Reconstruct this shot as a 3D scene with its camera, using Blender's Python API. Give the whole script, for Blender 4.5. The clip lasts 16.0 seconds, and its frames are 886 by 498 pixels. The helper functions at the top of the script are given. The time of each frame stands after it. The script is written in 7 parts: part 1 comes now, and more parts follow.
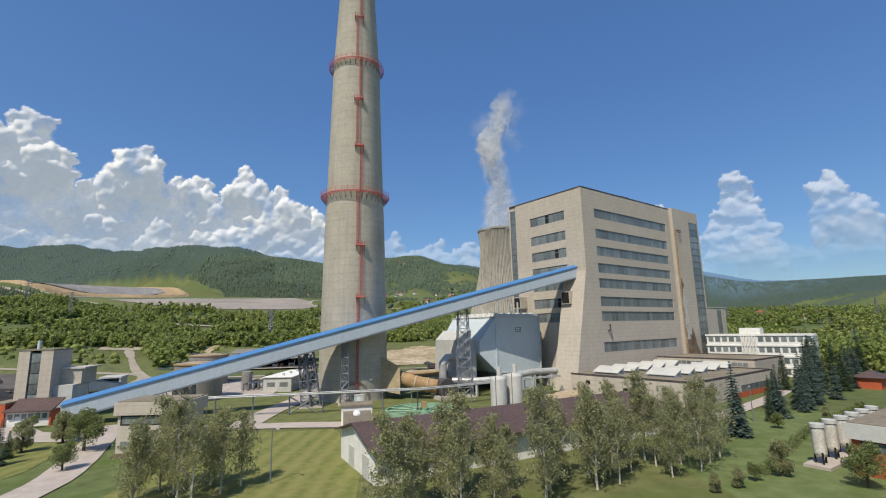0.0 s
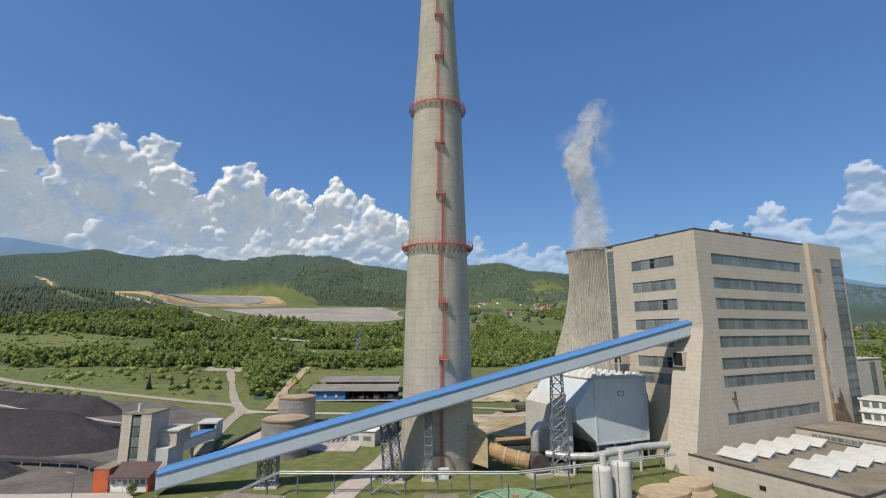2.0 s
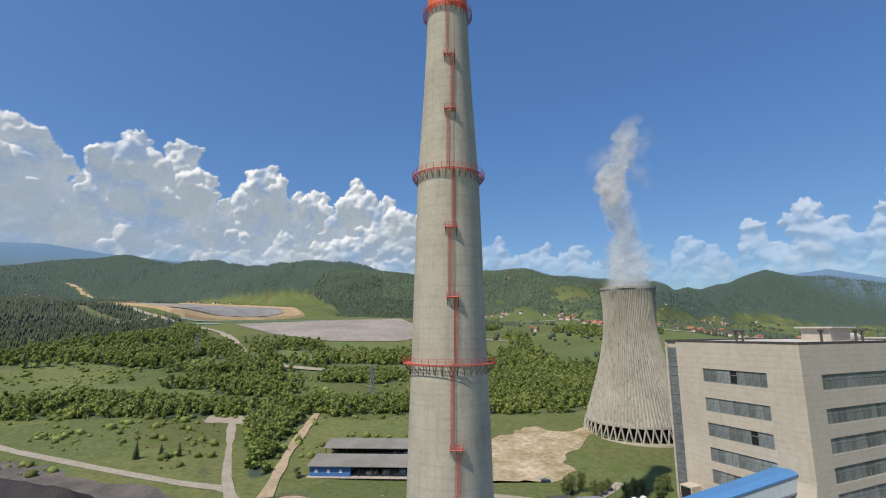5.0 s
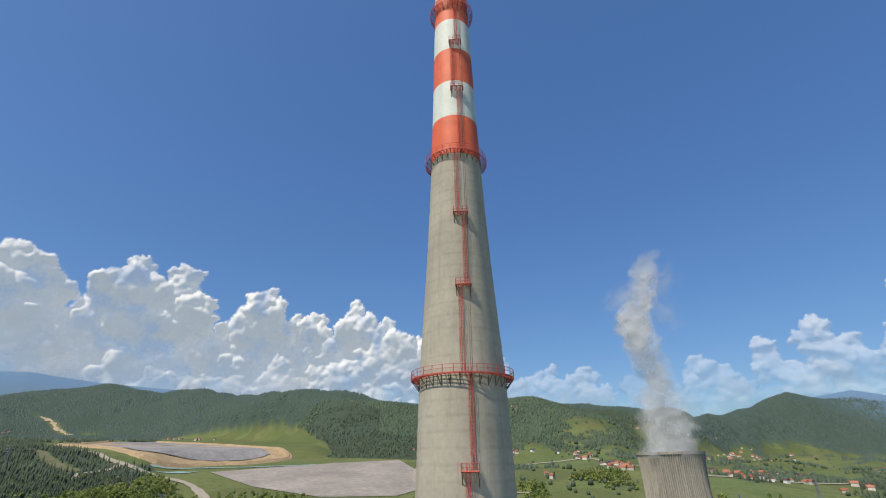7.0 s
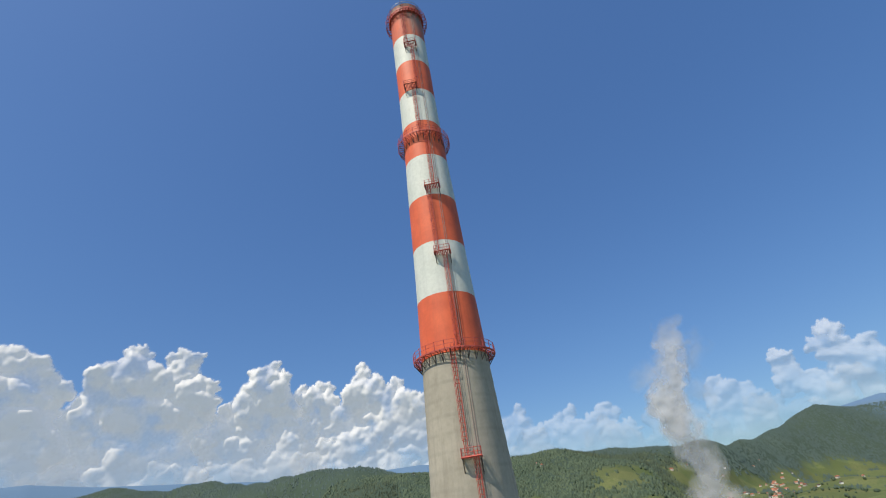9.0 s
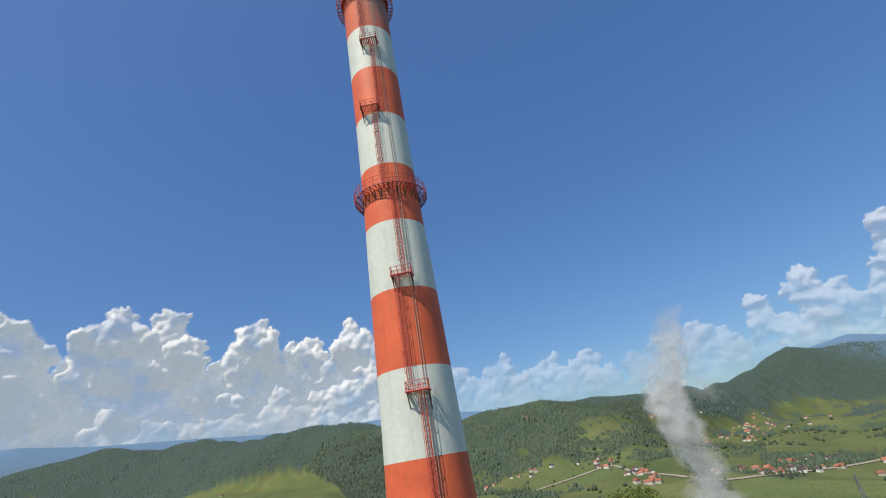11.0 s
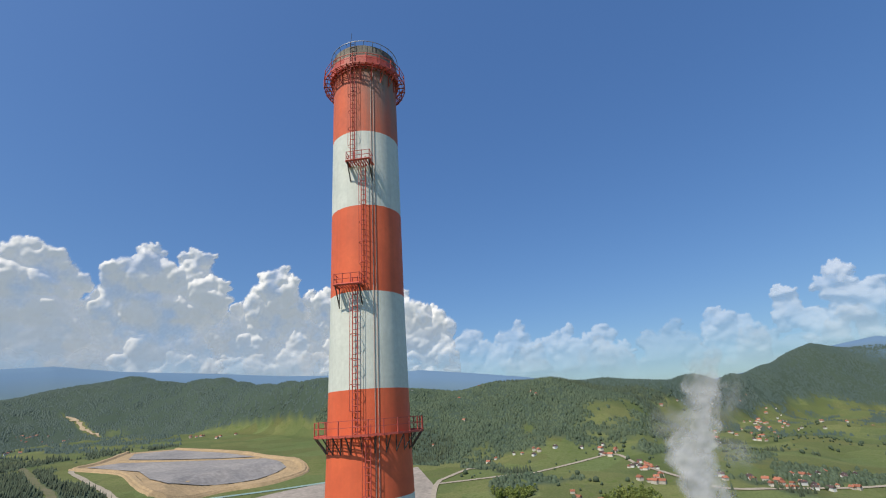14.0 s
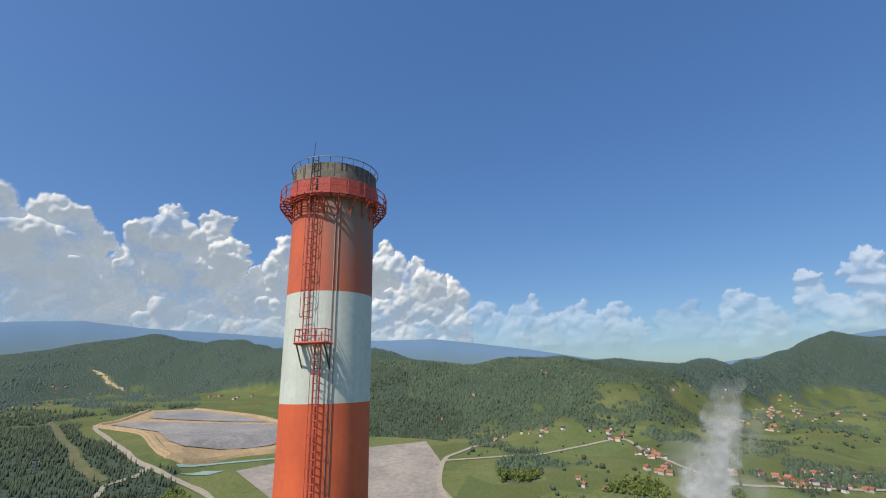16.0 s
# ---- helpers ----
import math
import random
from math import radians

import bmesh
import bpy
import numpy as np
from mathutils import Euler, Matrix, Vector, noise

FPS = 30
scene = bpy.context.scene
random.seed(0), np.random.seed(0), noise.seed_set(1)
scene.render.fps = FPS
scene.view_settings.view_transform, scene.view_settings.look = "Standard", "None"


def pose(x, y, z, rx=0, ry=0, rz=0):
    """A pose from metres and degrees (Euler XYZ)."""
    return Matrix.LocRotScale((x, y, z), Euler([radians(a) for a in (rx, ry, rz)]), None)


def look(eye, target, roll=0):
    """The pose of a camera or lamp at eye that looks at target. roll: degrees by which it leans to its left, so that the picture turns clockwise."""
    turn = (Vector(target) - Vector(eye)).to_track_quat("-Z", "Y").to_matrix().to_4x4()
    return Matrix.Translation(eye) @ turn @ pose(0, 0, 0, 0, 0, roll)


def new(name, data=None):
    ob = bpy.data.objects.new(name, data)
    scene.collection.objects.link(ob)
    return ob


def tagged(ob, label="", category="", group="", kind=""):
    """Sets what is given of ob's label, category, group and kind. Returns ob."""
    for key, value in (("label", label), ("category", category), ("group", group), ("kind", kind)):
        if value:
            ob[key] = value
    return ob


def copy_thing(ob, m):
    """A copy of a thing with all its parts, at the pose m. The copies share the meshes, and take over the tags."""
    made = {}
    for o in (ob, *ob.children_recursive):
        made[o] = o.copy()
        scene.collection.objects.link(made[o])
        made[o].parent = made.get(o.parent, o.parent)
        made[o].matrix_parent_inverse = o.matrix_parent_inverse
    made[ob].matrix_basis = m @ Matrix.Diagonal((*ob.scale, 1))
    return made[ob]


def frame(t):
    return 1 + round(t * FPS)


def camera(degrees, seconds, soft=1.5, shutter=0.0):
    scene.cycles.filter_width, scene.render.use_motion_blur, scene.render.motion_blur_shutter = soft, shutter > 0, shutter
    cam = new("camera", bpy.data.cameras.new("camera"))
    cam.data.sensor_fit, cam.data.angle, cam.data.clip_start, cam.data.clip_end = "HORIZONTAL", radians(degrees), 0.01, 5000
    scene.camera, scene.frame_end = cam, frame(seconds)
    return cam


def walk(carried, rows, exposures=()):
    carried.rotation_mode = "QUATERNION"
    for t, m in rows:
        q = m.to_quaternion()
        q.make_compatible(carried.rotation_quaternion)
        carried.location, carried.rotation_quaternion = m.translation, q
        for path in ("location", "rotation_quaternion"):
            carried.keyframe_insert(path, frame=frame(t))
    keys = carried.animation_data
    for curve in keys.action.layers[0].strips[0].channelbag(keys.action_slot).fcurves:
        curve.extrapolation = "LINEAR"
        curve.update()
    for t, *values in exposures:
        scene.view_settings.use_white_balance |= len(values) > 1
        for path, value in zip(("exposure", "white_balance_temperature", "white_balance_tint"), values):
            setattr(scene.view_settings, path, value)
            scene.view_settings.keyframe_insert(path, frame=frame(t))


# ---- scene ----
cam = camera(87.4, 16.0, soft=1.1)
PATH = [
    (0.0, pose(7.39, -150.17, 20.36, 99.71, 1.19, -7.92)),
    (0.5, pose(6.94, -147.92, 22.78, 100.69, 3.63, -0.97)),
    (1.0, pose(7.39, -146.39, 26.73, 100.57, 3.81, -1.30)),
    (1.5, pose(6.87, -143.87, 32.00, 100.60, 2.29, 0.95)),
    (2.0, pose(7.19, -141.64, 37.25, 100.24, 0.15, 2.23)),
    (2.5, pose(8.65, -138.94, 43.14, 99.80, -0.01, 2.89)),
    (3.0, pose(9.32, -135.84, 48.85, 99.22, -0.40, 3.40)),
    (3.5, pose(9.62, -132.37, 54.65, 98.61, -0.52, 3.99)),
    (4.0, pose(9.82, -128.88, 59.97, 98.45, -0.91, 4.56)),
    (4.2, pose(9.82, -127.43, 62.16, 98.52, -0.62, 4.80)),
    (6.3, pose(4.34, -88.95, 84.84, 107.09, 0.62, 4.65)),
    (6.5, pose(4.19, -87.84, 87.66, 108.99, 0.40, 4.79)),
    (7.0, pose(4.02, -85.68, 95.35, 114.61, 0.80, 5.14)),
    (7.5, pose(4.26, -82.86, 103.28, 114.64, 3.74, 6.05)),
    (8.0, pose(4.13, -80.54, 113.46, 120.06, 2.50, 6.53)),
    (8.5, pose(3.82, -77.67, 123.10, 120.96, 2.17, 7.09)),
    (9.0, pose(5.70, -74.62, 132.05, 120.65, 7.37, 8.10)),
    (9.2, pose(6.43, -73.47, 135.58, 120.64, 8.95, 8.74)),
    (11.3, pose(9.79, -59.51, 168.36, 114.26, 9.44, 6.80)),
    (11.5, pose(10.00, -58.57, 171.10, 114.46, 9.50, 6.75)),
    (12.0, pose(10.37, -56.40, 178.14, 113.96, 5.43, 6.51)),
    (12.5, pose(11.86, -55.13, 184.43, 113.73, 7.73, 7.15)),
    (13.0, pose(12.96, -54.52, 189.93, 112.27, 5.68, 7.20)),
    (13.5, pose(13.53, -53.02, 195.26, 106.87, 3.00, 7.45)),
    (14.0, pose(14.52, -49.81, 202.85, 109.51, 3.82, 7.74)),
    (14.5, pose(15.33, -47.50, 209.31, 109.29, 3.32, 7.96)),
    (15.0, pose(16.18, -46.19, 215.15, 108.67, 2.41, 8.33)),
    (15.5, pose(17.09, -44.81, 220.65, 105.34, 2.06, 8.81)),
    (16.0, pose(17.94, -42.87, 227.20, 105.69, 1.19, 9.11)),
]
walk(cam, PATH)

# ---- light ----
SUN_EL, SUN_AZ = 55.0, 214.0          # the sun stands behind the first viewpoint, to its left
world = bpy.data.worlds.new("sky")
scene.world = world
world.use_nodes = True
wn = world.node_tree.nodes
sky = wn.new("ShaderNodeTexSky")
sky.sky_type = "NISHITA"
sky.sun_disc = False
sky.sun_elevation, sky.sun_rotation = radians(SUN_EL), radians(SUN_AZ)
sky.altitude, sky.air_density, sky.dust_density, sky.ozone_density = 700, 1.0, 2.0, 2.5
wn["Background"].inputs["Strength"].default_value = 0.212
gm = wn.new("ShaderNodeGamma")
gm.inputs["Gamma"].default_value = 0.6
world.node_tree.links.new(sky.outputs[0], gm.inputs["Color"])
hs = wn.new("ShaderNodeHueSaturation")
hs.inputs["Saturation"].default_value = 1.52
hs.inputs["Hue"].default_value = 0.512
world.node_tree.links.new(gm.outputs[0], hs.inputs["Color"])
tint = wn.new("ShaderNodeMix")          # the white balance of a clear noon sky
tint.data_type, tint.blend_type = "RGBA", "MULTIPLY"
tint.inputs[0].default_value, tint.inputs[7].default_value = 1.0, (0.8, 1.0, 1.125, 1)
world.node_tree.links.new(hs.outputs[0], tint.inputs[6])
world.node_tree.links.new(tint.outputs[2], wn["Background"].inputs["Color"])
sun = new("sun", bpy.data.lights.new("sun", "SUN"))
sun.data.energy, sun.data.angle, sun.data.color = 4.7, radians(0.5), (1.0, 0.9, 0.74)
_d = Vector((math.sin(radians(SUN_AZ)) * math.cos(radians(SUN_EL)), math.cos(radians(SUN_AZ)) * math.cos(radians(SUN_EL)), math.sin(radians(SUN_EL))))
sun.matrix_world = look(_d * 400, (0, 0, 0))
scene.view_settings.exposure = 0.0


# ---- materials ----
def mat(name, c1, c2, rough=0.8, big=0.15, fine=4.0, bump=0.15, metal=0.0, streak=0.0, streak_col=None, mix_fine=0.25, spec=0.3, per_object=0.0, bump_scale=None, courses=0.0, course_h=1.2):
    """A surface with patches of two colours, finer grain, optional vertical streaks and fine relief."""
    m = bpy.data.materials.new(name)
    m.use_nodes = True
    t = m.node_tree
    n, link = t.nodes, t.links.new
    b = n["Principled BSDF"]
    b.inputs["Roughness"].default_value, b.inputs["Metallic"].default_value = rough, metal
    b.inputs["Specular IOR Level"].default_value = spec
    co = n.new("ShaderNodeTexCoord").outputs["Object"]
    def noise_at(scale, detail, vec=co, rg=0.6):
        x = n.new("ShaderNodeTexNoise")
        x.inputs["Scale"].default_value, x.inputs["Detail"].default_value, x.inputs["Roughness"].default_value = scale, detail, rg
        link(vec, x.inputs["Vector"])
        return x.outputs["Fac"]
    def ramp(fac, a, b_, lo=0.0, hi=1.0):
        x = n.new("ShaderNodeMapRange")
        for k, v in zip(("From Min", "From Max", "To Min", "To Max"), (a, b_, lo, hi)):
            x.inputs[k].default_value = v
        link(fac, x.inputs["Value"])
        return x.outputs[0]
    def blend(fac, a, b_, how="MIX"):
        x = n.new("ShaderNodeMix")
        x.data_type, x.blend_type = "RGBA", how
        for sock, v in ((x.inputs[0], fac), (x.inputs[6], a), (x.inputs[7], b_)):
            if hasattr(v, "links"):
                link(v, sock)
            else:
                sock.default_value = (*v, 1) if isinstance(v, tuple) else v
        return x.outputs[2]
    col = blend(ramp(noise_at(big, 6), 0.35, 0.65), c1, c2)
    g = ramp(noise_at(fine, 5), 0.3, 0.7, 1 - mix_fine, 1 + mix_fine * 0.6)
    gray = n.new("ShaderNodeCombineColor")
    for k in range(3):
        link(g, gray.inputs[k])
    col = blend(1.0, col, gray.outputs[0], "MULTIPLY")
    if streak:
        mp = n.new("ShaderNodeMapping")
        mp.inputs["Scale"].default_value = (1, 1, 0.045)
        link(co, mp.inputs["Vector"])
        s = ramp(noise_at(1.1, 6, mp.outputs[0], 0.7), 0.5, 0.72, 0, streak)
        col = blend(s, col, streak_col or tuple(v * 0.4 for v in c1))
    if courses:          # faint level joints of the casting
        wv = n.new("ShaderNodeTexWave")
        wv.bands_direction = "Z"
        wv.inputs["Scale"].default_value, wv.inputs["Distortion"].default_value, wv.inputs["Detail"].default_value = 0.314 / course_h, 0.25, 2
        link(co, wv.inputs["Vector"])
        lines = ramp(wv.outputs["Fac"], 0.8, 1.0, 0, courses)
        patchy = n.new("ShaderNodeMath")
        patchy.operation = "MULTIPLY"
        link(lines, patchy.inputs[0]), link(ramp(noise_at(0.35, 4), 0.35, 0.6), patchy.inputs[1])
        col = blend(patchy.outputs[0], col, tuple(v * 0.55 for v in c1))
    if per_object:
        r = ramp(n.new("ShaderNodeObjectInfo").outputs["Random"], 0, 1, 1 - per_object, 1 + per_object)
        g2 = n.new("ShaderNodeCombineColor")
        for k in range(3):
            link(r, g2.inputs[k])
        col = blend(1.0, col, g2.outputs[0], "MULTIPLY")
    link(col, b.inputs["Base Color"])
    if bump:
        x = n.new("ShaderNodeBump")
        x.inputs["Strength"].default_value, x.inputs["Distance"].default_value = bump, 0.05
        link(noise_at(bump_scale or fine * 2, 4), x.inputs["Height"])
        link(x.outputs[0], b.inputs["Normal"])
    return m


def leaf_mat(name, c1, c2, scale=0.4, rough=0.65, vary=0.33, through_light=0.5):
    """Foliage: each leaf or clump of its own shade, some light through it."""
    m = mat(name, c1, c2, rough, scale, 3.0, 0, spec=0.2)
    t = m.node_tree
    n, link = t.nodes, t.links.new
    b = n["Principled BSDF"]
    src = b.inputs["Base Color"].links[0].from_socket
    hsv = n.new("ShaderNodeHueSaturation")
    rnd = n.new("ShaderNodeMapRange")
    rnd.inputs["To Min"].default_value, rnd.inputs["To Max"].default_value = 1 - vary, 1 + vary
    link(n.new("ShaderNodeNewGeometry").outputs["Random Per Island"], rnd.inputs["Value"])
    link(rnd.outputs[0], hsv.inputs["Value"])
    link(src, hsv.inputs["Color"])
    link(hsv.outputs[0], b.inputs["Base Color"])
    tr = n.new("ShaderNodeBsdfTranslucent")
    link(hsv.outputs[0], tr.inputs["Color"])
    mx = n.new("ShaderNodeMixShader")
    mx.inputs[0].default_value = through_light
    link(b.outputs[0], mx.inputs[1]), link(tr.outputs[0], mx.inputs[2])
    link(mx.outputs[0], n["Material Output"].inputs["Surface"])
    return m


CONCRETE = mat("chimney_concrete", (0.51, 0.47, 0.395), (0.42, 0.385, 0.32), 0.9, 0.12, 1.2, 0.2, streak=0.38, streak_col=(0.22, 0.2, 0.17), mix_fine=0.1, courses=0.3, course_h=2.4)
RIM = mat("sooty_rim_and_arch_shade", (0.17, 0.155, 0.135), (0.27, 0.24, 0.2), 0.9, 0.5, 2.5, 0.3, streak=0.6, streak_col=(0.07, 0.06, 0.055))
RED = mat("orange_red_paint", (0.74, 0.15, 0.065), (0.62, 0.12, 0.055), 0.6, 0.25, 2.0, 0.08, streak=0.22, streak_col=(0.3, 0.09, 0.06), mix_fine=0.09)
def soot(m, z0, z1):
    """A grey-brown soot stain that hangs from the mouth down one flank of the shaft."""
    n, link = m.node_tree.nodes, m.node_tree.links.new
    b = n["Principled BSDF"]
    co = n.new("ShaderNodeTexCoord").outputs["Object"]
    sp = n.new("ShaderNodeSeparateXYZ")
    link(co, sp.inputs[0])
    mp = n.new("ShaderNodeMapping")
    mp.inputs["Scale"].default_value = (1, 1, 0.12)
    link(co, mp.inputs["Vector"])
    no = n.new("ShaderNodeTexNoise")
    no.inputs["Scale"].default_value, no.inputs["Detail"].default_value = 0.9, 6
    link(mp.outputs[0], no.inputs["Vector"])
    def ramp(v, a, c, lo, hi):
        x = n.new("ShaderNodeMapRange")
        for k, q in zip(("From Min", "From Max", "To Min", "To Max"), (a, c, lo, hi)):
            x.inputs[k].default_value = q
        link(v, x.inputs["Value"])
        return x.outputs[0]
    def mul(a, c):
        x = n.new("ShaderNodeMath")
        x.operation = "MULTIPLY"
        link(a, x.inputs[0]), link(c, x.inputs[1])
        return x.outputs[0]
    fac = mul(mul(ramp(sp.outputs[0], -1.3, 0.9, 0.05, 1.0), ramp(sp.outputs[2], z0, z1, 0.05, 1.0)), ramp(no.outputs["Fac"], 0.3, 0.6, 0.35, 1.0))
    mx = n.new("ShaderNodeMix")
    mx.data_type = "RGBA"
    mx.inputs[7].default_value = (0.26, 0.195, 0.17, 1)
    link(fac, mx.inputs[0]), link(b.inputs["Base Color"].links[0].from_socket, mx.inputs[6]), link(mx.outputs[2], b.inputs["Base Color"])


SOOTRED = mat("sooty_red_paint", (0.72, 0.15, 0.066), (0.56, 0.13, 0.075), 0.7, 0.16, 1.6, 0.1, streak=0.4, streak_col=(0.19, 0.12, 0.1), mix_fine=0.09)
soot(SOOTRED, 231, 242)
WHITE = mat("white_paint", (0.66, 0.69, 0.645), (0.58, 0.62, 0.575), 0.6, 0.22, 2.0, 0.08, streak=0.25, streak_col=(0.36, 0.38, 0.37), mix_fine=0.09)
REDSTEEL = mat("red_painted_steel", (0.55, 0.11, 0.085), (0.44, 0.09, 0.07), 0.55, 0.8, 5, 0.05)
CONDUIT = mat("faded_conduit", (0.42, 0.31, 0.28), (0.34, 0.25, 0.23), 0.6, 0.5, 5, 0.05)
DARKSTEEL = mat("dark_steel", (0.12, 0.1, 0.1), (0.07, 0.065, 0.065), 0.6, 0.5, 5, 0.05, metal=0.3)
STEEL = mat("grey_steel", (0.26, 0.28, 0.32), (0.19, 0.21, 0.24), 0.55, 0.4, 4, 0.05, metal=0.4)
PALESTEEL = mat("pale_steel_pipe", (0.52, 0.53, 0.53), (0.4, 0.4, 0.39), 0.5, 0.4, 3, 0.05, metal=0.3, streak=0.2)
COOLING = mat("cooling_tower_concrete", (0.38, 0.36, 0.31), (0.3, 0.28, 0.24), 0.95, 0.05, 0.6, 0.25, streak=0.95, streak_col=(0.1, 0.093, 0.08), mix_fine=0.14)
PANEL = mat("beige_facade", (0.5, 0.45, 0.38), (0.44, 0.395, 0.335), 0.85, 0.06, 0.8, 0.1, streak=0.3, streak_col=(0.31, 0.27, 0.215), mix_fine=0.1, courses=0.3, course_h=1.3)
STAIN = mat("rust_brown_stain", (0.14, 0.092, 0.055), (0.27, 0.22, 0.165), 0.9, 0.4, 1.5, 0.1, streak=0.6)
ROOF = mat("gravel_roof", (0.25, 0.215, 0.165), (0.17, 0.15, 0.11), 0.95, 0.12, 1.5, 0.3)
PALEROOF = mat("pale_membrane_roof", (0.52, 0.5, 0.46), (0.42, 0.4, 0.36), 0.85, 0.1, 1.2, 0.1, mix_fine=0.09)
GLASS = mat("grey_glazing", (0.12, 0.145, 0.155), (0.2, 0.225, 0.225), 0.22, 0.35, 1.2, 0.02, spec=0.6, per_object=0.35, streak=0.5, streak_col=(0.3, 0.32, 0.31))
FRAMEGREY = mat("grey_window_frame", (0.2, 0.215, 0.22), (0.15, 0.16, 0.165), 0.5, 0.5, 5, 0)
BLUE = mat("blue_sheet_roof", (0.07, 0.2, 0.44), (0.062, 0.18, 0.39), 0.5, 0.08, 1.5, 0.03, streak=0, mix_fine=0.09)
BLUESIDE = mat("pale_blue_sheet_wall", (0.4, 0.46, 0.52), (0.37, 0.43, 0.49), 0.5, 0.08, 1.5, 0.03, streak=0.12, mix_fine=0.09)
PALEBLUE = mat("pale_grey_blue_cladding", (0.52, 0.58, 0.61), (0.48, 0.54, 0.57), 0.55, 0.1, 1.0, 0.03, streak=0.12, mix_fine=0.09)
PALEGREY = mat("pale_grey_cladding", (0.53, 0.53, 0.5), (0.45, 0.45, 0.43), 0.6, 0.15, 1.0, 0.05, streak=0.25, mix_fine=0.09)
WHITEP = mat("white_plaster", (0.75, 0.75, 0.72), (0.66, 0.66, 0.63), 0.8, 0.3, 1.5, 0.05, streak=0.12, mix_fine=0.09)
VESSEL = mat("stained_white_paint", (0.62, 0.6, 0.55), (0.5, 0.48, 0.42), 0.6, 0.6, 3, 0.05, streak=0.7, streak_col=(0.3, 0.2, 0.1))
ORANGEBRICK = mat("orange_red_brick", (0.5, 0.12, 0.05), (0.4, 0.095, 0.045), 0.85, 0.4, 3.0, 0.15, mix_fine=0.09)
BROWNROOF = mat("brown_sheet_roof", (0.105, 0.072, 0.068), (0.085, 0.058, 0.056), 0.6, 0.15, 1.5, 0.05)
RUST = mat("rusty_insulation", (0.42, 0.28, 0.14), (0.28, 0.18, 0.095), 0.75, 0.35, 1.6, 0.15, streak=0.3)
TANSHEET = mat("tan_duct_plate", (0.46, 0.37, 0.24), (0.38, 0.3, 0.19), 0.7, 0.3, 1.5, 0.1)
TANKSTEEL = mat("weathered_tank_plate", (0.34, 0.33, 0.31), (0.25, 0.24, 0.22), 0.65, 0.2, 1.5, 0.08, metal=0.2, streak=0.6, streak_col=(0.19, 0.14, 0.1), mix_fine=0.09)
TANKTOP = mat("dusty_tank_roof", (0.42, 0.33, 0.23), (0.32, 0.25, 0.17), 0.9, 0.2, 1.5, 0.1)
COAL = mat("coal", (0.03, 0.027, 0.03), (0.048, 0.043, 0.045), 0.9, 0.06, 1.2, 0.6, bump_scale=1.0, mix_fine=0.4)
PAVE = mat("pale_concrete_paving", (0.43, 0.38, 0.345), (0.38, 0.335, 0.3), 0.9, 0.07, 0.5, 0.1, mix_fine=0.15)
DIRT = mat("pale_gravel_track", (0.36, 0.32, 0.26), (0.3, 0.265, 0.21), 0.95, 0.12, 0.9, 0.2)
SAND = mat("sandy_bare_soil", (0.44, 0.35, 0.24), (0.33, 0.26, 0.17), 0.95, 0.06, 0.6, 0.2)
SANDGRASS = mat("sandy_ground_with_grass", (0.47, 0.39, 0.28), (0.25, 0.205, 0.1), 0.95, 0.055, 0.35, 0.3, mix_fine=0.4)
ASH = mat("grey_ash", (0.2, 0.195, 0.2), (0.29, 0.275, 0.265), 0.95, 0.012, 0.12, 0.05)
ASHPALE = mat("pale_dry_ash", (0.34, 0.3, 0.265), (0.24, 0.215, 0.19), 0.95, 0.012, 0.12, 0.05)
TANBANK = mat("tan_earth_bank", (0.4, 0.29, 0.17), (0.32, 0.24, 0.14), 0.95, 0.02, 0.2, 0.1)
# hill forest: distance haze put into the leaf colour as a blue-grey tint
HAZEWOOD = leaf_mat("hazed_hill_foliage", (0.06, 0.094, 0.085), (0.07, 0.104, 0.09), 0.004, vary=0.08, through_light=0.08)
# valley woods shifted duller and bluer for the same haze, less strongly
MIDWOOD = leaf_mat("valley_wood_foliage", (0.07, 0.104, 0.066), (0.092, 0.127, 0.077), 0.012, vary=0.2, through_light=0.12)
TEAL = mat("turquoise_water", (0.22, 0.34, 0.31), (0.27, 0.38, 0.34), 0.4, 0.02, 0.3, 0.02, spec=0.5)
YARD = mat("coal_dusted_yard", (0.09, 0.082, 0.078), (0.16, 0.142, 0.125), 0.95, 0.08, 0.8, 0.1)
GREEN_TANK = mat("pale_green_basin", (0.22, 0.31, 0.2), (0.18, 0.26, 0.17), 0.5, 0.2, 1.5, 0.03)
GREENRAIL = mat("light_green_steel", (0.26, 0.42, 0.28), (0.22, 0.37, 0.25), 0.5, 0.5, 3, 0)
BARK = mat("birch_bark", (0.62, 0.59, 0.54), (0.3, 0.27, 0.24), 0.9, 1.5, 6, 0.2)
TRUNK = mat("brown_bark", (0.11, 0.085, 0.06), (0.07, 0.055, 0.04), 0.95, 1.0, 6, 0.3)
BIRCH = leaf_mat("birch_leaves", (0.38, 0.385, 0.21), (0.31, 0.32, 0.165))
BUSH = leaf_mat("broadleaf_leaves", (0.26, 0.3, 0.125), (0.2, 0.24, 0.095))
SPRUCE = leaf_mat("spruce_needles", (0.065, 0.1, 0.055), (0.09, 0.125, 0.075))
BLUESPRUCE = leaf_mat("blue_spruce_needles", (0.13, 0.18, 0.16), (0.095, 0.14, 0.12))
WOOD = leaf_mat("mixed_wood_foliage", (0.235, 0.3, 0.085), (0.33, 0.375, 0.12), 0.02, vary=0.42, through_light=0.45)
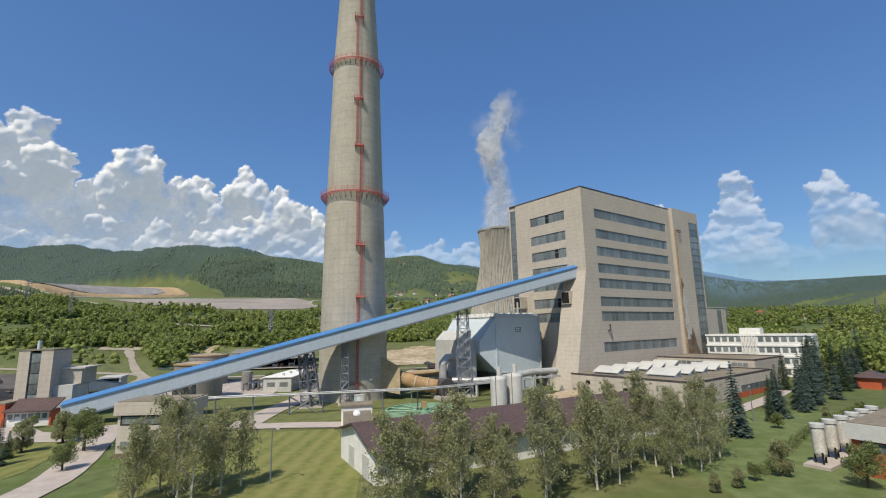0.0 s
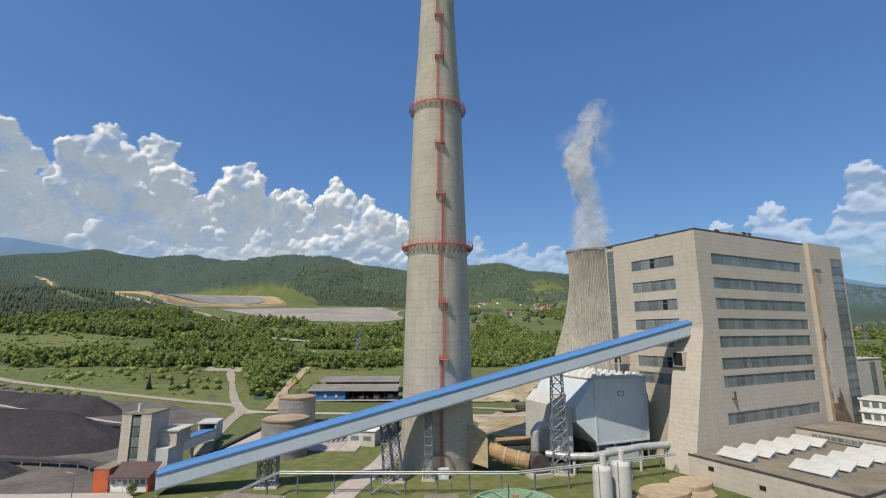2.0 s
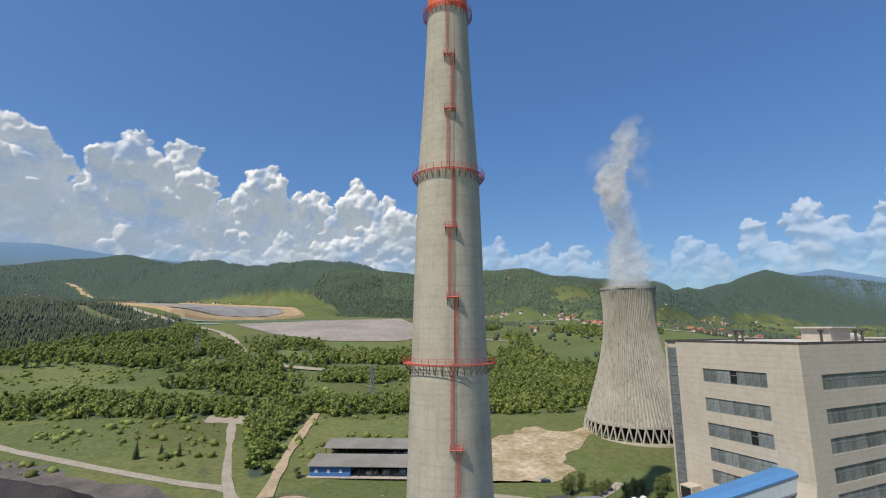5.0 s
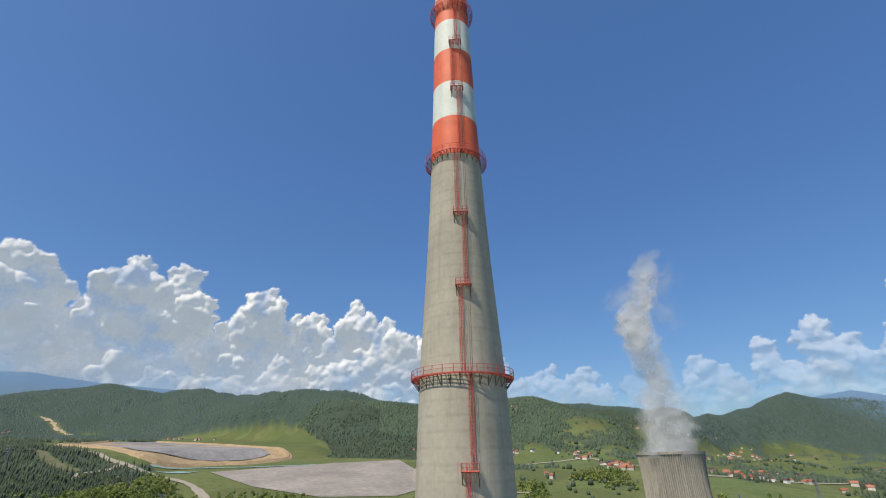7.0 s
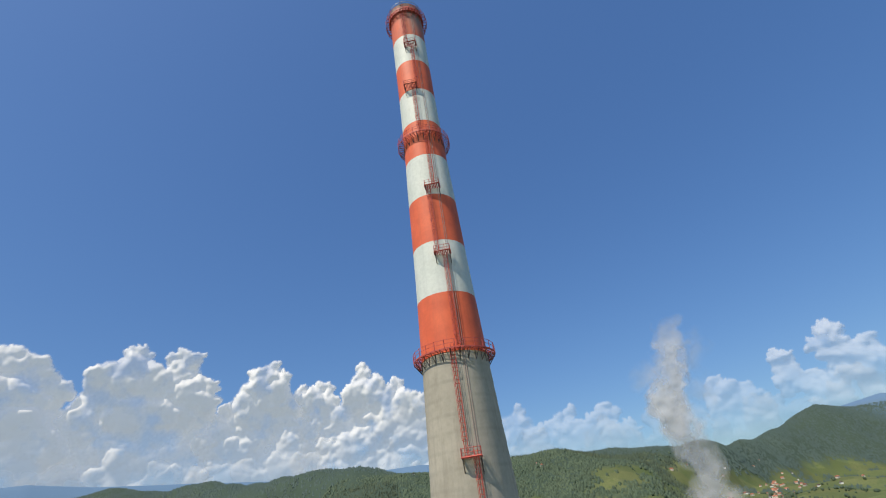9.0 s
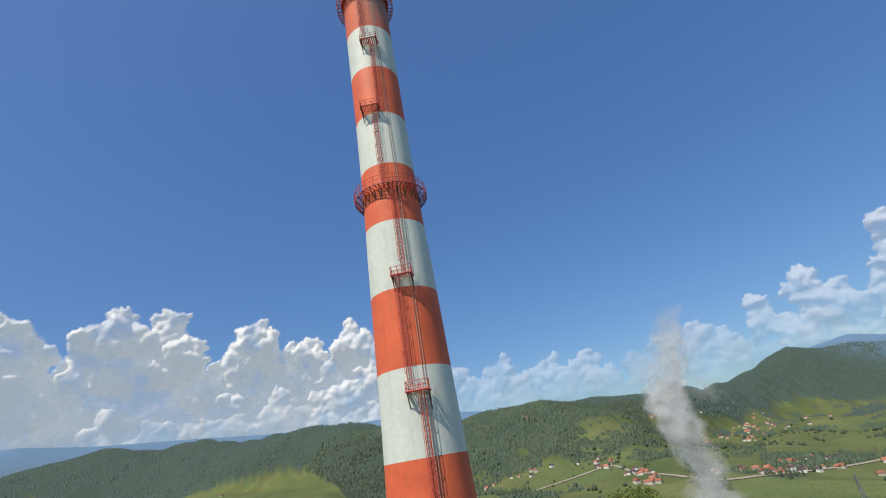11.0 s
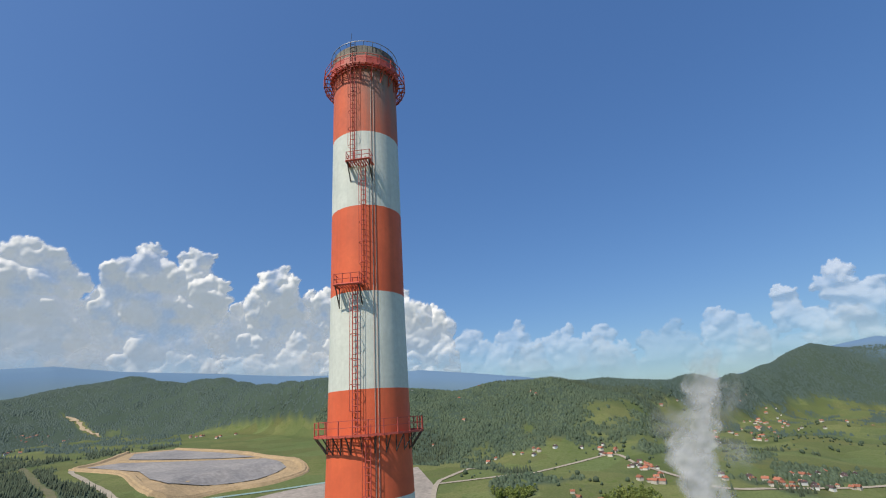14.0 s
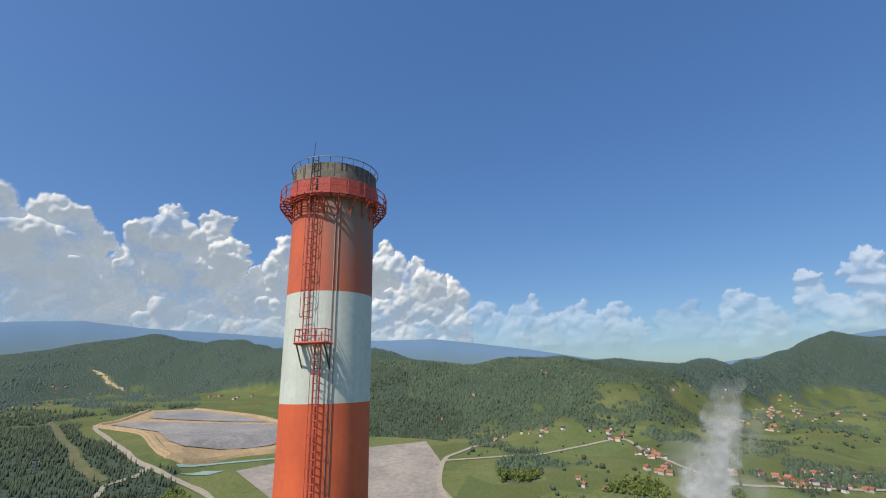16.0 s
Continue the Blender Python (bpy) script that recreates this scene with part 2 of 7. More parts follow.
PINEWOOD = leaf_mat("dark_pine_foliage", (0.06, 0.085, 0.055), (0.075, 0.1, 0.06), 0.02, through_light=0.15)
TILE = mat("orange_roof_tiles", (0.38, 0.15, 0.09), (0.3, 0.12, 0.08), 0.8, 0.05, 0.8, 0.1, per_object=0.3)
FARWHITE = mat("house_plaster", (0.62, 0.57, 0.5), (0.5, 0.46, 0.4), 0.85, 0.05, 0.8, 0.05, per_object=0.25)
# near-black: painted shade for unlit insides, also tyres, crawlers and legs
BLACK = mat("unlit_inside_and_black_parts", (0.012, 0.012, 0.013), (0.02, 0.02, 0.02), 0.8, 0.5, 3, 0)
YELLOW = mat("yellow_machine_paint", (0.5, 0.33, 0.05), (0.42, 0.28, 0.05), 0.6, 0.5, 3, 0)
BLUEWALL = mat("blue_sheet_wall", (0.06, 0.17, 0.42), (0.05, 0.14, 0.36), 0.55, 0.2, 2, 0.05)
GREYROOF = mat("grey_corrugated_roof", (0.24, 0.23, 0.21), (0.19, 0.18, 0.16), 0.8, 0.1, 1.5, 0.1)
CARPAINT = mat("dark_blue_car_paint", (0.03, 0.05, 0.12), (0.03, 0.05, 0.12), 0.3, 0.5, 3, 0, spec=0.6)


# ---- building tools ----
def thing(name, label, category, m=None, group="", kind=""):
    ob = new(name)
    ob.empty_display_size = 0.5
    ob.matrix_world = m if m is not None else Matrix()
    return tagged(ob, label, category, group, kind)


def mesh_of(name, bm, material, smooth=False):
    me = bpy.data.meshes.new(name)
    bmesh.ops.recalc_face_normals(bm, faces=bm.faces)
    bm.to_mesh(me)
    bm.free()
    me.materials.append(material)
    if smooth:
        me.polygons.foreach_set("use_smooth", [True] * len(me.polygons))
    return me


def part(name, bm, material, parent, label="", smooth=False):
    """One bmesh as one mesh object under a thing or a part."""
    ob = new(name, bm if isinstance(bm, bpy.types.Mesh) else mesh_of(name, bm, material, smooth))
    ob.parent = parent
    return tagged(ob, label)


def B():
    return bmesh.new()


def quad(bm, pts):
    return bm.faces.new([bm.verts.new(p) for p in pts])


def box(bm, x0, x1, y0, y1, z0, z1):
    v = [bm.verts.new((x, y, z)) for z in (z0, z1) for x, y in ((x0, y0), (x1, y0), (x1, y1), (x0, y1))]
    for f in ((3, 2, 1, 0), (4, 5, 6, 7), (0, 1, 5, 4), (1, 2, 6, 5), (2, 3, 7, 6), (3, 0, 4, 7)):
        bm.faces.new([v[i] for i in f])
    return bm


def hull8(bm, lo, hi):
    """A block between two four-cornered outlines, corner for corner."""
    v = [bm.verts.new(p) for p in (*lo, *hi)]
    for f in ((3, 2, 1, 0), (4, 5, 6, 7), (0, 1, 5, 4), (1, 2, 6, 5), (2, 3, 7, 6), (3, 0, 4, 7)):
        bm.faces.new([v[i] for i in f])
    return bm


def tube(bm, p0, p1, r0, r1=None, seg=8, caps=True):
    r1 = r0 if r1 is None else r1
    p0, p1 = Vector(p0), Vector(p1)
    d = (p1 - p0).normalized()
    a = d.orthogonal().normalized()
    b = d.cross(a)
    rings = []
    for p, r in ((p0, r0), (p1, r1)):
        rings.append([bm.verts.new(p + (a * math.cos(2 * math.pi * (i + 0.5) / seg) + b * math.sin(2 * math.pi * (i + 0.5) / seg)) * r) for i in range(seg)])
    for i in range(seg):
        bm.faces.new((rings[0][i], rings[0][(i + 1) % seg], rings[1][(i + 1) % seg], rings[1][i]))
    if caps:
        bm.faces.new(rings[0][::-1]), bm.faces.new(rings[1])
    return bm


def bar(bm, p0, p1, w):
    return tube(bm, p0, p1, w * 0.7071, seg=4)


def pipe(bm, pts, r, seg=10):
    for p, q in zip(pts, pts[1:]):
        tube(bm, p, q, r, seg=seg)
    for p in pts[1:-1]:
        bmesh.ops.create_icosphere(bm, subdivisions=2, radius=r * 1.02, matrix=Matrix.Translation(p))
    return bm


def lathe(bm, prof, seg=48, close=False, a0=0.0, a1=2 * math.pi, centre=(0, 0)):
    """A surface of revolution about z from (radius, height) pairs."""
    full = abs(a1 - a0 - 2 * math.pi) < 1e-6
    count = seg if full else seg + 1
    rings = [[bm.verts.new((centre[0] + r * math.cos(a0 + (a1 - a0) * i / seg), centre[1] + r * math.sin(a0 + (a1 - a0) * i / seg), z)) for i in range(count)] for r, z in prof]
    for lo, hi in zip(rings, rings[1:]):
        for i in range(seg):
            j = (i + 1) % count
            bm.faces.new((lo[i], lo[j], hi[j], hi[i]))
    if close:
        bm.faces.new(rings[0][::-1]), bm.faces.new(rings[-1])
    return bm


def lattice(bm, p0, p1, w0, w1, bays, t):
    """A four-legged braced mast from p0 up to p1, w0 wide at its foot and w1 at its head."""
    p0, p1 = Vector(p0), Vector(p1)
    def corner(k, i):
        f = i / bays
        w = (w0 + (w1 - w0) * f) / 2
        sx, sy = ((-1, -1), (1, -1), (1, 1), (-1, 1))[k % 4]
        return p0.lerp(p1, f) + Vector((sx * w, sy * w, 0))
    for k in range(4):
        bar(bm, corner(k, 0), corner(k, bays), t * 1.5)
        for i in range(bays):
            bar(bm, corner(k, i + 1), corner(k + 1, i + 1), t)
            bar(bm, corner(k, i), corner(k + 1, i + 1), t)
            bar(bm, corner(k + 1, i), corner(k, i + 1), t)
    return bm

# ---- ground ----
RIDGE_AZ = [-180, -100, -70, -56, -49, -45, -41, -36, -31, -24, -18, -11, -6, 0, 6, 12, 18, 22, 26, 28.6, 31.2, 34.4, 37, 42, 48, 56, 70, 100, 180]
RIDGE_R = [2600, 2600, 2800, 3200, 3300, 3300, 3300, 3000, 2600, 2000, 1850, 1750, 1700, 1700, 1750, 1850, 2000, 2300, 3000, 3400, 3600, 3750, 3850, 4000, 4000, 3600, 3000, 2600, 2600]
RIDGE_H = [160, 180, 270, 360, 410, 480, 520, 450, 410, 365, 348, 304, 275, 265, 280, 275, 265, 262, 300, 385, 450, 388, 330, 270, 280, 260, 200, 180, 160]
FAR_AZ = [-180, -80, -52, -47, -42, -33, -26, -18, -10, -4, 2, 10, 20, 28, 32, 36, 44, 50, 56, 80, 180]
FAR_H = [250, 350, 700, 730, 690, 660, 620, 600, 610, 550, 480, 360, 300, 380, 480, 520, 330, 300, 330, 300, 250]
def height(x, y):
    """ground height: flat plant yard, valley floor rising north, two ridges"""
    x, y = np.asarray(x, float), np.asarray(y, float)
    r = np.hypot(x, y)
    az = np.degrees(np.arctan2(x, y))
    R, H, FH = (np.interp(az, a, b) for a, b in ((RIDGE_AZ, RIDGE_R), (RIDGE_AZ, RIDGE_H), (FAR_AZ, FAR_H)))
    floor = np.interp(r, [0, 130, 165, 215, 300, 450, 650, 850, 1150, 1500, 5000], [0, 0, 3, 7, 14, 28, 55, 82, 92, 105, 130])
    north = np.clip((np.cos(np.radians(az)) + 0.25) / 0.9, 0, 1)
    east = np.clip((az - 20) / 18, 0, 1) * np.clip((110 - az) / 20, 0, 1)
    floor = floor * north * (1 - 0.55 * east)
    begin = np.interp(az, [-180, -70, -60, -8, 4, 15, 24, 40, 60, 180], [0.42, 0.42, 0.66, 0.66, 0.52, 0.5, 0.74, 0.8, 0.6, 0.42])
    s = np.clip((r / R - begin) / (1 - begin), 0, 1)
    s = s * s * (3 - 2 * s)
    back = np.clip((r - R) / 900, 0, 1)
    z = floor + (H - floor) * s * (1 - 0.35 * back)
    FH = 228 + (FH - 228) * 0.913
    f = np.clip((r - 3600) / 600, 0, 1)
    z = z + np.maximum(FH - z, 0) * f * f * (3 - 2 * f)
    # wooded spur
    z = z + 30 * np.exp(-(((x + 930) / 230) ** 2 + ((y - 520) / 300) ** 2)) * np.clip((r - 300) / 300, 0, 1)
    # knolls on the slopes
    k = np.clip((r - 900) / 500, 0, 1) * np.clip((3600 - r) / 600, 0, 1)
    z = z + k * (16 * np.sin(x / 170 + 1.3) * np.sin(y / 210 + 0.4) + 9 * np.sin(x / 83 + y / 120) + 5 * np.sin(x / 41 - y / 57))
    # ash dump and settling field: levelled, gently tilted ground
    for cx, cy, a, b, turn, level, tilt, r0 in ((-1000, 1250, 640, 420, -38, 126, 0.065, 1150), (-265, 800, 280, 235, -12, 52, 0.11, 600)):
        c, n = math.cos(math.radians(turn)), math.sin(math.radians(turn))
        p, q = (x - cx) * c + (y - cy) * n, -(x - cx) * n + (y - cy) * c
        d = np.clip((1.25 - np.sqrt((p / a) ** 2 + (q / b) ** 2)) / 0.25, 0, 1)
        z = z + (level + tilt * (r - r0) - z) * d * d * (3 - 2 * d)
    return z


_lat = np.random.RandomState(7).rand(256, 256)


def vnoise(x, y, size):
    """smooth value noise, cells of the given size in metres"""
    x, y = np.asarray(x, float) / size + 1000, np.asarray(y, float) / size + 1000
    i, j = np.floor(x).astype(int), np.floor(y).astype(int)
    u, v = x - i, y - j
    u, v = u * u * (3 - 2 * u), v * v * (3 - 2 * v)
    g = lambda a, b: _lat[a % 256, b % 256]
    return (g(i, j) * (1 - u) + g(i + 1, j) * u) * (1 - v) + (g(i, j + 1) * (1 - u) + g(i + 1, j + 1) * u) * v


def seg_dist(x, y, pts):
    d = np.full(np.shape(x), 1e9)
    for (ax, ay), (bx, by) in zip(pts, pts[1:]):
        t = np.clip(((x - ax) * (bx - ax) + (y - ay) * (by - ay)) / ((bx - ax) ** 2 + (by - ay) ** 2), 0, 1)
        d = np.minimum(d, np.hypot(x - ax - t * (bx - ax), y - ay - t * (by - ay)))
    return d


TRACK = [(-92, 82), (-110, 105), (-122, 126), (-140, 160), (-160, 198)]
YARD_ROAD = [(-330, 176), (-270, 134), (-190, 112), (-130, 100), (-104, 96), (-93, 64), (-83, 31), (-74, 8)]
CUTTING = [(-1109, 979), (-960, 868), (-869, 794), (-770, 728), (-706, 676), (-615, 637)]
DUMP_ROAD = [(-1056, 1209), (-990, 1080), (-960, 990), (-929, 928), (-820, 845), (-730, 777), (-637, 713), (-592, 697), (-516, 676), (-434, 632), (-350, 540), (-260, 430), (-150, 400)]
VILLAGE_ROAD = [(-130, 870), (40, 930), (215, 1060), (250, 930), (300, 760), (480, 800), (700, 860)]


def in_ellipse(x, y, cx, cy, a, b, turn):
    c, n = math.cos(math.radians(turn)), math.sin(math.radians(turn))
    return np.sqrt((((x - cx) * c + (y - cy) * n) / a) ** 2 + ((-(x - cx) * n + (y - cy) * c) / b) ** 2)


def woods(x, y):
    """how thickly the land is wooded, 0 to 1"""
    x, y = np.asarray(x, float), np.asarray(y, float)
    r, az = np.hypot(x, y), np.degrees(np.arctan2(x, y))
    n1, n2, n3 = vnoise(x, y, 60), vnoise(x + 500, y, 170), vnoise(x, y + 900, 25)
    n = 0.45 * n1 + 0.35 * n2 + 0.2 * n3
    d = np.zeros(np.shape(x))
    # belt beyond the coal yard, then the wooded rise behind the meadow
    d = np.maximum(d, np.clip((26 - seg_dist(x, y, [(-420, 150), (-290, 205), (-175, 228), (-60, 262)])) / 14 + (n3 - 0.5) * 1.6, 0, 1))
    d = np.maximum(d, np.clip((20 - seg_dist(x, y, [(-136, 232), (-124, 170), (-112, 122)])) / 8 + (n3 - 0.5), 0, 1))
    rise = (x < -30) & (y > 345) & (r < 640)
    d = np.where(rise, np.maximum(d, np.clip((n - 0.44) * 6, 0, 1)), d)
    d = np.maximum(d, np.clip((36 - np.hypot((x + 215) / 1.9, y - 300) ) / 10, 0, 1) * (n3 > 0.25))
    right = (x >= -30) & (y > 245) & (r < 520) & (az < 35)
    d = np.where(right, np.maximum(d, np.clip(1.3 - np.abs(y - 330) / 110 + (n - 0.5) * 2, 0, 1)), d)
    east = (az > 35) & (r > 190) & (r < 1500)
    d = np.where(east, np.clip((n - 0.43) * 5, 0, 0.8), d)
    mid = (r >= 520) & (az > -30) & (az <= 36) & ~rise
    d = np.where(mid, np.clip((n - 0.6) * 6, 0, 0.9), d)
    spur = np.exp(-(((x + 900) / 330) ** 2 + ((y - 520) / 380) ** 2))
    d = np.maximum(d, np.clip((spur - 0.18) * 5, 0, 1))
    d = np.maximum(d, np.clip((1.05 - in_ellipse(x, y, -800, 610, 470, 300, -42)) * 6, 0, 1) * np.clip((n - 0.2) * 6, 0, 1))
    R = np.interp(az, RIDGE_AZ, RIDGE_R)
    s = r / R
    slope = np.clip((s - 0.52) * 4.0, 0, 1.6) * np.where(s > 0.84, 1.3, np.interp(az, [4, 10, 20, 26], [1.0, 0.66, 0.45, 0.45]))
    d = np.maximum(d, np.clip((n + slope * 0.5 - 0.6) * 5, 0, 1) * (r > 750))
    d = np.where((az > 24) & (s < 0.83) & (r > 1300), np.clip((n - 0.6) * 5, 0, 0.6), d)        # fields below the peak
    side = ((x + 1300) * 486 + (y - 1215) * 661) / 820        # beyond the haul road
    d = np.where((in_ellipse(x, y, -1000, 1250, 640, 420, -38) < 1.12) & (side > -10), 0, d)
    d = np.where(in_ellipse(x, y, -265, 800, 280, 225, -12) < 1.12, 0, d)
    d = np.where((side < -12) & (side > -430) & (x > -1500) & (x < -500) & (r > 560), np.clip((n3 + 0.55) * 1.4, 0, 1), d)
    d = np.where(seg_dist(x, y, CUTTING) < 9, 0, d)
    d = np.where((az < -36) & (s > 0.42) & (s < 0.72) & (r > 1300), np.clip((n - 0.5) * 5, 0, 0.9), d)        # fields before the far hill
    d = np.maximum(d, np.clip((1.1 - in_ellipse(x, y, 15, 860, 45, 105, -8)) * 5, 0, 1) * (n3 > 0.3))
    d = np.where(in_ellipse(x, y, -1850, 1895, 180, 15, -21) < 1, 0, d)        # the scar
    d = np.where(in_ellipse(x, y, -745, 1015, 335, 215, -32) < 1, 0, d)        # the ash dump
    near_strip = seg_dist(x, y, [(-86, 92), (-94, 125), (-102, 160), (-114, 232)])
    d = np.where(near_strip < 7, 0, d)
    near_road = np.minimum(np.minimum(seg_dist(x, y, TRACK), seg_dist(x, y, DUMP_ROAD)), seg_dist(x, y, VILLAGE_ROAD))
    d = np.where((near_road < 9) | (np.hypot(x - 106, y - 211) < 52) | (r < 150), 0, d)
    d = np.where((y < 250) & (y < 0.4 * x + 222) & (x > -30) & (az < 35), 0, d)
    d = np.where((y < -40) | ((s > 1.03) & (r > 1650)), 0, d)
    return d


def ground_mesh():
    az = np.radians(np.concatenate([np.linspace(-180, -64, 30)[:-1], np.linspace(-64, 66, 330), np.linspace(66, 96, 40)[1:], np.linspace(96, 180, 22)[1:-1]]))
    rr = np.concatenate([[0], np.geomspace(12, 100, 12), np.linspace(106, 230, 24), np.geomspace(237, 4330, 175)])
    A, Rr = np.meshgrid(az, rr)
    X, Y = Rr * np.sin(A), Rr * np.cos(A)
    W = woods(X, Y)
    Z = height(X, Y) + W * np.clip((Rr - 1000) / 800, 0, 1) * (vnoise(X, Y, 22) - 0.3) * 12
    n, k = Z.shape[1], Z.shape[0]
    verts = np.stack([X, Y, Z], -1).reshape(-1, 3)
    i, j = np.meshgrid(np.arange(k - 1), np.arange(n), indexing="ij")
    j2 = (j + 1) % n
    faces = np.stack([i * n + j, i * n + j2, (i + 1) * n + j2, (i + 1) * n + j], -1).reshape(-1, 4)
    me = bpy.data.meshes.new("ground")
    me.from_pydata(verts.tolist(), [], faces[:, ::-1].tolist())
    me.attributes.new("wood_cover", "FLOAT", "POINT").data.foreach_set("value", W.reshape(-1).astype(np.float32))
    me.polygons.foreach_set("use_smooth", [True] * len(me.polygons))
    return me


def ground_material():
    m = mat("meadow_forest_and_hazed_range", (0.1, 0.13, 0.05), (0.13, 0.153, 0.062), 0.95, 0.006, 0.35, 0.25, mix_fine=0.3, spec=0.1)
    t = m.node_tree
    n, link = t.nodes, t.links.new
    b = n["Principled BSDF"]
    src = b.inputs["Base Color"].links[0].from_socket
    at = n.new("ShaderNodeAttribute")
    at.attribute_name = "wood_cover"
    co = n.new("ShaderNodeTexCoord").outputs["Object"]
    # fields: cells of differing green
    vo = n.new("ShaderNodeTexVoronoi")
    vo.inputs["Scale"].default_value = 0.011
    link(co, vo.inputs["Vector"])
    hsv = n.new("ShaderNodeHueSaturation")
    mr = n.new("ShaderNodeMapRange")
    mr.inputs["To Min"].default_value, mr.inputs["To Max"].default_value = 0.86, 1.16
    sep = n.new("ShaderNodeSeparateColor")
    link(vo.outputs["Color"], sep.inputs[0]), link(sep.outputs[0], mr.inputs["Value"])
    link(mr.outputs[0], hsv.inputs["Value"])
    mh = n.new("ShaderNodeMapRange")
    mh.inputs["To Min"].default_value, mh.inputs["To Max"].default_value = 0.475, 0.51
    link(sep.outputs[1], mh.inputs["Value"]), link(mh.outputs[0], hsv.inputs["Hue"])
    link(src, hsv.inputs["Color"])
    # scattered tufts and bare spots
    no = n.new("ShaderNodeTexNoise")
    no.inputs["Scale"].default_value, no.inputs["Detail"].default_value = 0.09, 8
    link(co, no.inputs["Vector"])
    cr = n.new("ShaderNodeMapRange")
    cr.inputs["From Min"].default_value, cr.inputs["From Max"].default_value = 0.55, 0.72
    link(no.outputs["Fac"], cr.inputs["Value"])
    m1 = n.new("ShaderNodeMix")
    m1.data_type = "RGBA"
    m1.inputs[7].default_value = (0.085, 0.12, 0.032, 1)
    link(cr.outputs[0], m1.inputs[0]), link(hsv.outputs[0], m1.inputs[6])
    # forest floor, bluer to go with the haze tint of the far foliage
    m2 = n.new("ShaderNodeMix")
    m2.data_type = "RGBA"
    m2.inputs[7].default_value = (0.054, 0.08, 0.06, 1)
    link(at.outputs["Fac"], m2.inputs[0]), link(m1.outputs[2], m2.inputs[6])
    # the highest, farthest range is tinted blue: distance haze painted into its colour
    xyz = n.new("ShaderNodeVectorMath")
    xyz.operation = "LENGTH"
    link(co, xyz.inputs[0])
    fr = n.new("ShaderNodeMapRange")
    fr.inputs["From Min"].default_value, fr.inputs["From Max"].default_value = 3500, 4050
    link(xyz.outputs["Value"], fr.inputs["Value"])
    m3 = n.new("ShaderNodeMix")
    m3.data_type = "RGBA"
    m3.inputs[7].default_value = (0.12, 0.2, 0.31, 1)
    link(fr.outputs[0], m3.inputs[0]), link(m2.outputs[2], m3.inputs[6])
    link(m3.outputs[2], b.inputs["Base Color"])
    return m


_g = ground_mesh()
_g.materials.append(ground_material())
ground = tagged(new("ground", _g), "green valley floor of meadows rising to wooded hills, farthest range painted hazy blue", "ground", kind="structure")


def drape(name, pts, material, label, category, lift=0.12, step=6.0, kind="structure", ragged=0.0):
    """A surface patch with the given outline, laid on the ground."""
    bm = B()
    if ragged:
        line = smooth_line(list(pts) + [pts[0]], ragged)[:-1]
        pts = [(p.x + (float(vnoise(p.x, p.y, ragged * 2)) - 0.5) * ragged * 3, p.y + (float(vnoise(p.x + 70, p.y, ragged * 2)) - 0.5) * ragged * 3) for p in line]
    f = bm.faces.new([bm.verts.new((x, y, 0)) for x, y in pts])
    bmesh.ops.triangulate(bm, faces=[f])
    for _ in range(5):
        long = [e for e in bm.edges if e.calc_length() > step]
        if not long:
            break
        bmesh.ops.subdivide_edges(bm, edges=long, cuts=1)
        bmesh.ops.triangulate(bm, faces=bm.faces)
    co = np.array([v.co for v in bm.verts])
    for v, z in zip(bm.verts, height(co[:, 0], co[:, 1])):
        v.co.z = z + lift
    for f in bm.faces:
        f.normal_update()
        if f.normal.z < 0:
            f.normal_flip()
    me = bpy.data.meshes.new(name)
    bm.to_mesh(me), bm.free()
    me.materials.append(material)
    return tagged(new(name, me), label, category, kind=kind)


def smooth_line(pts, step):
    """points along a rounded line"""
    P = [Vector((*p, 0)) for p in pts]
    P = [P[0] * 2 - P[1]] + P + [P[-1] * 2 - P[-2]]
    out = []
    for a, b, c, d in zip(P, P[1:], P[2:], P[3:]):
        k = max(2, int((c - b).length / step))
        for i in range(k):
            t = i / k
            out.append(0.5 * ((2 * b) + (c - a) * t + (2 * a - 5 * b + 4 * c - d) * t * t + (3 * b - a - 3 * c + d) * t ** 3))
    return out + [P[-2]]


def road(name, pts, width, material, label, category="road", lift=0.15, wobble=0.0, step=8.0):
    line = smooth_line(pts, step)
    bm, last = B(), None
    for i, p in enumerate(line):
        d = (line[min(i + 1, len(line) - 1)] - line[max(i - 1, 0)]).normalized()
        s = Vector((-d.y, d.x, 0)) * (width / 2) * (1 + wobble * (float(vnoise(p.x, p.y, 14)) - 0.5))
        row = []
        for k in (-1, 0, 1):
            q = p + s * k
            row.append(bm.verts.new((q.x, q.y, float(height(q.x, q.y)) + lift)))
        if last:
            bm.faces.new((last[0], last[1], row[1], row[0])), bm.faces.new((last[1], last[2], row[2], row[1]))
        last = row
    for f in bm.faces:
        f.normal_update()
        if f.normal.z < 0:
            f.normal_flip()
    me = bpy.data.meshes.new(name)
    bm.to_mesh(me), bm.free()
    me.materials.append(material)
    return tagged(new(name, me), label, category, kind="structure")


LAWN = mat("mown_lawn", (0.14, 0.165, 0.05), (0.175, 0.185, 0.065), 0.95, 0.08, 0.7, 0.2, mix_fine=0.3, spec=0.1)
_n, _l = LAWN.node_tree.nodes, LAWN.node_tree.links.new
_w = _n.new("ShaderNodeTexWave")          # mowing stripes
_w.inputs["Scale"].default_value, _w.inputs["Distortion"].default_value, _w.inputs["Detail"].default_value = 0.1, 0.5, 2
_mp = _n.new("ShaderNodeMapping")
_mp.inputs["Rotation"].default_value = (0, 0, radians(8))
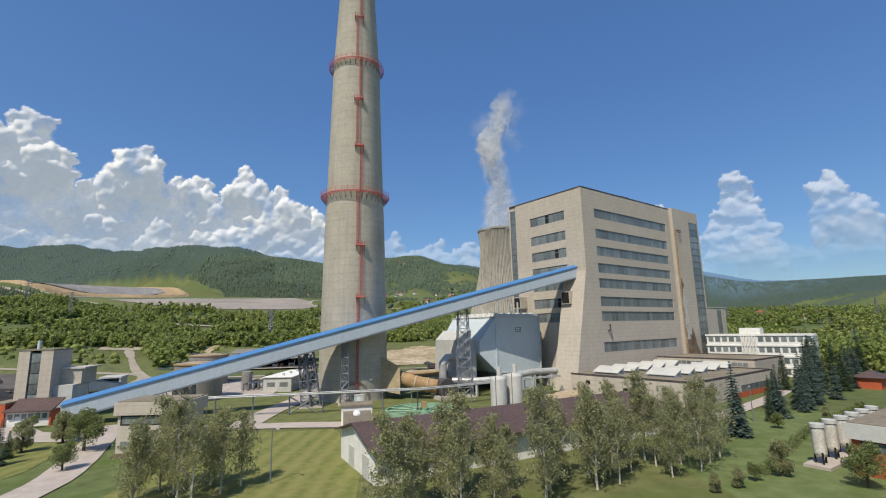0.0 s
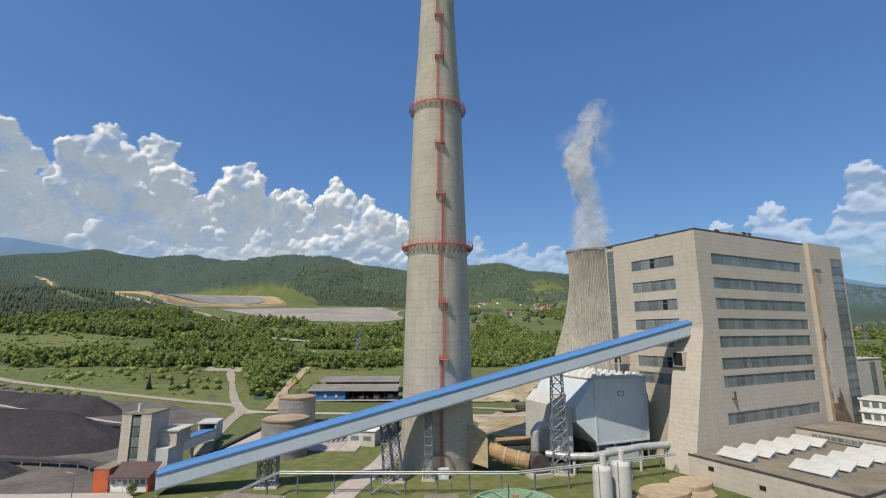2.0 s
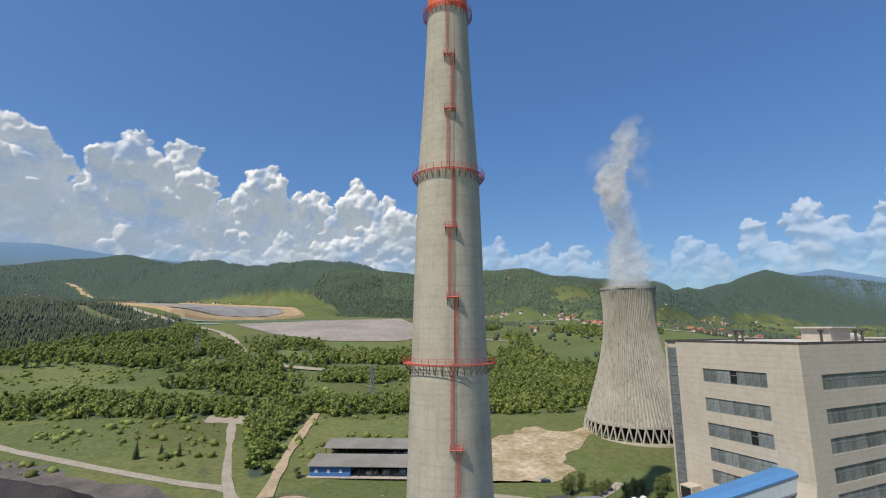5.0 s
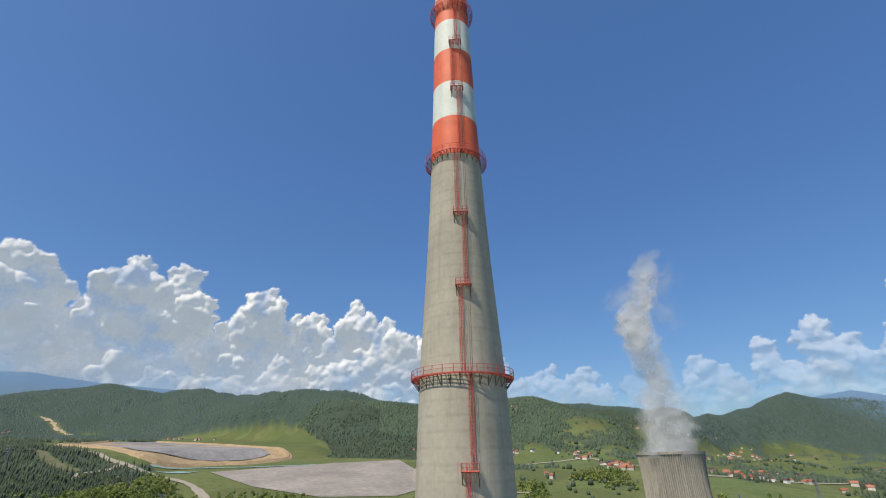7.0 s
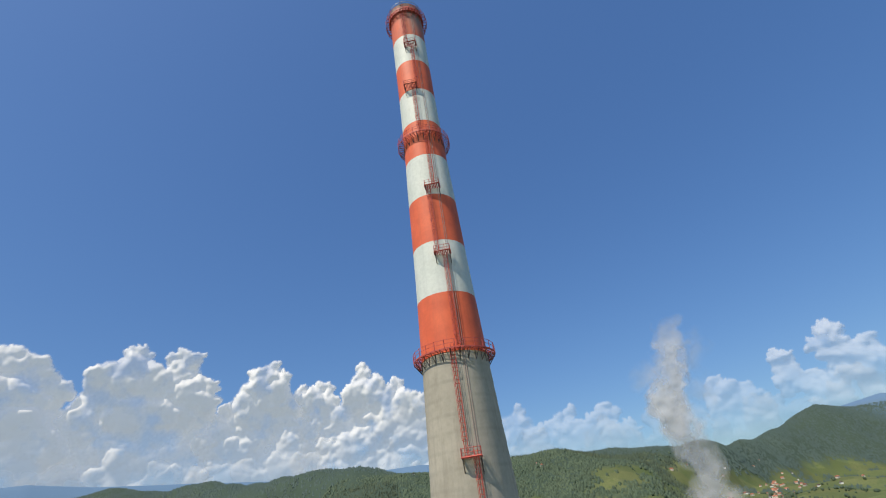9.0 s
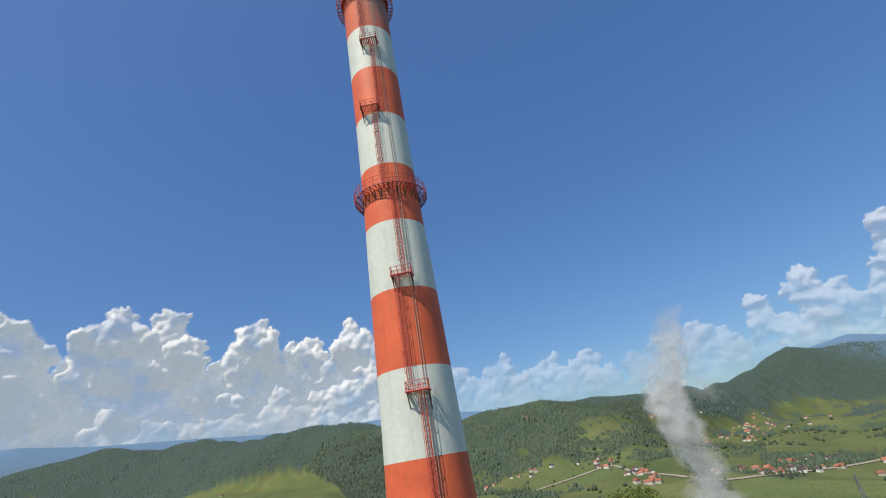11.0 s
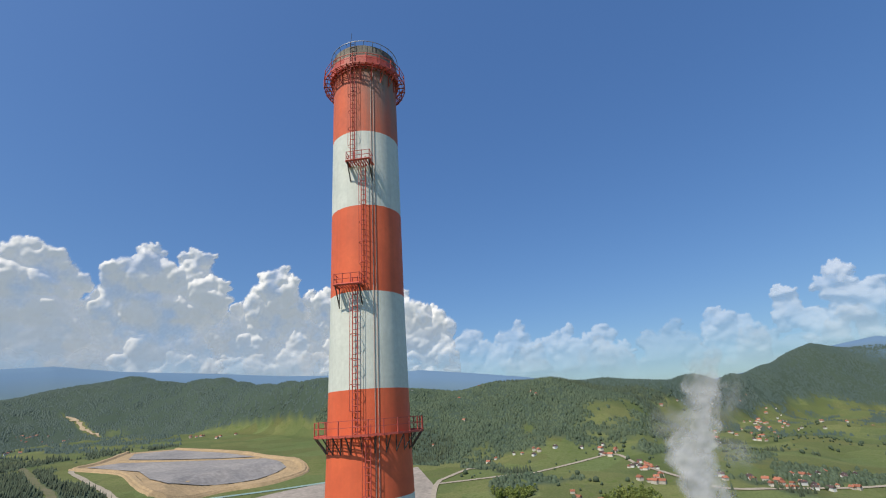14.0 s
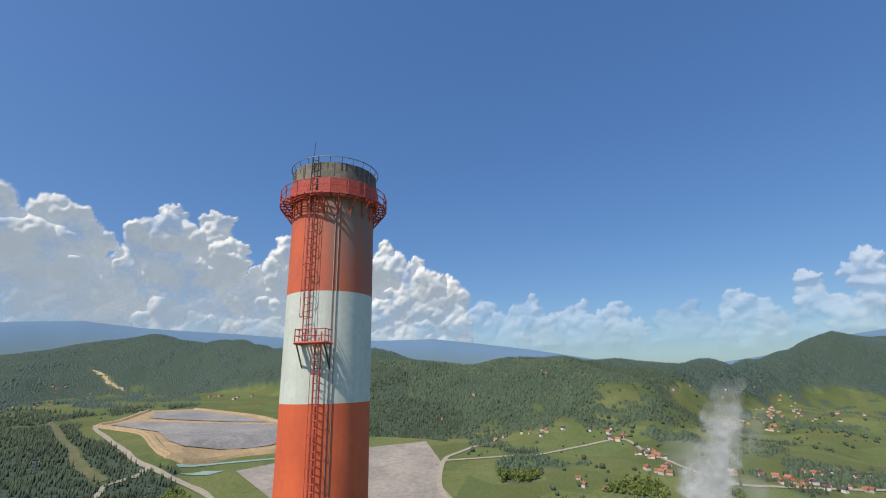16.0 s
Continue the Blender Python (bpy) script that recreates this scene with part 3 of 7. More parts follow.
_l(_n.new("ShaderNodeTexCoord").outputs["Object"], _mp.inputs["Vector"]), _l(_mp.outputs[0], _w.inputs["Vector"])
_k = _n.new("ShaderNodeMath")
_k.operation = "MULTIPLY"
_k.inputs[1].default_value = 0.5
_l(_w.outputs["Fac"], _k.inputs[0])
_x = _n.new("ShaderNodeMix")
_x.data_type = "RGBA"
_x.inputs[7].default_value = (0.24, 0.225, 0.09, 1)
_b = _n["Principled BSDF"]
_l(_b.inputs["Base Color"].links[0].from_socket, _x.inputs[6]), _l(_k.outputs[0], _x.inputs[0]), _l(_x.outputs[2], _b.inputs["Base Color"])
drape("lawn", [(-21, -46), (-1, -46), (5, -78), (4, -150), (-30, -150), (-27, -75)], LAWN, "mown lawn with pale mowing stripes", "lawn", 0.06)
drape("lawn", [(-75, -42), (-50, -46), (-46, -66), (-60, -150), (-140, -150), (-140, -48)], LAWN, "mown lawn beside the access road", "lawn", 0.06)
drape("coal_yard", [(-330, 100), (-290, 128), (-200, 104), (-140, 92), (-110, 84), (-99, 60), (-90, 32), (-83, 10), (-82, -26), (-120, -30), (-300, -10), (-340, 40)], YARD, "dark yard strewn with coal dust", "yard", 0.08, ragged=4)
drape("pavement", [(-96, -28), (-72, -26), (-64, -34), (-50, -40), (-50, -46), (-78, -42), (-110, -44), (-150, -40), (-150, -30)], PAVE, "pale concrete forecourt beside the transfer tower", "pavement", 0.14)
road("road", [(-36, -160), (-38, -85), (-39, -70), (-44, -54), (-49, -40), (-54, -30)], 5.6, PAVE, "pale concrete access road through the lawns")
road("road", [(-56, -38), (-30, -39), (-10, -40), (20, -46), (34, -40), (60, -30)], 6.0, PAVE, "pale concrete works road in front of the chimney", lift=0.19)
road("road", [(-22, -40), (-20, -20), (-16, 0), (-14, 30), (-12, 75)], 6.5, PAVE, "pale works road beside the chimney", lift=0.17)
road("road", YARD_ROAD, 5.0, DIRT, "pale gravel road along the coal yard", lift=0.2, wobble=0.3)
road("road", [(-98, 88), (-60, 84), (-10, 84), (30, 80), (80, 98)], 5.0, PAVE, "pale works road behind the tanks", lift=0.18)
road("dirt_track", TRACK, 4.0, DIRT, "rutted grey dirt track across the meadow", "track", wobble=1.2, step=5)
drape("gravel_patch", [(-184, 201), (-165, 194), (-150, 200), (-133, 208), (-142, 222), (-165, 216), (-180, 214)], DIRT, "bare gravel patch at the end of the dirt track", "gravel", 0.25, ragged=3)
road("dirt_track", [(-86, 92), (-94, 125), (-102, 160), (-114, 232)], 5.5, SAND, "straight yellowish sandy strip", "track", lift=0.5, wobble=0.7, step=4)
road("dirt_track", DUMP_ROAD, 11.0, DIRT, "winding pale haul road to the ash dump", "track", lift=1.2, wobble=0.6, step=20)
road("dirt_track", [(-594, 692), (-584, 668), (-598, 627), (-582, 600), (-560, 560)], 8.0, DIRT, "pale side track through the wood", "track", lift=1.2, wobble=0.8, step=16)
road("road", VILLAGE_ROAD, 8.0, DIRT, "pale village road", lift=1.0, wobble=0.2, step=16)
road("road", [(-60, 1010), (-110, 925), (-130, 870), (-112, 723), (-64, 656), (60, 640)], 9.0, DIRT, "pale track round the settling field", lift=1.0, step=16)
CUT = mat("brown_cleared_strip", (0.15, 0.135, 0.085), (0.1, 0.115, 0.05), 0.95, 0.05, 0.4, 0.2)
road("forest_cutting", CUTTING, 15.0, CUT, "brown cleared strip through the pine forest", "clearing", lift=0.8, wobble=0.6, step=16)
drape("sandy_ground", [(-12, 124), (9, 122), (26, 130), (40, 126), (58, 158), (64, 178), (78, 196), (70, 212), (50, 206), (42, 220), (26, 196), (8, 190), (-10, 176), (-16, 150)], SANDGRASS, "bare sandy ground beside the cooling tower", "soil", 0.2, ragged=5)
road("road", [(-4, 106), (18, 101), (40, 97), (56, 104), (70, 122)], 4.5, DIRT, "pale gravel loop behind the chimney", lift=0.24, wobble=0.4)
drape("sandy_ground", [(10, 40), (36, 36), (60, 52), (52, 84), (20, 88)], SANDGRASS, "worn sandy ground behind the chimney", "soil", 0.1, ragged=3.5)
# ash dump with its banks, the canal and the pale settling field
drape("ash_dump", [(-954, 960), (-966, 1032), (-1051, 1224), (-948, 1290), (-700, 1192), (-570, 1098), (-440, 1010), (-460, 898), (-529, 835), (-570, 750), (-610, 752), (-661, 794), (-777, 897), (-890, 937)], TANBANK, "tan earth bank round the ash dump", "bank", 1.2, 40)
drape("ash_field", [(-933, 1090), (-1000, 1190), (-925, 1252), (-736, 1178), (-600, 1092), (-690, 1078), (-863, 1080)], ASH, "grey wet ash in the upper cell", "ash", 2.7, 40)
drape("ash_field", [(-935, 972), (-905, 1030), (-816, 1040), (-560, 1062), (-478, 1000), (-500, 918), (-555, 860), (-603, 795), (-668, 832), (-759, 915), (-850, 945)], ASH, "grey wet ash filling the dump", "ash", 2.7, 40)
drape("hill_scar", [(-2000, 1956), (-1930, 1940), (-1850, 1905), (-1780, 1876), (-1694, 1838), (-1780, 1860), (-1850, 1884), (-1930, 1920)], SAND, "bare earth scar on the wooded hillside", "soil", 3.0, 20, ragged=6)
drape("settling_pond", [(-540, 706), (-520, 738), (-488, 748), (-500, 722)], TEAL, "small turquoise settling pond", "pond", 0.9, 12)
drape("settling_field", [(-190, 1010), (-131, 855), (-116, 742), (-85, 680), (-120, 605), (-220, 585), (-340, 640), (-470, 752), (-415, 830), (-310, 940)], ASHPALE, "pale dry ash settling field", "ash", 0.7, 40)
road("canal", [(-562, 726), (-538, 771), (-497, 802), (-427, 846), (-340, 905)], 10.0, TEAL, "narrow turquoise canal below the ash dump", "canal", lift=0.9, step=20)


def berm(pts, width, rise, label):
    """An earth bank with a flat crown along a line."""
    line = smooth_line(pts, 22)
    bm, last = B(), None
    for i, p in enumerate(line):
        d = (line[min(i + 1, len(line) - 1)] - line[max(i - 1, 0)]).normalized()
        s = Vector((-d.y, d.x, 0)) * (width / 2)
        row = []
        for k, h in ((-1, -1.0), (-0.55, 0.45), (-0.3, 0.5), (-0.12, 1.0), (0.35, 1.0), (1, -0.5)):
            q = p + s * k
            row.append(bm.verts.new((q.x, q.y, float(height(p.x, p.y)) + rise * h + 1.5 * (float(vnoise(q.x, q.y, 9)) - 0.5))))
        if last:
            for a in range(5):
                bm.faces.new((last[a], last[a + 1], row[a + 1], row[a]))
        last = row
    for f in bm.faces:
        f.normal_update()
        if f.normal.z < 0:
            f.normal_flip()
    me = bpy.data.meshes.new("earth_bank")
    bm.to_mesh(me), bm.free()
    me.materials.append(TANBANK)
    return tagged(new("earth_bank", me), label, "bank", kind="structure")


berm([(-1051, 1224), (-966, 1032), (-954, 960), (-890, 937), (-777, 897), (-661, 794), (-610, 752), (-570, 750), (-529, 835), (-460, 898), (-440, 1010), (-570, 1098), (-700, 1192), (-948, 1290)], 30, 5, "tan stepped earth bank round the ash dump")
berm([(-933, 1062), (-860, 1058), (-690, 1064), (-580, 1080)], 18, 3, "low tan bank between the two ash cells")


# ---- chimney ----
PROFILE = [(0, 10.6), (30, 10.0), (46, 9.65), (56, 9.35), (63, 9.1), (83, 8.5), (109, 7.75), (131, 6.4), (144, 5.8), (154, 5.45), (170, 4.95), (190, 4.55), (200, 4.25), (215, 4.08), (252, 4.02)]


def shaft_r(z):
    return float(np.interp(z, [p[0] for p in PROFILE], [p[1] for p in PROFILE]))


chimney = thing("chimney", "tall tapering concrete chimney with red and white bands on top", "chimney")
bm = B()
zs = list(np.arange(0, 154.5, 3.0)) + [154.5]
prof = []
for z in zs:
    prof += [(shaft_r(z) - (0.0 if z in (0, 154.5) else 0.03), z), (shaft_r(z), z + 0.12)] if 0 < z < 154 else [(shaft_r(z), z)]
lathe(bm, prof, 72)
part("concrete_shaft", bm, CONCRETE, chimney, "grey-beige concrete shaft with faint lift joints", True)
EDGES = [154.5, 164.8, 175.1, 185.5, 195.8, 205.6, 215.5, 225.4, 235.1, 245.9]
for i in range(9):
    z0, z1 = EDGES[i], EDGES[i + 1]
    bm = lathe(B(), [(shaft_r(z) + 0.01, z) for z in np.linspace(z0, z1, 5)], 64)
    red = i % 2 == 0
    part("red_band" if red else "white_band", bm, (SOOTRED if i == 8 else RED) if red else WHITE, chimney, ("soot-stained red band" if i == 8 else "orange-red painted band") if red else "white painted band", True)
bm = lathe(B(), [(4.1, 245.7), (4.25, 245.8), (4.25, 247.7), (3.5, 247.7), (3.5, 242.7)], 64)
part("rim", bm, RIM, chimney, "sooty grey concrete rim")
bm = lathe(B(), [(4.4, 248.2), (4.46, 248.2), (4.46, 248.28), (4.4, 248.28), (4.4, 248.2)], 48)
for i in range(24):
    a = 2 * math.pi * i / 24
    bar(bm, (4.2 * math.cos(a), 4.2 * math.sin(a), 247.7), (4.43 * math.cos(a), 4.43 * math.sin(a), 248.25), 0.05)
part("rim_rail", bm, STEEL, chimney)
bm = B()
for x in (-0.55, 0.05):
    bar(bm, (x, -4.62, 244.4), (x, -4.4, 248.2), 0.08)
for i in range(6):
    z = 244.8 + i * 0.6
    bar(bm, (-0.55, -4.62 + (z - 244.4) * 0.058, z), (0.05, -4.62 + (z - 244.4) * 0.058, z), 0.05)
part("rim_ladder", bm, DARKSTEEL, chimney, "short dark ladder up to the rim")
for k in range(26):          # rust and soot runs over the rim
    a = radians(-90 + random.Random(k).uniform(-85, 85))
    w, l = random.Random(k + 50).uniform(0.03, 0.09), random.Random(k + 90).uniform(0.5, 1.7)
    bm = hull8(B(), *[[((r_) * math.cos(a + e), (r_) * math.sin(a + e), z) for r_, e in ((4.2, -w / 4), (4.262, -w / 4), (4.262, w / 4), (4.2, w / 4))] for z in (247.68 - l, 247.68)])
    part("soot_run", bm, DARKSTEEL, chimney)
bm = bar(B(), (-0.6, -4.2, 247.7), (-0.45, -4.2, 249.9), 0.04)
part("lightning_rod", bm, DARKSTEEL, chimney)


def ring_platform(z, w, posts, heavy):
    r = shaft_r(z) + 0.02
    bm = lathe(B(), [(r + w - 0.08, z), (r + w, z), (r + w, z + 0.22), (r + w - 0.08, z + 0.22), (r + w - 0.08, z)], posts)
    for k in (0.1, 0.4, 0.7):
        lathe(bm, [(r + w * k, z + 0.1), (r + w * k + 0.08, z + 0.1), (r + w * k + 0.08, z + 0.16), (r + w * k, z + 0.16), (r + w * k, z + 0.1)], posts)
    for i in range(posts * 2):
        a = 2 * math.pi * i / (posts * 2)
        bar(bm, (r * math.cos(a), r * math.sin(a), z + 0.1), ((r + w) * math.cos(a), (r + w) * math.sin(a), z + 0.1), 0.12)
    deck = part("ring_platform", bm, REDSTEEL, chimney, "red steel grating ring platform")
    bm = B()
    for h in (0.55, 1.15):
        lathe(bm, [(r + w - 0.06, z + 0.28 + h), (r + w, z + 0.28 + h), (r + w, z + 0.34 + h), (r + w - 0.06, z + 0.34 + h), (r + w - 0.06, z + 0.28 + h)], posts)
    for i in range(posts):
        a = 2 * math.pi * i / posts
        p = Vector((math.cos(a), math.sin(a), 0))
        bar(bm, p * (r + w - 0.03) + Vector((0, 0, z)), p * (r + w - 0.03) + Vector((0, 0, z + 1.5)), 0.09)
    part("railing", bm, REDSTEEL, deck)
    for i in range(posts):
        a = 2 * math.pi * (i + 0.5) / posts
        p = Vector((math.cos(a), math.sin(a), 0))
        bm = B()
        bar(bm, p * (r + w - 0.1) + Vector((0, 0, z)), p * (r + 0.05) + Vector((0, 0, z - w * 1.15)), 0.09)
        bar(bm, p * (r + 0.05) + Vector((0, 0, z)), p * (r + 0.05) + Vector((0, 0, z - w * 1.2)), 0.08)
        part("bracket", bm, DARKSTEEL if heavy else REDSTEEL, deck)
    return deck


for z, w, posts in ((62.7, 1.9, 36), (108.4, 1.45, 30), (154.6, 1.3, 26), (201.3, 1.3, 24)):
    ring_platform(z, w, posts, True)
top = ring_platform(244.1, 1.3, 20, False)
part("panel_parapet", lathe(B(), [(4.24, 244.6), (4.5, 244.6), (4.5, 246.0), (4.24, 246.0)], 20), REDSTEEL, top, "faded red sheet panels below the rim")
# cable conduits and stained seam down the shaft
for dx in (1.75, 2.05):
    bm, last = B(), None
    for z in [p[0] for p in PROFILE][:-1] + [247.2]:
        y = -math.sqrt(shaft_r(z) ** 2 - dx * dx) - 0.07
        ring = [bm.verts.new((dx + p, y + q, z)) for p, q in ((-0.03, -0.03), (0.03, -0.03), (0.03, 0.03), (-0.03, 0.03))]
        for i in range(4 if last else 0):
            bm.faces.new((last[i], last[(i + 1) % 4], ring[(i + 1) % 4], ring[i]))
        last = ring
    part("conduit", bm, CONDUIT, chimney, "thin cable conduit beside the ladder")

PLATS = {30: 2.4, 45.6: 2.2, 77.7: 1.55, 93.9: 1.2, 124: 1.05, 139.2: 0.95, 172.0: 1.0, 186.8: 0.9, 216.0: -0.65, 230.4: 0.6}
stops = sorted([0.5, 62.7, 108.4, 154.6, 201.3, 244.7] + list(PLATS))
for k, (z0, z1) in enumerate(zip(stops, stops[1:])):
    xo = float(np.interp((z0 + z1) / 2, [0, 60, 100, 200, 250], [2.3, 1.8, 1.15, 0.55, 0.1])) + (0.55 if k % 2 else -0.55)
    f = lambda z: -math.sqrt(shaft_r(z) ** 2 - xo * xo) - 0.3
    bm = B()
    for s in (-0.26, 0.26):
        bar(bm, (xo + s, f(z0), z0), (xo + s, f(z1), z1 + 1.0), 0.08)
    n = int((z1 - z0) / 0.6)
    for i in range(n):
        z = z0 + (z1 - z0) * (i + 0.5) / n
        bar(bm, (xo - 0.26, f(z), z), (xo + 0.26, f(z), z), 0.05)
    lad = part("ladder", bm, REDSTEEL, chimney, "red caged access ladder")
    bm = B()
    n = max(2, int((z1 - z0 - 2.5) / 2.2))
    hoop = [(-0.36, 0), (-0.4, -0.45), (0, -0.75), (0.4, -0.45), (0.36, 0)]
    for i in range(n + 1):
        z = z0 + 2.3 + (z1 - z0 - 2.5) * i / n
        for a, b in zip(hoop, hoop[1:]):
            bar(bm, (xo + a[0], f(z) + a[1], z), (xo + b[0], f(z) + b[1], z), 0.045)
    for h in hoop[1:4]:
        bar(bm, (xo + h[0], f(z0 + 2.3) + h[1], z0 + 2.3), (xo + h[0], f(z1) + h[1], z1), 0.04)
    part("safety_cage", bm, REDSTEEL, lad)
for z, xo in PLATS.items():
    r = shaft_r(z)
    y1, y0, a, b = -math.sqrt(r * r - xo * xo) + 0.15, -r - 1.35, xo - 1.35, xo + 1.35
    bm = B()
    for p, q in (((a, y1), (a, y0)), ((a, y0), (b, y0)), ((b, y0), (b, y1))):
        bar(bm, (*p, z), (*q, z), 0.2)
    deck = part("rest_platform", bm, REDSTEEL, chimney, "small red steel grating platform")
    for i in range(9):
        x = a + (b - a) * (i + 0.5) / 9
        part("grating_bar", bar(B(), (x, y0, z), (x, y1, z), 0.12), REDSTEEL, deck)
    bm = B()
    for h in (0.6, 1.15):
        for p, q in (((a, y1), (a, y0)), ((a, y0), (b, y0)), ((b, y0), (b, y1))):
            bar(bm, (*p, z + h), (*q, z + h), 0.06)
    for p in ((a, y0), (xo - 0.45, y0), (xo + 0.45, y0), (b, y0), (a, (y0 + y1) / 2), (b, (y0 + y1) / 2)):
        bar(bm, (*p, z), (*p, z + 1.2), 0.07)
    part("railing", bm, REDSTEEL, deck)
    for s in (a + 0.1, b - 0.1):
        bm = bar(B(), (s, y0 + 0.1, z), (s, y1 - 0.1, z - 2.0), 0.1)
        bar(bm, (s, y1 - 0.1, z), (s, y1 - 0.1, z - 2.2), 0.08)
        part("bracket", bm, DARKSTEEL, deck)
# arched flue entry, filled in, with a small cabin before it
bm = B()
n, arch = 16, []
for i in range(n + 1):
    t = math.pi * i / n
    arch.append((1.0 + 4.3 * math.cos(t), 1.2 + 4.6 * math.sin(t)))
arch = [(5.3, 0.0)] + arch + [(-3.3, 0.0)]
fr = [bm.verts.new((x, -math.sqrt(10.6 ** 2 - x * x) - 0.2, z)) for x, z in arch]
bk = [bm.verts.new((x, -math.sqrt(10.6 ** 2 - x * x) + 0.6, z)) for x, z in arch]
bm.faces.new(fr)
for i in range(len(arch)):
    bm.faces.new((fr[i], fr[(i + 1) % len(arch)], bk[(i + 1) % len(arch)], bk[i]))
# the arch lies in shadow: the dark rim concrete puts that shade into its colour
part("arched_infill", bm, RIM, chimney, "arched infill at the foot of the shaft, dark colour standing in for its shade")

cabin = thing("site_cabin", "small pale blue steel cabin beside the chimney foot", "cabin", pose(2.2, -12.6, 0, 0, 0, 4))
part("cabin_body", box(B(), -1.3, 1.3, -1, 1, 0, 2.3), PALEBLUE, cabin)
part("cabin_roof", box(B(), -1.4, 1.4, -1.1, 1.1, 2.3, 2.42), PALEGREY, cabin)
part("cabin_door", box(B(), -0.5, 0.4, -1.04, -0.98, 0.05, 2.05), WHITEP, cabin)

# ---- cooling tower ----
ct = thing("cooling_tower", "ribbed grey concrete cooling tower with dark vertical streaks", "cooling tower", pose(106.4, 212, 5))
zz = np.linspace(8, 93, 26)
crad = lambda z: 16.0 * math.sqrt(1 + ((z - 76) / 40.0) ** 2) + 0.15
bm = B()
ribs = 96
cols = []
for z in zz:
    row = []
    for i in range(ribs * 3):
        a = 2 * math.pi * i / (ribs * 3)
        rr_ = crad(z) + (0.5 if i % 3 == 0 else 0.0)
        row.append(bm.verts.new((rr_ * math.cos(a), rr_ * math.sin(a), z)))
    cols.append(row)
for lo, hi in zip(cols, cols[1:]):
    for i in range(ribs * 3):
        j = (i + 1) % (ribs * 3)
        bm.faces.new((lo[i], lo[j], hi[j], hi[i]))
part("shell", bm, COOLING, ct, "ribbed concrete shell, streaked with damp")
bm = lathe(B(), [(crad(93) + 0.5, 92), (crad(93) + 0.6, 93.4), (crad(93) - 0.7, 93.4), (crad(z=70) - 0.9, 70), (crad(40) - 1.0, 40), (crad(8) - 1.0, 8), (crad(8) + 0.3, 8), (crad(8) + 0.3, 9)], 96)
part("rim", bm, COOLING, ct)
for i in range(44):
    for s in (-1, 1):
        a, b = 2 * math.pi * (i + 0.5) / 44, 2 * math.pi * (i + 0.5 + s * 0.5) / 44
        part("column", bar(B(), ((crad(8) + 2.2) * math.cos(a), (crad(8) + 2.2) * math.sin(a), -1), (crad(8) * math.cos(b), crad(8) * math.sin(b), 8.4), 0.75), COOLING, ct)
part("basin", lathe(B(), [(crad(8) + 4, -1), (crad(8) + 4, 0.8), (crad(8) + 3.2, 0.8), (crad(8) + 3.2, -1)], 72), CONCRETE, ct)
# near-black drum in place of the tower's unlit inside
part("fill", lathe(B(), [(crad(8) - 4, -1), (crad(8) - 4, 7.5), (0.5, 7.5)], 48), BLACK, ct, "dark fill behind the columns")

# ---- boiler house ----
BH = pose(76.2, -5.2, 0, 0, 0, 28.75)
boiler = thing("boiler_house", "huge beige boiler house with long strip windows", "power station", BH)
H = 67.0
ROWS = (57.2, 50.0, 43.9, 38.0, 32.8, 26.6, 21.6, 11.4)
FW, TW = 58.0, 80.3        # length of the main front, and with the stair tower
bm = box(B(), 0, FW, 0.35, 34.5, 0, H)
part("core", bm, PANEL, boiler, "beige rendered wall")
# front facade: piers and spandrels stand proud of the glazing
X0, X1 = 6.5, 54.5
for a, b in ((0, X0), (X1, FW)):
    part("pier", box(B(), a, b, 0, 0.36, 0, H), PANEL, boiler)
edges = [0.0]
for z in sorted(ROWS):
    edges += [z, z + 3.3]
edges.append(H)
for lo, hi in zip(edges[::2], edges[1::2]):
    part("spandrel", box(B(), X0, X1, 0, 0.36, lo, hi), PANEL, boiler)
# left facade
L0, L1 = 7.5, 23.5
for a, b in ((0, L0), (L1, 31), (34, 34.5)):
    part("pier", box(B(), -0.36, 0, a, b, 0, H), PANEL, boiler)
edges = [0.0]
for z in sorted(ROWS)[1:]:
    edges += [z, z + 3.3]
edges.append(H)
for lo, hi in zip(edges[::2], edges[1::2]):
    part("spandrel", box(B(), -0.36, 0, L0, L1, lo, hi), PANEL, boiler)


def strip_window(parent, length, h, panes, m, open_panes=()):
    """A strip window along local x, facing local -y, with panes in a steel frame."""
    # black backing stands in for the unlit room behind the panes
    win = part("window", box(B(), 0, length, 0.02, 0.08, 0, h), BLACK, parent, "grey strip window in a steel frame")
    win.matrix_basis = m
    bm = B()
    for z in (0, h * 0.62, h - 0.16):
        box(bm, 0, length, -0.08, 0.02, z, z + 0.16)
    for i in range(panes + 1):
        x = length * i / panes
        box(bm, x - 0.07, x + 0.07, -0.07, 0.02, 0, h)
    part("window_frame", bm, FRAMEGREY, win)
    me = mesh_of("pane", box(B(), 0.07, length / panes - 0.07, -0.02, 0.0, 0.16, h - 0.16), GLASS)
    for i in range(panes):
        if i not in open_panes:
            p = part("pane", me, None, win)
            p.matrix_basis = Matrix.Translation((length * i / panes, 0, 0))
    return win


for k, z in enumerate(ROWS):
    strip_window(boiler, X1 - X0, 3.3, 24, Matrix.Translation((X0, 0.26, z)))
    if k < 7:
        strip_window(boiler, L1 - L0, 3.3, 9, Matrix.Translation((-0.1, L1, z)) @ pose(0, 0, 0, 0, 0, -90), (4 + k % 3,) if k in (0, 2, 5) else ())
strip = strip_window(boiler, 3.0, H - 2, 1, Matrix.Translation((-0.1, 34, 0.5)) @ pose(0, 0, 0, 0, 0, -90))
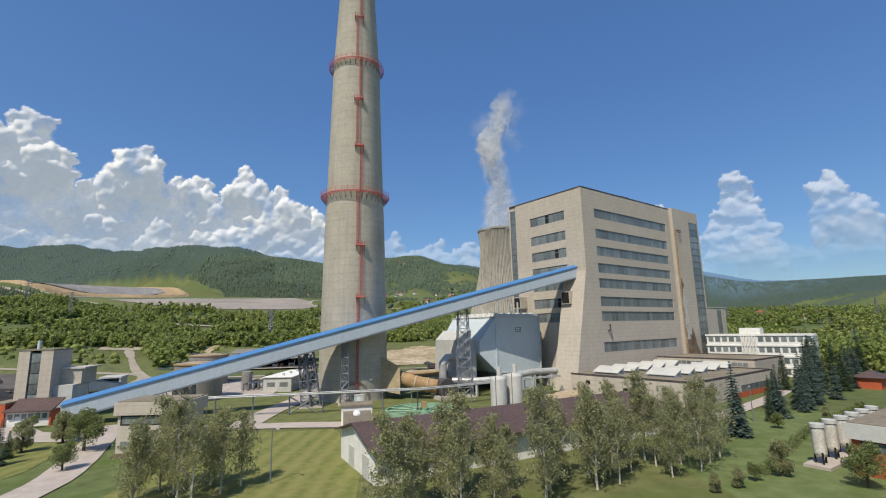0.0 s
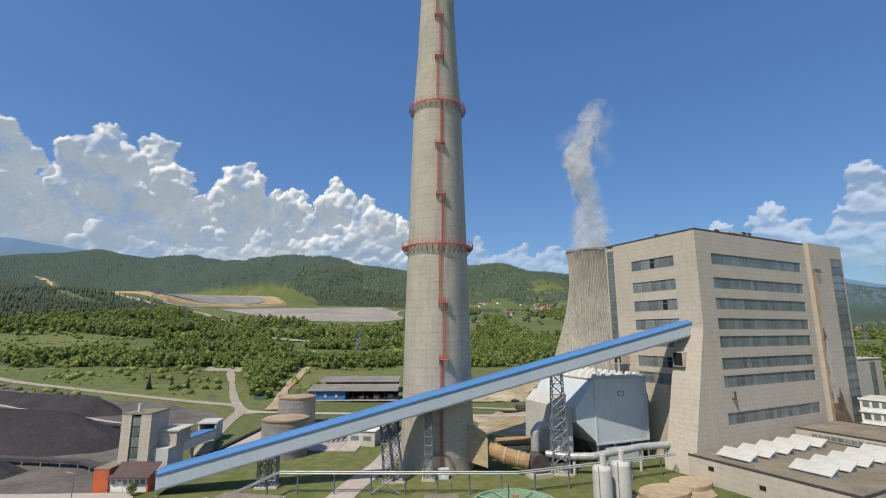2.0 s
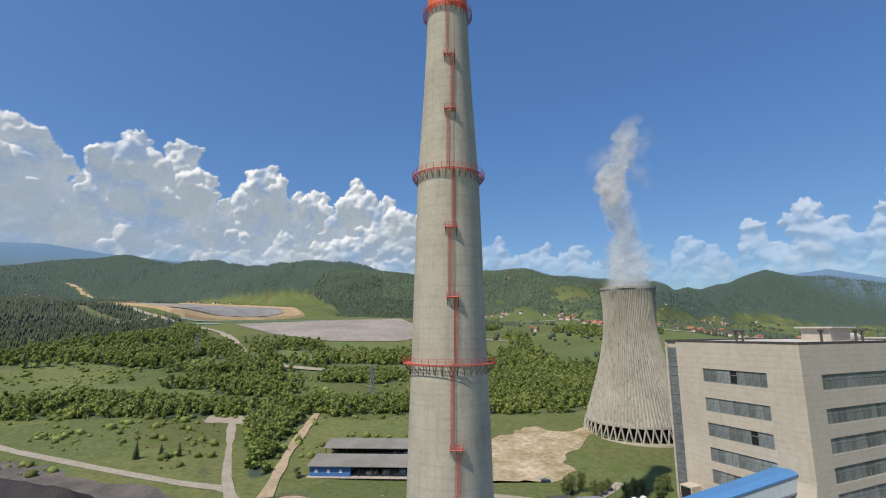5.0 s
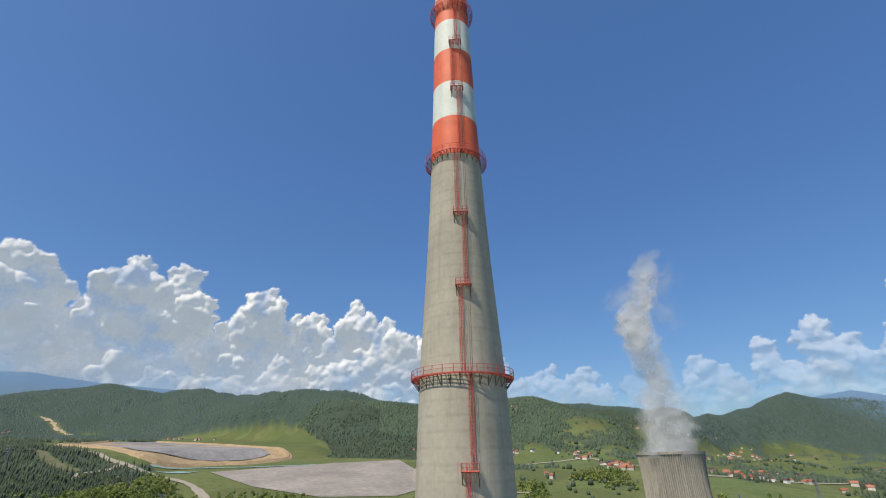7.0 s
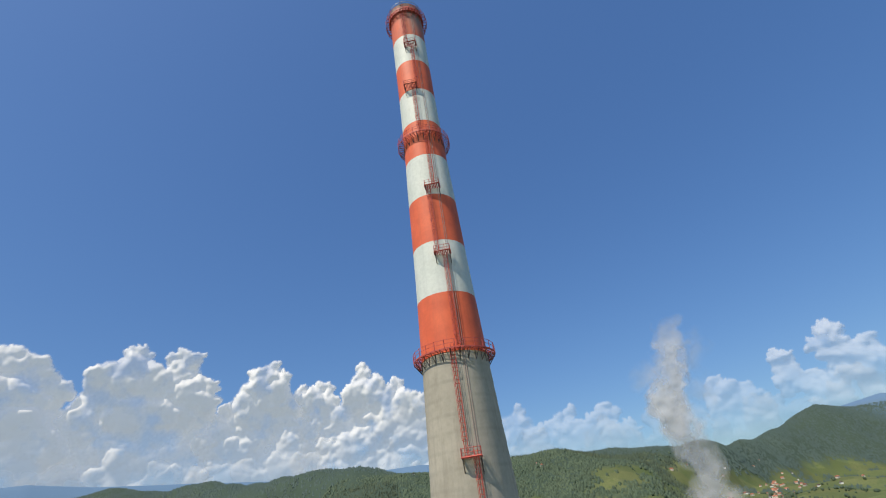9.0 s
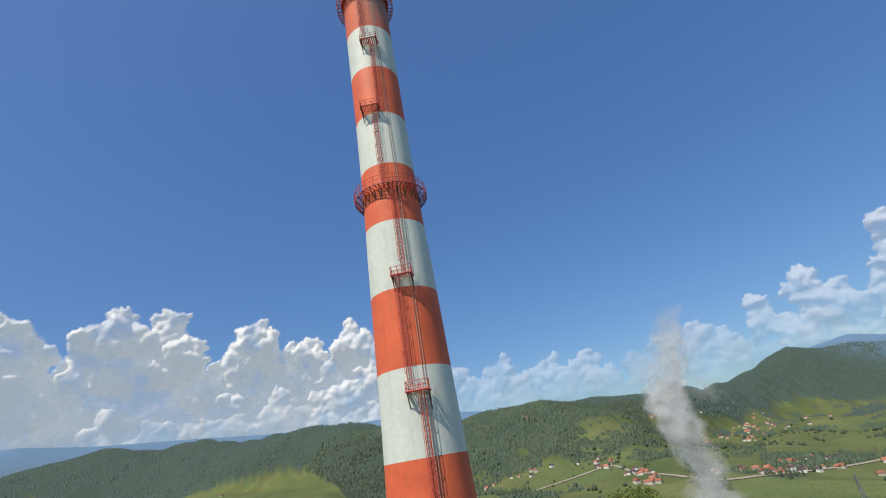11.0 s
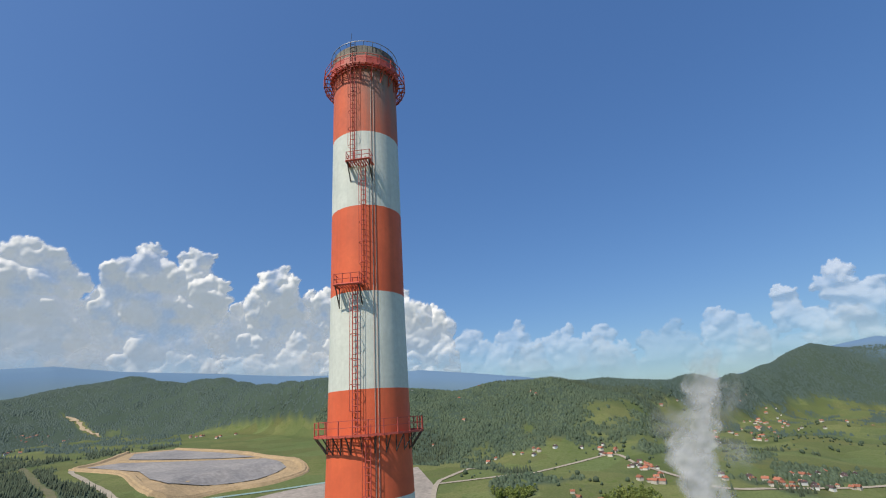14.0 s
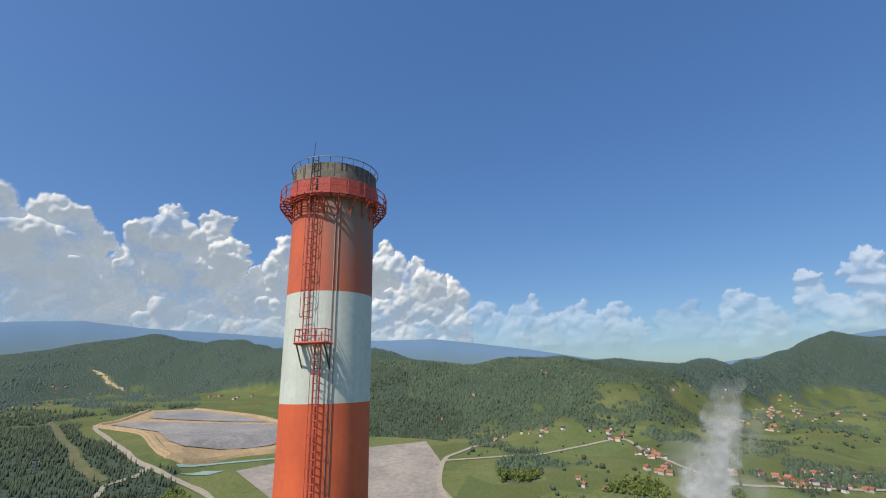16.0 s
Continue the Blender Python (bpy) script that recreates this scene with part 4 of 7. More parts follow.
bm = B()
for i in range(26):
    box(bm, 0, 3.0, -0.12, 0.0, i * 2.5, i * 2.5 + 0.3)
part("transom", bm, FRAMEGREY, strip)
# stair tower
tower = part("stair_tower", box(B(), FW + 0.6, TW, -1.2, 22, 0, H + 0.8), PANEL, boiler, "beige stair tower with a tall glazed strip")
part("seam_strip", box(B(), FW, FW + 0.6, 0.6, 20, 0, H - 0.4), DARKSTEEL, boiler, "dark recessed joint beside the stair tower")
# black sheet behind the panes, in place of an unlit stairwell
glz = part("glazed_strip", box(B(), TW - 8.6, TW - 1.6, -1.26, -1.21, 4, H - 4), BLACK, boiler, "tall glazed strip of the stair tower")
me = mesh_of("pane", box(B(), TW - 8.4, TW - 1.8, -1.34, -1.28, 0.1, 2.75), GLASS)
bm = B()
for i in range(21):
    z = 4 + i * (H - 8) / 21
    p = part("pane", me, None, glz)
    p.matrix_basis = Matrix.Translation((0, 0, z))
    box(bm, TW - 8.7, TW - 1.5, -1.42, -1.26, z - 0.12, z + 0.06)
box(bm, TW - 8.7, TW - 8.4, -1.42, -1.26, 4, H - 4), box(bm, TW - 1.8, TW - 1.5, -1.42, -1.26, 4, H - 4), box(bm, TW - 8.7, TW - 1.5, -1.42, -1.26, H - 4.1, H - 3.9)
part("glazing_frame", bm, FRAMEGREY, glz)
bm = B()
for x in (FW + 1.2, FW + 1.7):
    tube(bm, (x, -1.4, 2), (x, -1.4, H - 8), 0.12)
part("downpipe", bm, RUST, boiler, "rusty downpipes")
for i in range(3):
    bm = B()
    x = FW + 2.3 + i * 1.0
    pipe(bm, [(x, -1.2, 58.5), (x, -2.0, 58.5), (x, -2.3, 57.2)], 0.16, 6)
    part("vent_pipe", bm, DARKSTEEL, boiler)
# long rust and limescale run below the pipes
def stain(name, outline, y, material, label):
    bm = B()
    f = bm.faces.new([bm.verts.new((x, y, z)) for x, z in outline])
    r = bmesh.ops.extrude_face_region(bm, geom=[f])
    bmesh.ops.translate(bm, verts=[v for v in r["geom"] if isinstance(v, bmesh.types.BMVert)], vec=(0, -0.008, 0))
    return part(name, bm, material, boiler, label)
rs = random.Random(5)
outl = [(60.2 + (0.8 + 1.9 * abs(math.sin(i * 1.7))) * rs.uniform(0.2, 1), 9 + i * 1.4) for i in range(22)]
stain("stain", [(59.9, 9)] + outl + [(59.9, 39)], -1.212, STAIN, "brown rust run down the tower")
outl2 = [(62.0 + 0.8 * math.sin(i * 1.3) + rs.uniform(0, 1.6), 14 + i * 1.35) for i in range(16)]
stain("stain", [(60.6 + 0.5 * math.sin(i), 14 + i * 1.35) for i in range(16)] + outl2[::-1], -1.216, PALEGREY, "pale limescale run down the tower")
stain("stain", [(59.4, 6), (72, 6), (70, 9), (68, 12), (67, 16), (65.6, 19), (64.4, 15.5), (62, 17), (60.6, 11)], -1.214, STAIN, "brown damp patch at the foot of the tower")
# parapet, roof and roof plant
bm = B()
box(bm, -0.3, FW, 0, 0.5, H, H + 0.6), box(bm, -0.3, 0.3, 0.5, 34.5, H, H + 0.6), box(bm, 0.3, FW, 34, 34.5, H, H + 0.6), box(bm, FW - 0.5, FW, 0.5, 34, H, H + 0.6)
part("parapet", bm, DARKSTEEL, boiler, "dark metal coping")
part("roof", box(B(), 0.3, FW - 0.5, 0.5, 34, H, H + 0.25), PALEROOF, boiler, "pale membrane roof with stains")
pent = part("penthouse", box(B(), 30, 39, 9, 16, H + 0.25, H + 3.6), PANEL, boiler)
part("penthouse_roof", box(B(), 29, 40, 8, 17, H + 3.6, H + 4.0), PALEROOF, pent)
for x, y in ((9, 20), (11.5, 20), (20, 6), (33, 5), (36, 5)):
    bm = B()
    tube(bm, (x, y, H), (x, y, H + 3.0), 0.28)
    bar(bm, (x - 0.9, y, H + 3.0), (x + 0.9, y, H + 3.0), 0.5)
    part("roof_vent", bm, DARKSTEEL, boiler, "dark T-shaped roof vent")
part("tank", tube(B(), (44, 12, H + 1.2), (48, 12, H + 1.2), 1.1, seg=14), PALEGREY, boiler)
part("lamp_bracket", pipe(B(), [(9.4, 0, 18.5), (9.4, -0.9, 18.5), (9.4, -0.9, 20.6)], 0.28, 6), DARKSTEEL, boiler)
# sloping buttress wall under the conveyor gallery
bm = hull8(B(), [(-9.5, 0.05, 0), (0.0, 0.05, 0), (0.0, 9, 0), (-9.5, 9, 0)], [(-0.4, 0.05, 38.5), (0.0, 0.05, 38.5), (0.0, 9, 38.5), (-0.4, 9, 38.5)])
part("buttress", bm, PANEL, boiler, "sloping beige buttress wall")
for y, z in ((27, 27), (4.6, 27.5)):
    bm = box(B(), -4.0, -0.36, y, y + 3.4, z, z + 4.2)
    d = part("air_intake", bm, PANEL, boiler, "boxy air intake with a dark mouth")
    # black plate on the outer face imitates the unlit mouth
    part("intake_mouth", box(B(), -4.08, -3.98, y + 0.3, y + 3.1, z + 0.3, z + 3.9), BLACK, d)

# ---- low halls before the boiler house ----
hall = thing("workshop_hall", "low beige hall with a gravel roof and white skylights", "hall", BH)
part("wall", box(B(), -12, 36, -37, -0.2, 0, 5.7), PANEL, hall)
part("roof", box(B(), -11.6, 35.6, -36.6, -0.2, 5.7, 5.95), ROOF, hall, "weathered gravel roof")
bm = B()
for a in ((-12, 36, -37, -36.6), (-12, -11.6, -36.6, -0.2), (35.6, 36, -36.6, -0.2)):
    box(bm, *a, 5.7, 6.25)
part("coping", bm, DARKSTEEL, hall)
part("plinth", box(B(), 10, 36.05, -37.06, -36.9, 0, 1.5), ORANGEBRICK, hall, "orange-red brick plinth")
part("window_band", box(B(), 14, 36.06, -37.08, -36.9, 1.5, 3.2), GLASS, hall)
for x, z in ((-12.06, 3.4), (-12.06, 2.2)):
    part("vent", box(B(), x, x + 0.1, -7 - (z < 3) * 12, -5.6 - (z < 3) * 12, z, z + 1.0), BLACK, hall)


def skylight():
    t = thing("skylight", "white wedge-shaped roof skylight", "skylight", group="skylights on the hall roof")
    bm = B()
    hull8(bm, [(0, 0, 0), (3.3, 0, 0), (3.3, 8, 0), (0, 8, 0)], [(0, 0, 0.6), (3.3, 0, 2.0), (3.3, 8, 2.0), (0, 8, 0.6)])
    part("upstand", bm, WHITEP, t)
    bm = hull8(B(), [(-0.35, -0.25, 0.5), (3.5, -0.25, 2.1), (3.5, 8.25, 2.1), (-0.35, 8.25, 0.5)], [(-0.35, -0.25, 0.64), (3.5, -0.25, 2.22), (3.5, 8.25, 2.22), (-0.35, 8.25, 0.64)])
    part("lid", bm, PALEGREY, t)
    bm = B()
    box(bm, -0.06, 0.0, 0.4, 7.6, 0.12, 0.42)
    box(bm, 1.2, 3.1, -0.06, 0.0, 0.2, 1.0)
    box(bm, 3.3, 3.36, 0.3, 7.7, 0.3, 1.9)
    part("glazing", bm, GLASS, t)
    return t


first = skylight()
spots = [(-7.0 + 7.9 * i, -13.0) for i in range(5)] + [(-3.5 + 7.9 * i, -28.0) for i in range(5)]
first.matrix_world = BH @ pose(spots[0][0], spots[0][1], 5.95)
for x, y in spots[1:]:
    copy_thing(first, BH @ pose(x, y, 5.95))
block = thing("machine_block", "long low beige block with a mossy flat roof", "hall", BH)
part("wall", box(B(), 36.1, 61, -33, -1.3, 0, 8.3), PANEL, block)
part("roof", box(B(), 36.4, 60.7, -32.7, -1.3, 8.3, 8.5), ROOF, block, "mossy brown gravel roof")
bm = B()
for a in ((36.1, 61, -33, -32.7), (36.1, 36.4, -32.7, -1.3), (60.7, 61, -32.7, -1.3)):
    box(bm, *a, 8.3, 8.8)
part("coping", bm, DARKSTEEL, block)
me = mesh_of("window", box(B(), 36.0, 36.08, 0, 1.4, 6.6, 7.6), GLASS)
for i in range(16):
    part("window", me, None, block).matrix_basis = Matrix.Translation((0, -31 + i * 1.6, 0))
for i in range(2):
    part("window", box(B(), 55 + i * 2.4, 56.6 + i * 2.4, -33.07, -32.95, 6.2, 7.4), GLASS, block)
annex = thing("annex_block", "plain beige annex with a dark glazed strip", "hall", BH)
part("wall", box(B(), 80.5, 108, 3, 22, 0, 27), PANEL, annex)
part("glazed_strip", box(B(), 99, 103, 2.9, 3, 4, 26), GLASS, annex)
part("coping", box(B(), 80.5, 108.2, 2.8, 22, 27, 27.4), PALEROOF, annex)

# ---- offices ----
OFF = pose(139, 24, 0, 0, 0, -52)
office = thing("office_building", "white three-storey office building with dark windows", "office building", OFF)
part("wall", box(B(), 0, 34, 0, 13, 0, 15.5), WHITEP, office)
part("roof", box(B(), 0.3, 33.7, 0.3, 12.7, 15.5, 15.7), PALEROOF, office)
part("roof_house", box(B(), 11, 18, 3, 9, 15.7, 18), WHITEP, office)
bm = B()
for i in range(6):
    box(bm, 12 + i * 0.9, 12.35 + i * 0.9, -0.9, 0, 0, 15.2)
part("portal_fin", bm, WHITEP, office, "white concrete fins over the entrance")
bm = B()
for z in (15.1, 11.2, 7.3, 3.4):
    box(bm, -0.3, 34.3, -0.35, 0.0, z, z + 0.6)
part("cornice", bm, WHITEP, office)
me = mesh_of("window", box(B(), 0, 1.7, -0.06, 0.05, 0, 1.9), GLASS)
me2 = mesh_of("window", box(B(), 33.95, 34.06, 0, 1.7, 0, 1.9), GLASS)
for k in range(4):
    for i in range(14):
        x = 0.7 + i * 2.4
        if 11 < x < 17:
            continue
        part("window", me, None, office).matrix_basis = Matrix.Translation((x, 0, 1.2 + k * 3.9))
    for i in range(4):
        part("window", me2, None, office).matrix_basis = Matrix.Translation((0, 1.2 + i * 2.9, 1.2 + k * 3.9))

# ---- conveyor gallery and its trestles ----
CA, CB = Vector((-65.0, -25.6, 1.3)), Vector((73.9, 0.4, 36.6))
conv = thing("conveyor_gallery", "long inclined conveyor gallery with a blue sheet roof", "conveyor")
ax = (CB - CA)
flat = Vector((ax.x, ax.y, 0)).normalized()
side = Vector((flat.y, -flat.x, 0))      # towards the front
up = Vector((0, 0, 1))


def cg(s, w, h):
    """a point of the gallery: share of its length, metres to the front, metres up"""
    return CA + ax * s + side * w + up * h


def sweep(bm, sect, s0=0.0, s1=1.0, n=1):
    rings = [[bm.verts.new(cg(s0 + (s1 - s0) * i / n, w, h)) for w, h in sect] for i in range(n + 1)]
    for a, b in zip(rings, rings[1:]):
        for i in range(len(sect)):
            j = (i + 1) % len(sect)
            bm.faces.new((a[i], a[j], b[j], b[i]))
    bm.faces.new(rings[0][::-1]), bm.faces.new(rings[-1])
    return bm


part("gallery_body", sweep(B(), [(2.6, 0), (2.6, 3.3), (-2.6, 3.3), (-2.6, 0)]), BLUESIDE, conv, "pale blue sheet sides")
part("gallery_roof", sweep(B(), [(2.9, 3.22), (2.9, 3.5), (1.6, 4.25), (-1.6, 4.25), (-2.9, 3.5), (-2.9, 3.22)]), BLUE, conv, "bright blue sheet roof")
for i in range(48):
    s = (i + 0.5) / 48
    part("cover_strip", sweep(B(), [(2.63, 0.1), (2.63, 3.2), (2.6, 3.2), (2.6, 0.1)], s - 0.0003, s + 0.0003), BLUESIDE, conv)
part("bottom_chord", sweep(B(), [(2.7, -0.35), (2.7, 0.05), (-2.7, 0.05), (-2.7, -0.35)]), STEEL, conv)


def trestle(foot, s, w0, w1, bays, label):
    t = thing("trestle", label, "trestle", group="trestles of the conveyor")
    head = cg(s, 0, -0.4)
    part("mast", lattice(B(), foot, head, w0, w1, bays, 0.13), STEEL, t)
    part("footing", box(B(), foot[0] - w0 / 2 - 0.5, foot[0] + w0 / 2 + 0.5, foot[1] - w0 / 2 - 0.5, foot[1] + w0 / 2 + 0.5, 0, 0.4), CONCRETE, t)


def along(x):
    return (x - CA.x) / ax.x


for x, lean, w0, w1, bays in ((-42, 0, 2.0, 2.0, 4), (-39.5, 0, 2.0, 1.8, 4), (-11.5, 1.6, 2.4, 1.8, 6), (-9.0, 2.0, 2.4, 1.8, 6), (-1.6, 0, 2.4, 1.6, 8), (33.5, 0, 4.6, 2.8, 9)):
    p = cg(along(x - lean), 0, 0)
    trestle((x, p.y, 0), along(x - lean), w0, w1, bays, "braced grey steel lattice trestle")

# ---- transfer tower ----
TT = pose(-75.3, -21.5, 0, 0, 0, 3)
tt = thing("transfer_tower", "beige transfer tower with a glazed centre strip", "tower", TT)
TH = 17.0
part("wall", box(B(), -3.6, -1.2, 0, 8, 0, TH), PANEL, tt)
part("wall", box(B(), 1.2, 3.8, 0, 8, 0, TH), PANEL, tt)
part("wall", box(B(), -1.2, 1.2, 0.6, 8, 0, TH - 0.6), PANEL, tt)
g = part("glazed_strip", box(B(), -1.15, 1.15, 0.45, 0.55, 4, TH - 0.8), BLACK, tt, "tall glazed strip")
me = mesh_of("pane", box(B(), -1.05, 1.05, 0.36, 0.42, 0.08, 2.4), GLASS)
for i in range(5):
    part("pane", me, None, g).matrix_basis = Matrix.Translation((0, 0, 4.1 + i * 2.5))
part("roof", box(B(), -3.7, 3.9, -0.1, 8.1, TH, TH + 0.35), ROOF, tt)
part("wing", box(B(), 3.8, 8, 1.5, 9, 0, 8.5), PALEGREY, tt, "grey rear wing")
part("head_house", box(B(), 3.8, 8.5, 4, 11, 8.5, 12.2), PANEL, tt)
part("head_roof", box(B(), 3.6, 9.3, 3.6, 11.6, 12.2, 12.6), PALEROOF, tt)
part("flue", tube(B(), (-0.6, 2, TH), (-0.6, 2, TH + 2.4), 0.4, seg=10), PALEBLUE, tt)
gh = thing("gatehouse", "low gatehouse with a dark roof and orange-red end walls", "building", TT @ pose(2.6, 0, 0))
part("end_wall", box(B(), -8.5, -4.9, -4.5, 3, 0, 5.2), ORANGEBRICK, gh, "orange-red end block")
part("end_roof", box(B(), -8.6, -4.8, -4.6, 3.1, 5.2, 5.45), ROOF, gh)
part("wall", box(B(), -4.9, 4.2, -4, -0.05, 0, 3.4), WHITEP, gh)
bm = hull8(B(), [(-4.9, -5.2, 3.3), (5.0, -5.2, 3.3), (5.0, 0, 5.6), (-4.9, 0, 5.6)], [(-4.9, -5.2, 3.55), (5.0, -5.2, 3.55), (5.0, 0, 5.85), (-4.9, 0, 5.85)])
part("roof", bm, BROWNROOF, gh, "dark sheet roof")
part("end_wall", box(B(), 4.2, 4.6, -4.4, -0.05, 0, 3.4), ORANGEBRICK, gh)
for i in range(6):
    part("window", box(B(), -4.5 + i * 1.4, -3.5 + i * 1.4, -4.06, -3.95, 1.7, 2.8), GLASS, gh)
part("door", box(B(), -2.9, -1.6, -4.1, -3.95, 0, 2.3), WHITEP, gh)
cut = thing("feeder_conveyor", "short pale blue feeder gallery behind the tower", "conveyor")
bm = B()
hull8(bm, [(-63, -27, 1.8), (-62.2, -29.5, 1.8), (-60, -28.6, 5.2), (-60.8, -26.2, 5.2)], [(-63, -27, 4.4), (-62.2, -29.5, 4.4), (-60, -28.6, 7.6), (-60.8, -26.2, 7.6)])
bm.free()
P0, P1 = Vector((-69.5, -13, 6.2)), Vector((-80.5, 25, 1.6))
d = (P1 - P0)
s = Vector((d.y, -d.x, 0)).normalized() * 2.0
for nm, ma, h0, h1, k in (("gallery_body", PALEBLUE, 0, 2.6, 1.0), ("gallery_roof", BLUE, 2.6, 2.95, 1.12)):
    bm = hull8(B(), [P0 + s * k + up * h0, P0 - s * k + up * h0, P1 - s * k + up * h0, P1 + s * k + up * h0], [P0 + s * k + up * h1, P0 - s * k + up * h1, P1 - s * k + up * h1, P1 + s * k + up * h1])
    part(nm, bm, ma, cut)
part("support", bar(B(), (-74.5, 4, 0), (-74.5, 4, 4.4), 0.8), CONCRETE, cut)
hut = thing("feeder_house", "small grey concrete feeder house with an open front", "hut", pose(-83, 30, 0, 0, 0, 12))
bm = B()
box(bm, -3, -2.5, -4, 4, 0, 6), box(bm, 2.5, 3, -4, 4, 0, 6), box(bm, -2.5, 2.5, 3.5, 4, 0, 6)
part("wall", bm, PALEGREY, hut)
part("roof", box(B(), -3.3, 3.3, -4.3, 4.3, 6, 6.5), PALEGREY, hut)
part("machinery", box(B(), -2, 2, -2, 2, 0, 3.2), RUST, hut)

# ---- coal stock ----
def heap(name, line, w, h, label):
    pts = smooth_line(line, 4)
    bm, rows = B(), []
    for i, p in enumerate(pts):
        d = (pts[min(i + 1, len(pts) - 1)] - pts[max(i - 1, 0)]).normalized()
        sd = Vector((-d.y, d.x, 0))
        endf = min(1, i * 4 / (w * 0.5), (len(pts) - 1 - i) * 4 / (w * 0.5))
        row = []
        for k in range(-12, 13):
            f = k / 12
            q = p + sd * f * w / 2 * (0.35 + 0.65 * endf)
            z = max(0, 1 - abs(f) * 1.02) * h * endf
            z = min(z, h * 0.8 + 0.2 * z) + (vnoise(q.x, q.y, 3) - 0.5) * 0.9 * (abs(f) < 0.95) * endf
            row.append(bm.verts.new((q.x, q.y, max(0.02, float(z) + 0.06))))
        rows.append(row)
    for a, b in zip(rows, rows[1:]):
        for i in range(24):
            bm.faces.new((a[i], a[i + 1], b[i + 1], b[i]))
    return tagged(new(name, mesh_of(name, bm, COAL, True)), label, "coal heap")


heap("coal_heap", [(-330, 128), (-250, 98), (-190, 78), (-140, 66)], 34, 9.5, "long black coal heap behind the conveyor belt")
heap("coal_heap", [(-260, 40), (-200, 34), (-150, 26), (-106, 18)], 44, 10.5, "broad black coal heap beside the transfer tower")
heap("coal_heap", [(-190, -22), (-150, -16), (-112, -14)], 26, 8, "small coal heap at the yard edge")
for pts, lab in (([(-300, 96), (-200, 66), (-120, 44), (-88, 33)], "long ground-level belt conveyor between the coal heaps"), ([(-240, 2), (-150, 0), (-100, -6), (-77, -18)], "belt conveyor running to the transfer tower")):
    belt = thing("belt_conveyor", lab, "conveyor")
    ln = [Vector((*p, 0)) for p in pts]
    bm, bm2 = B(), B()
    for a, b in zip(ln, ln[1:]):
        sd = Vector((-(b - a).y, (b - a).x, 0)).normalized()
        hull8(bm, [a + sd * 1.3 + up * 1.3, a - sd * 1.3 + up * 1.3, b - sd * 1.3 + up * 1.3, b + sd * 1.3 + up * 1.3], [a + sd * 1.3 + up * 2.0, a - sd * 1.3 + up * 2.0, b - sd * 1.3 + up * 2.0, b + sd * 1.3 + up * 2.0])
        k = int((b - a).length / 6)
        for i in range(k):
            p = a.lerp(b, i / k)
            for e in (-1.2, 1.2):
                bar(bm2, p + sd * e, p + sd * e + up * 1.4, 0.3)
    part("belt_frame", bm, DARKSTEEL, belt)
    part("support", bm2, CONCRETE, belt)
road("pavement", [(-300, 101), (-200, 71), (-120, 49), (-90, 38)], 2.2, PAVE, "pale concrete kerb beside the belt", "pavement", 0.4)
dozer = thing("excavator", "yellow bucket machine on the coal heap", "excavator", pose(-196, 33, 9.0, 0, 0, 30))
part("body", box(B(), -2, 2, -1.5, 1.5, 0.8, 2.6), YELLOW, dozer)
part("cab", box(B(), -0.4, 1.2, -1.2, 0.6, 2.6, 4.2), YELLOW, dozer)
for s_ in (-1, 1):
    part("crawler", box(B(), -2.3, 2.3, s_ * 1.5 - 0.4, s_ * 1.5 + 0.4, -0.4, 0.8), BLACK, dozer)
part("boom", pipe(B(), [(2, 0, 2), (5, 0, 5), (7.5, 0, 2)], 0.35, 6), YELLOW, dozer)

# ---- precipitator ----
PR = pose(45.6, -0.4, 0, 0, 0, 24)
pre = thing("electrostatic_precipitator", "large pale grey-blue electrostatic precipitator", "filter house", PR)
part("casing", box(B(), 0, 19, 0, 26, 6.0, 23.6), PALEBLUE, pre, "pale grey-blue sheet casing")
bm = B()
for x in (0, 19):
    box(bm, x - 0.25, x + 0.25, -0.25, 0.15, 5.6, 24)
box(bm, 0, 19, -0.25, 0.1, 23.4, 24), box(bm, 0, 19, -0.2, 0.1, 5.6, 6.1)
part("casing_frame", bm, PALEBLUE, pre)
# inlet hood on the chimney side, sloping up to the roof edge
bm = hull8(B(), [(-6, 1, 12), (0, 0, 6.3), (0, 25.5, 6.3), (-6, 24, 12)], [(-6, 1, 16), (0, 0, 23.4), (0, 25.5, 23.4), (-6, 24, 16)])
part("inlet_hood", bm, PALEBLUE, pre, "sloping white inlet hood")
bm = hull8(B(), [(19, 1, 7), (23, 3, 11), (23, 22, 11), (19, 25, 7)], [(19, 1, 22), (23, 3, 18), (23, 22, 18), (19, 25, 22)])
part("outlet_hood", bm, PALEGREY, pre)
bm = box(B(), -9, -6, 3, 23, 2.5, 16.5)
part("inlet_duct", bm, PALEGREY, pre, "pale grey inlet duct block")
bm = hull8(B(), [(-12, 6, 3), (-9, 4, 3), (-9, 21, 3), (-12, 19, 3)], [(-11.5, 6, 16.5), (-7, 4, 19.5), (-7, 21, 19.5), (-11.5, 19, 16.5)])
part("duct_head", bm, PALEGREY, pre)
for i in range(3):
    for j in range(4):
        x, y = 0.4 + i * 6.2, 0.6 + j * 6.3
        bm = hull8(B(), [(x + 2.5, y + 2.5, 1.2), (x + 3.5, y + 2.5, 1.2), (x + 3.5, y + 3.5, 1.2), (x + 2.5, y + 3.5, 1.2)], [(x, y, 6.0), (x + 5.9, y, 6.0), (x + 5.9, y + 5.9, 6.0), (x, y + 5.9, 6.0)])
        part("hopper", bm, STEEL, pre)
